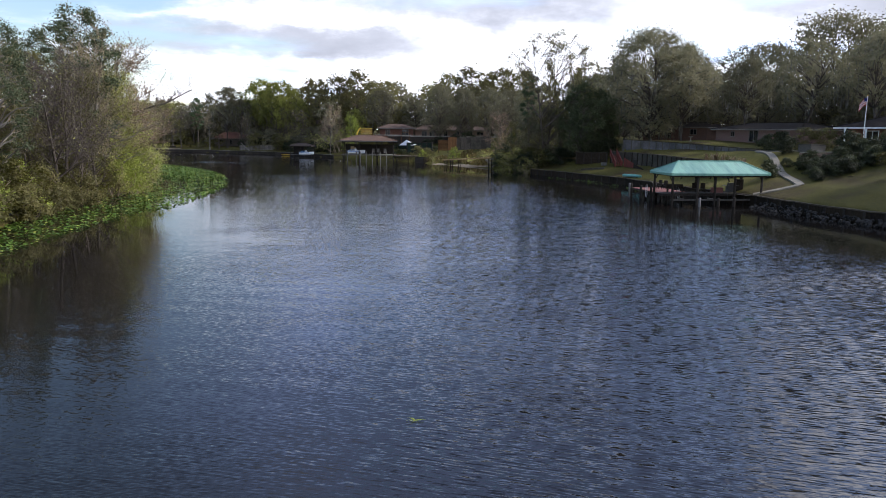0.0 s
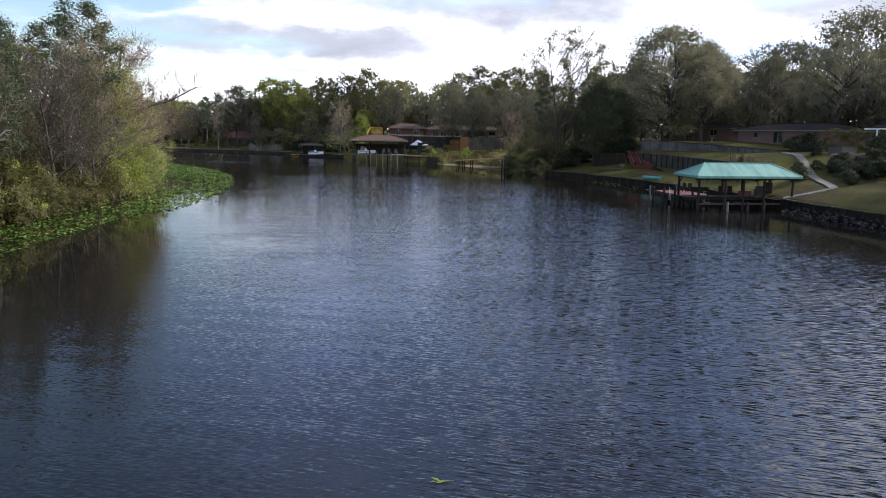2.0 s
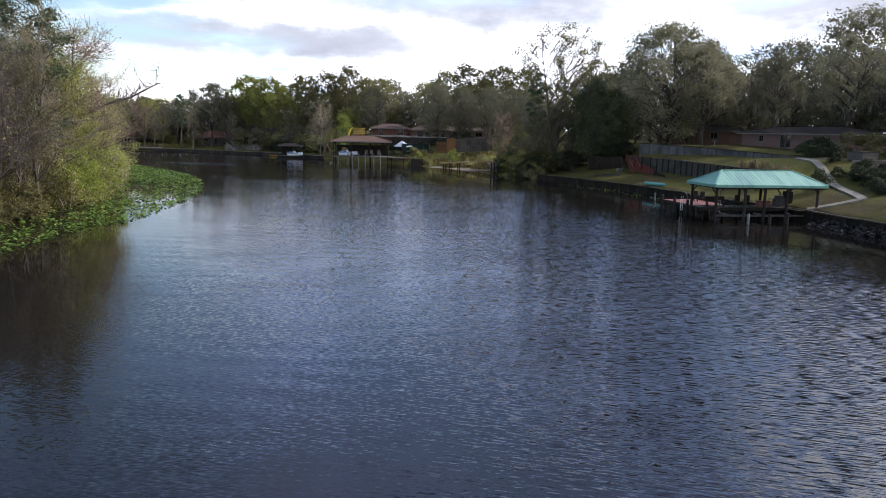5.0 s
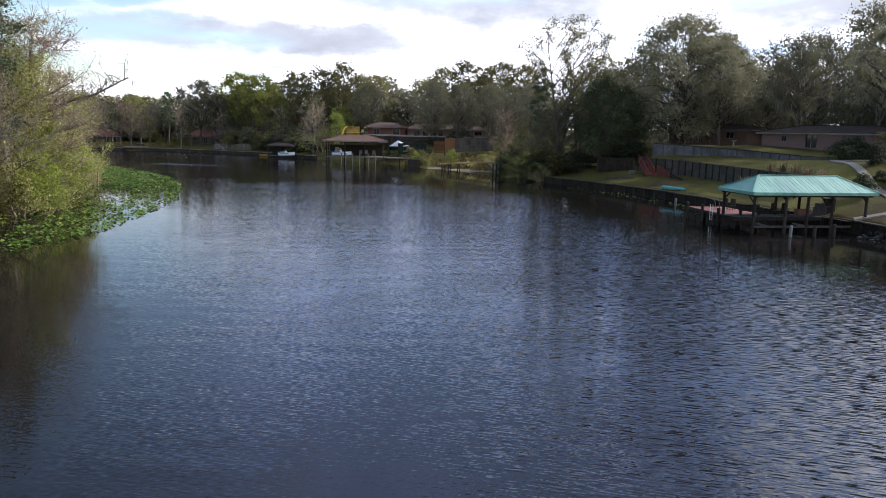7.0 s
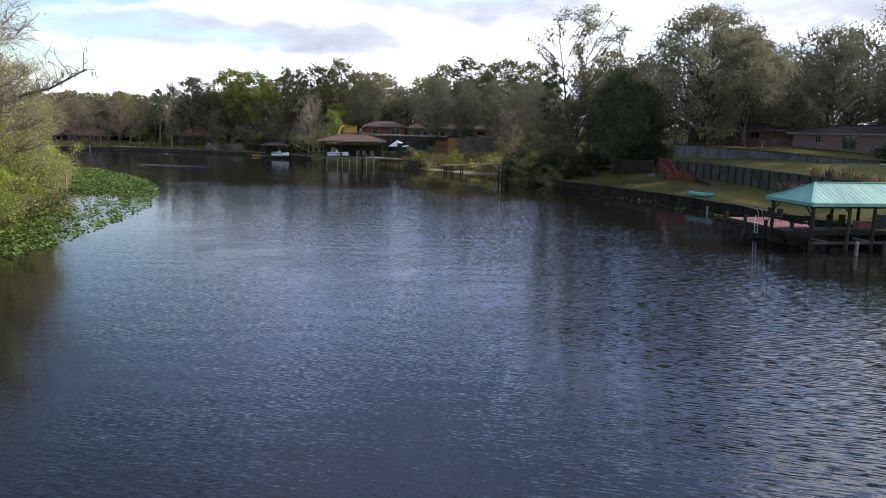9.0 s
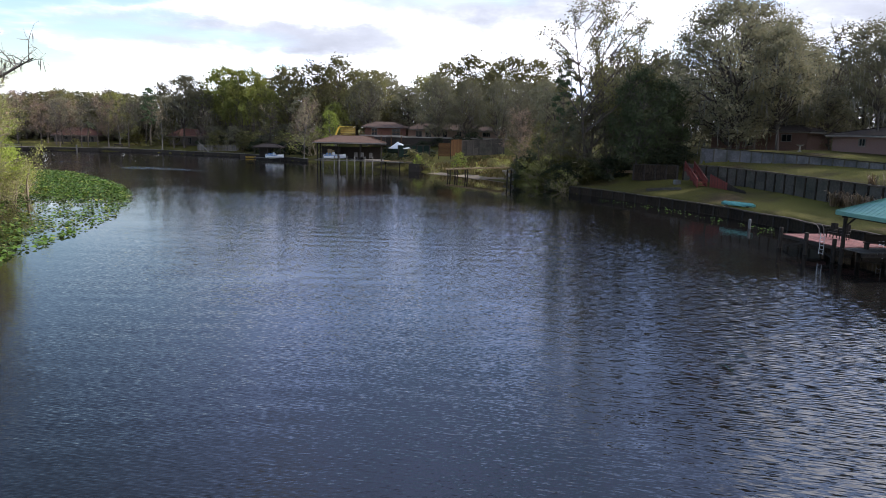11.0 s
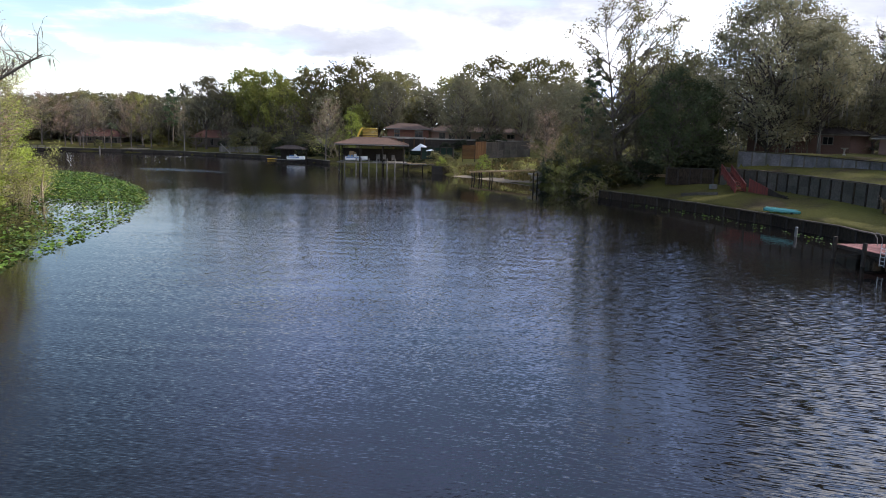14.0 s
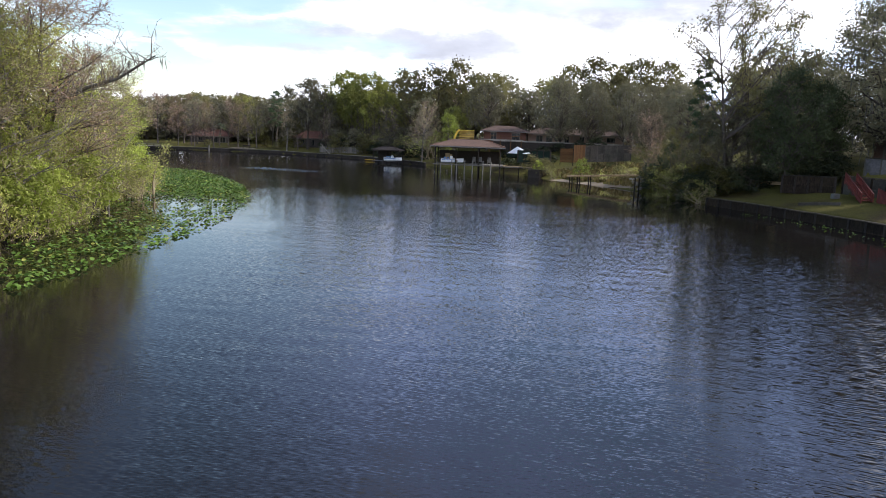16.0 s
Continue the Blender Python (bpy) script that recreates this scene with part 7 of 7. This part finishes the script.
for nm, c, s in (("seat", (0, 0, 0.5), (2.4, 0.5, 0.08)), ("leg", (-1, 0, 0.22), (0.1, 0.5, 0.5)), ("leg", (1, 0, 0.22), (0.1, 0.5, 0.5)), ("backrest", (0, 0.25, 0.85), (2.4, 0.06, 0.4))):
    bm = B()
    box(bm, c, s)
    part(nm, bm, PILE_WOOD, tbl)

# ---------------------------------------------------------------- planting round the houses and the water
def plants(items, group):
    for kind, x, y, h, w in items:
        plant(kind, x, y, h, w, group=group)


plants([("dark_shrub", 44.4, 87.6, 2.4, 1.1), ("dark_shrub", 47.8, 82.6, 1.3, 1.4), ("dark_shrub", 48.6, 85.2, 1.3, 1.4), ("dark_shrub", 49.6, 88.0, 1.4, 1.4), ("dark_shrub", 46.9, 80.2, 1.1, 1.4),
        ("dark_shrub", 49.2, 80.6, 1.3, 1.4), ("dark_shrub", 51.2, 83.4, 1.4, 1.5), ("dark_shrub", 53.2, 82.2, 1.4, 1.5), ("dark_shrub", 51.8, 86.4, 1.4, 1.4), ("dark_shrub", 50.6, 95.0, 2.2, 1.0),
        ("dark_shrub", 52.8, 104.4, 2.6, 1.3), ("dark_shrub", 55.4, 106.0, 2.8, 1.3), ("shrub", 57.8, 91.4, 2.0, 1.0), ("shrub", 62.0, 89.6, 2.0, 1.1)], "garden shrubs")
plants([("shrub", 58.6, 105.4, 3.4, 1.3), ("shrub", 61.2, 104.0, 3.4, 1.3), ("dull_shrub", 54.0, 79.6, 1.6, 1.3), ("dark_shrub", 55.6, 80.0, 1.4, 1.4), ("dark_shrub", 57.4, 82.5, 1.6, 1.4),
        ("dark_shrub", 59.5, 81.0, 1.8, 1.4), ("dark_shrub", 64.0, 96.0, 1.4, 1.2), ("dark_shrub", 66.4, 92.0, 1.4, 1.2), ("dark_shrub", 57.6, 110.6, 2.4, 1.3), ("dark_shrub", 48.2, 90.4, 1.2, 1.3), ("dark_shrub", 55.2, 84.6, 1.5, 1.5)], "garden shrubs")
plants([("yellow_shrub", 8.6, 175.0, 4.2, 0.9), ("shrub", 2.0, 183.0, 3.6, 1.2), ("shrub", -0.6, 186.6, 4.2, 1.2), ("yellow_shrub", 0.8, 184.8, 3.2, 1.0), ("twiggy_shrub", 4.0, 178.6, 2.6, 1.2),
        ("twiggy_shrub", 12.6, 171.0, 2.0, 1.3), ("shrub", 15.0, 174.0, 2.0, 1.3), ("spring_tree", -20.6, 213.0, 12, 0.8), ("dark_shrub", -6.0, 206.6, 2.2, 1.6), ("dark_shrub", -2.0, 206.2, 2.2, 1.6),
        ("dark_shrub", 2.0, 206.0, 2.2, 1.6), ("dark_shrub", 6.0, 205.6, 2.2, 1.6), ("dark_shrub", 10.0, 205.2, 2.2, 1.6), ("dark_shrub", 14.0, 204.6, 2.2, 1.6)], "shrubs on the far slope")
plants([("dark_shrub", -1.5, 196.0, 2.4, 1.7), ("dark_shrub", 2.5, 196.6, 2.4, 1.7), ("dark_shrub", -5.5, 198.0, 2.4, 1.7), ("shrub", 19.8, 156.0, 2.6, 1.2), ("dark_shrub", 21.6, 149.0, 3.2, 1.4),
        ("dark_shrub", 23.4, 145.4, 3.4, 1.4), ("dark_shrub", 25.4, 141.8, 3.6, 1.4), ("dark_shrub", 28.6, 141.0, 3.4, 1.4), ("dark_shrub", 34.4, 137.4, 3.4, 1.5), ("twiggy_shrub", 22.6, 141.2, 3.4, 1.2),
        ("dense_tree", 26.4, 145.0, 12, 1.0), ("dark_shrub", 37.6, 138.0, 3.0, 1.5), ("twiggy_shrub", 20.4, 154.0, 3.4, 1.2)], "shrubs on the bank")


scatter(["dark_shrub"], 30, [(46.9, 81), (47.6, 85), (49.4, 90.5), (54, 88.6), (60, 86), (61, 79), (53, 80.2)], 1.2, 2.0, 71, "hedge above the lawn", 1.15, 1.25)
plants([("dark_shrub", 57.0, 91.0, 2.8, 1.3), ("dark_shrub", 61.5, 90.0, 3.0, 1.4), ("dark_shrub", 63.5, 92.5, 2.6, 1.4)], "garden shrubs")


def dry_clump(x, y, h, n, seed):
    """A clump of withered arching blades."""
    g = np.random.RandomState(seed)
    top = thing("dry_grass_clump", "withered tan clump of arching grass by the retaining wall", "grass", (x, y, ground(x, y)), 0, "dry grass clumps")
    V, F = [], []
    for i in range(n):
        a, r, hh = g.uniform(0, 6.28), g.uniform(0, 0.5), h * g.uniform(0.5, 1.1)
        o = np.array([math.cos(a) * r, math.sin(a) * r, 0])
        d = np.array([math.cos(a), math.sin(a), 0])
        w = np.array([-d[1], d[0], 0]) * 0.04
        reach = hh * g.uniform(0.2, 0.7)
        pts = [o, o + d * reach * 0.4 + [0, 0, hh * 0.75], o + d * reach + [0, 0, hh * g.uniform(0.5, 1.0)]]
        b = len(V)
        V += [pts[0] - w, pts[0] + w, pts[1] - w, pts[1] + w, pts[2] - w * 0.2, pts[2] + w * 0.2]
        F += [(b, b + 1, b + 3, b + 2), (b + 2, b + 3, b + 5, b + 4)]
    ob = new("tuft", np_mesh("tuft", V, F, DRY_LEAF))
    ob.parent = top
    tagged(ob, kind="stuff")


for i, (x, y) in enumerate(((40.5, 104.4), (40.75, 103.2), (40.6, 101.9), (40.8, 100.7), (40.7, 99.4), (41.0, 98.2))):
    dry_clump(x, y, 1.75 + 0.2 * math.sin(i * 2.3), 75, 40 + i)

for i, (x, y) in enumerate(((42.3, 101.6), (42.6, 99.6), (43.0, 97.6), (43.4, 95.6), (44.0, 93.6))):
    dry_clump(x, y, 1.25 + 0.25 * math.sin(i * 1.7), 34, 60 + i)

# tall withered grass over the far slope
gs = np.random.RandomState(88)
tx, ty = gs.uniform(-1, 21, 5200), gs.uniform(157, 187, 5200)
tz = land(tx, ty)
ok = (tz > 0.25) & (soft_noise(tx, ty, 4.0, 12) > -0.25) & (distance(tx, ty, FAR_BANK) < 15)
tx, ty, tz = tx[ok], ty[ok], tz[ok]
n_t = len(tx)
ta, th = gs.uniform(0, 6.28, n_t), gs.uniform(0.35, 1.0, n_t) * (0.7 + 0.5 * smooth(-distance(tx, ty, FAR_BANK), -6, 0))
root = np.stack([tx, ty, tz - 0.05], 1)
wide_ = np.stack([np.cos(ta), np.sin(ta), np.zeros(n_t)], 1) * gs.uniform(0.10, 0.24, (n_t, 1))
tip = root + np.stack([gs.normal(0, 0.15, n_t), gs.normal(0, 0.15, n_t), th], 1)
tall = thing("dry_grass", "golden-brown withered grass covering the far slope", "grass")
ob = new("blades", np_mesh("blades", np.stack([root - wide_, root + wide_, tip + wide_ * 0.9, tip - wide_ * 0.5], 1).reshape(-1, 3), np.arange(n_t * 4).reshape(-1, 4), GOLD_LEAF))
ob.parent = tall
tagged(ob, kind="stuff")

# leaning bare limb over the lilies
lean = thing("leaning_tree", "bare lichen-grey tree leaning out over the lily bed", "tree", group="trees on the wooded bank")
g = np.random.RandomState(77)
trunk_pts = np.array([(-41.2, 96.2, 0.1), (-40.7, 95.9, 5.2), (-39.4, 95.2, 9.4), (-36.2, 94.5, 10.7), (-33.4, 94.0, 11.4), (-31.4, 93.4, 12.3), (-29.6, 92.8, 13.1)])
stem_lines = [(trunk_pts, np.array([0.3, 0.25, 0.2, 0.15, 0.115, 0.085, 0.045]))]
twig_lines = []
for i in range(26):
    k = g.uniform(2.0, 5.9)
    j = int(k)
    p = trunk_pts[j] * (1 - k + j) + trunk_pts[j + 1] * (k - j)
    d = np.array([g.normal(0.15, 0.45), g.normal(0, 0.5), g.uniform(0.3, 1.1)])
    b = grow(g, p, d / np.linalg.norm(d), g.uniform(1.2, 3.0), 0.05, 0.014, 5, 0.2, 0.08)
    stem_lines.append(b)
    for t in range(6):
        q = b[0][g.randint(1, 6)]
        d2 = np.array([g.normal(0, 0.7), g.normal(0, 0.7), g.uniform(-0.2, 1)])
        twig_lines.append(grow(g, q, d2 / np.linalg.norm(d2), g.uniform(0.4, 1.1), 0.016, 0.008, 3, 0.25, 0.05))
ob = new("trunk", np_mesh("trunk", *tubes(stem_lines, 6), PALE_BARK))
ob.parent = lean
ob = new("twigwork", np_mesh("twigwork", *tubes(twig_lines, 3), TWIG))
ob.parent = lean
tagged(ob, kind="stuff")
Vm, Fm = strips(g, spots(g, stem_lines[1:], 40), 0.9, 0.12)
ob = new("moss", np_mesh("moss", Vm, Fm, MOSS))
ob.parent = lean
tagged(ob, kind="stuff")

# ---------------------------------------------------------------- lily bed
EDGE_OUT = [(-25.8, 30), (-26.4, 42), (-27.0, 50), (-27.4, 60), (-26.4, 68), (-25.8, 76), (-26.4, 86), (-27.0, 95), (-28.2, 104), (-31.0, 114), (-34.4, 123), (-39.4, 133), (-45.5, 142.5), (-56, 156), (-66, 161)]
BED = EDGE_OUT + [(-76, 158), (-70, 144), (-56, 133), (-48.5, 123.5), (-45, 113), (-41, 100), (-38.5, 91), (-37.4, 78), (-35.4, 65), (-33.4, 55), (-32.4, 45), (-32.8, 30)]


def lily_spots(g, count):
    """Where pads float: thick on the far tongue, thinner with open gaps by the near edge."""
    out = []
    while len(out) < count:
        n = 4000
        x, y = g.uniform(-76, -24, n), g.uniform(30, 162, n)
        ok = inside(x, y, BED)
        d = distance(x, y, EDGE_OUT)
        clump = soft_noise(x, y, 3.0, 9) + 0.6 * soft_noise(x, y, 1.1, 10)
        far = smooth(y, 112, 124)
        gap = np.exp(-(((x + 36.5) / 3.6) ** 2 + ((y - 106) / 8.5) ** 2))
        dens = (0.36 + 0.44 * clump) * (1 - far) + 1.0 * far - 0.06 * gap - 0.28 * smooth(d, 5, 9) * (1 - far)
        dens *= np.clip(d / 0.3, 0.3, 1)
        keep = ok & (g.uniform(0, 1, n) < dens)
        out += list(zip(x[keep], y[keep]))
    return np.array(out[:count])


def pad_geometry(g, c, size, rise):
    """Broad pointed leaves, cupped and tilted, some standing off the water."""
    n = len(c)
    a = g.uniform(0, 6.28, n)
    tilt = g.uniform(0.05, 0.75, n)
    s = size * g.uniform(0.6, 1.3, n)
    h = rise * g.uniform(0.1, 1.0, n)
    lx = np.array([-0.5, -0.28, 0.12, 0.55, 0.12, -0.28])
    ly = np.array([0.0, 0.42, 0.4, 0.0, -0.4, -0.42])
    lz = np.array([0.0, 0.10, 0.08, -0.05, 0.08, 0.10])
    X = lx[None] * s[:, None] * np.cos(tilt)[:, None]
    Y = ly[None] * s[:, None]
    Z = lz[None] * s[:, None] + (lx[None] + 0.5) * s[:, None] * np.sin(tilt)[:, None]
    px = c[:, 0:1] + X * np.cos(a)[:, None] - Y * np.sin(a)[:, None]
    py = c[:, 1:2] + X * np.sin(a)[:, None] + Y * np.cos(a)[:, None]
    V = np.stack([px, py, Z + h[:, None] + 0.015], -1).reshape(-1, 3)
    b = np.arange(n)[:, None] * 6
    F = np.concatenate([b + np.array([[0, 5, 4, 3]]), b + np.array([[0, 3, 2, 1]])], 0)
    return V, F


g = np.random.RandomState(31)
bed = thing("lily_bed", "dense bed of bright-green lily pads along the wooded bank", "water plants")
sp = lily_spots(g, 21000)
near = (sp[:, 1] > 70) & (sp[:, 1] < 100) & (distance(sp[:, 0], sp[:, 1], EDGE_OUT) < 1.6)
close_ = np.flatnonzero(near)[:300]
rest = np.ones(len(sp), bool)
rest[close_] = False
rise = 0.12 + 0.3 * smooth(sp[rest][:, 1], 105, 125)
V, F = pad_geometry(g, sp[rest], 0.25, rise)
ob = new("floating_foliage", np_mesh("floating_foliage", V, F, LILY))
ob.parent = bed
tagged(ob, kind="stuff")
pad_stock = [np_mesh("lily_pad", *pad_geometry(g, np.zeros((1, 2)), 0.27, 0.08), LILY) for _ in range(8)]
for i, k in enumerate(close_):
    share("lily_pad", pad_stock[i % 8], bed, pose(sp[k, 0], sp[k, 1], 0, 0, 0, (i * 47) % 360))
gw = random.Random(9)
right_pads = thing("lily_patch", "scattered pale-green lily pads along the seawall", "water plants")
for i in range(110):
    p, a = gw.choice(along([(34.2, 97), (33.6, 103.5), (32.1, 110.6), (29.2, 119.5), (25.2, 130)], 0.5))
    off = abs(gw.gauss(0.5, 1.3)) + 0.3
    share("lily_pad", pad_stock[i % 8], right_pads, pose(p.x + math.cos(radians(a + 90)) * off, p.y + math.sin(radians(a + 90)) * off, 0, 0, 0, gw.uniform(0, 360)) @ Matrix.Scale(gw.uniform(0.5, 1.0), 4))

# a broken reed adrift in midstream
gr = np.random.RandomState(5)
reed_v, reed_f = [], []
for i in range(9):
    a, ln = gr.uniform(-0.5, 0.5) + (0.3 if i % 2 else 2.6), gr.uniform(0.25, 0.6)
    d, w = np.array([math.cos(a), math.sin(a), 0.0]), np.array([-math.sin(a), math.cos(a), 0.0]) * 0.022
    o = np.array([gr.normal(0, 0.04), gr.normal(0, 0.04), 0.03])
    m = o + d * ln * 0.5 + np.array([0, 0, 0.07 * gr.uniform(0.3, 1)])
    b = len(reed_v)
    reed_v += [o - w, o + w, m - w, m + w, o + d * ln - w * 0.2, o + d * ln + w * 0.2]
    reed_f += [(b, b + 1, b + 3, b + 2), (b + 2, b + 3, b + 5, b + 4)]
reed = thing("floating_reed", "broken yellow-green reed tuft drifting on the river", "reed", (-0.15, 17.45, 0.0))
reed.scale = (0.6, 0.6, 0.6)
ob = new("blades", np_mesh("blades", reed_v, reed_f, BRIGHT_LEAF))
ob.parent = reed
tagged(ob, kind="stuff")


def palm(x, y, height, seed):
    """A slender palm: ringed trunk, a head of arching fronds."""
    gp = np.random.RandomState(seed)
    tree = thing("palm_tree", "slender palm with a ragged green head on the far bank", "tree", (x, y, ground(x, y)))
    pts = np.array([(0.06 * i * i / 8, 0.0, -0.3 + (height + 0.3) * i / 8) for i in range(9)])
    ob_ = new("trunk", np_mesh("trunk", *tubes([(pts, np.linspace(0.19, 0.13, 9))], 8), BARK))
    ob_.parent = tree
    head = pts[-1]
    for i in range(15):
        a, lift, ln = i * 2.4, gp.uniform(-0.2, 0.9), gp.uniform(1.7, 2.4)
        d = np.array([math.cos(a), math.sin(a), 0.0])
        side_ = np.array([-d[1], d[0], 0.0])
        V_, F_ = [], []
        for k in range(7):
            s_ = k / 6
            c = head + d * ln * s_ + np.array([0, 0, ln * (lift * s_ - 0.95 * s_ * s_)])
            w = 0.42 * math.sin(math.pi * min(1, 0.15 + s_ * 0.85)) + 0.03
            V_ += [c - side_ * w - np.array([0, 0, w * 0.5]), c, c + side_ * w - np.array([0, 0, w * 0.5])]
            if k:
                b_ = k * 3
                F_ += [(b_ - 3, b_ - 2, b_ + 1, b_), (b_ - 2, b_ - 1, b_ + 2, b_ + 1)]
        ob_ = new("frond", np_mesh("frond", V_, F_, CYPRESS_LEAF))
        ob_.parent = tree


palm(-98.4, 258.5, 7.0, 3)
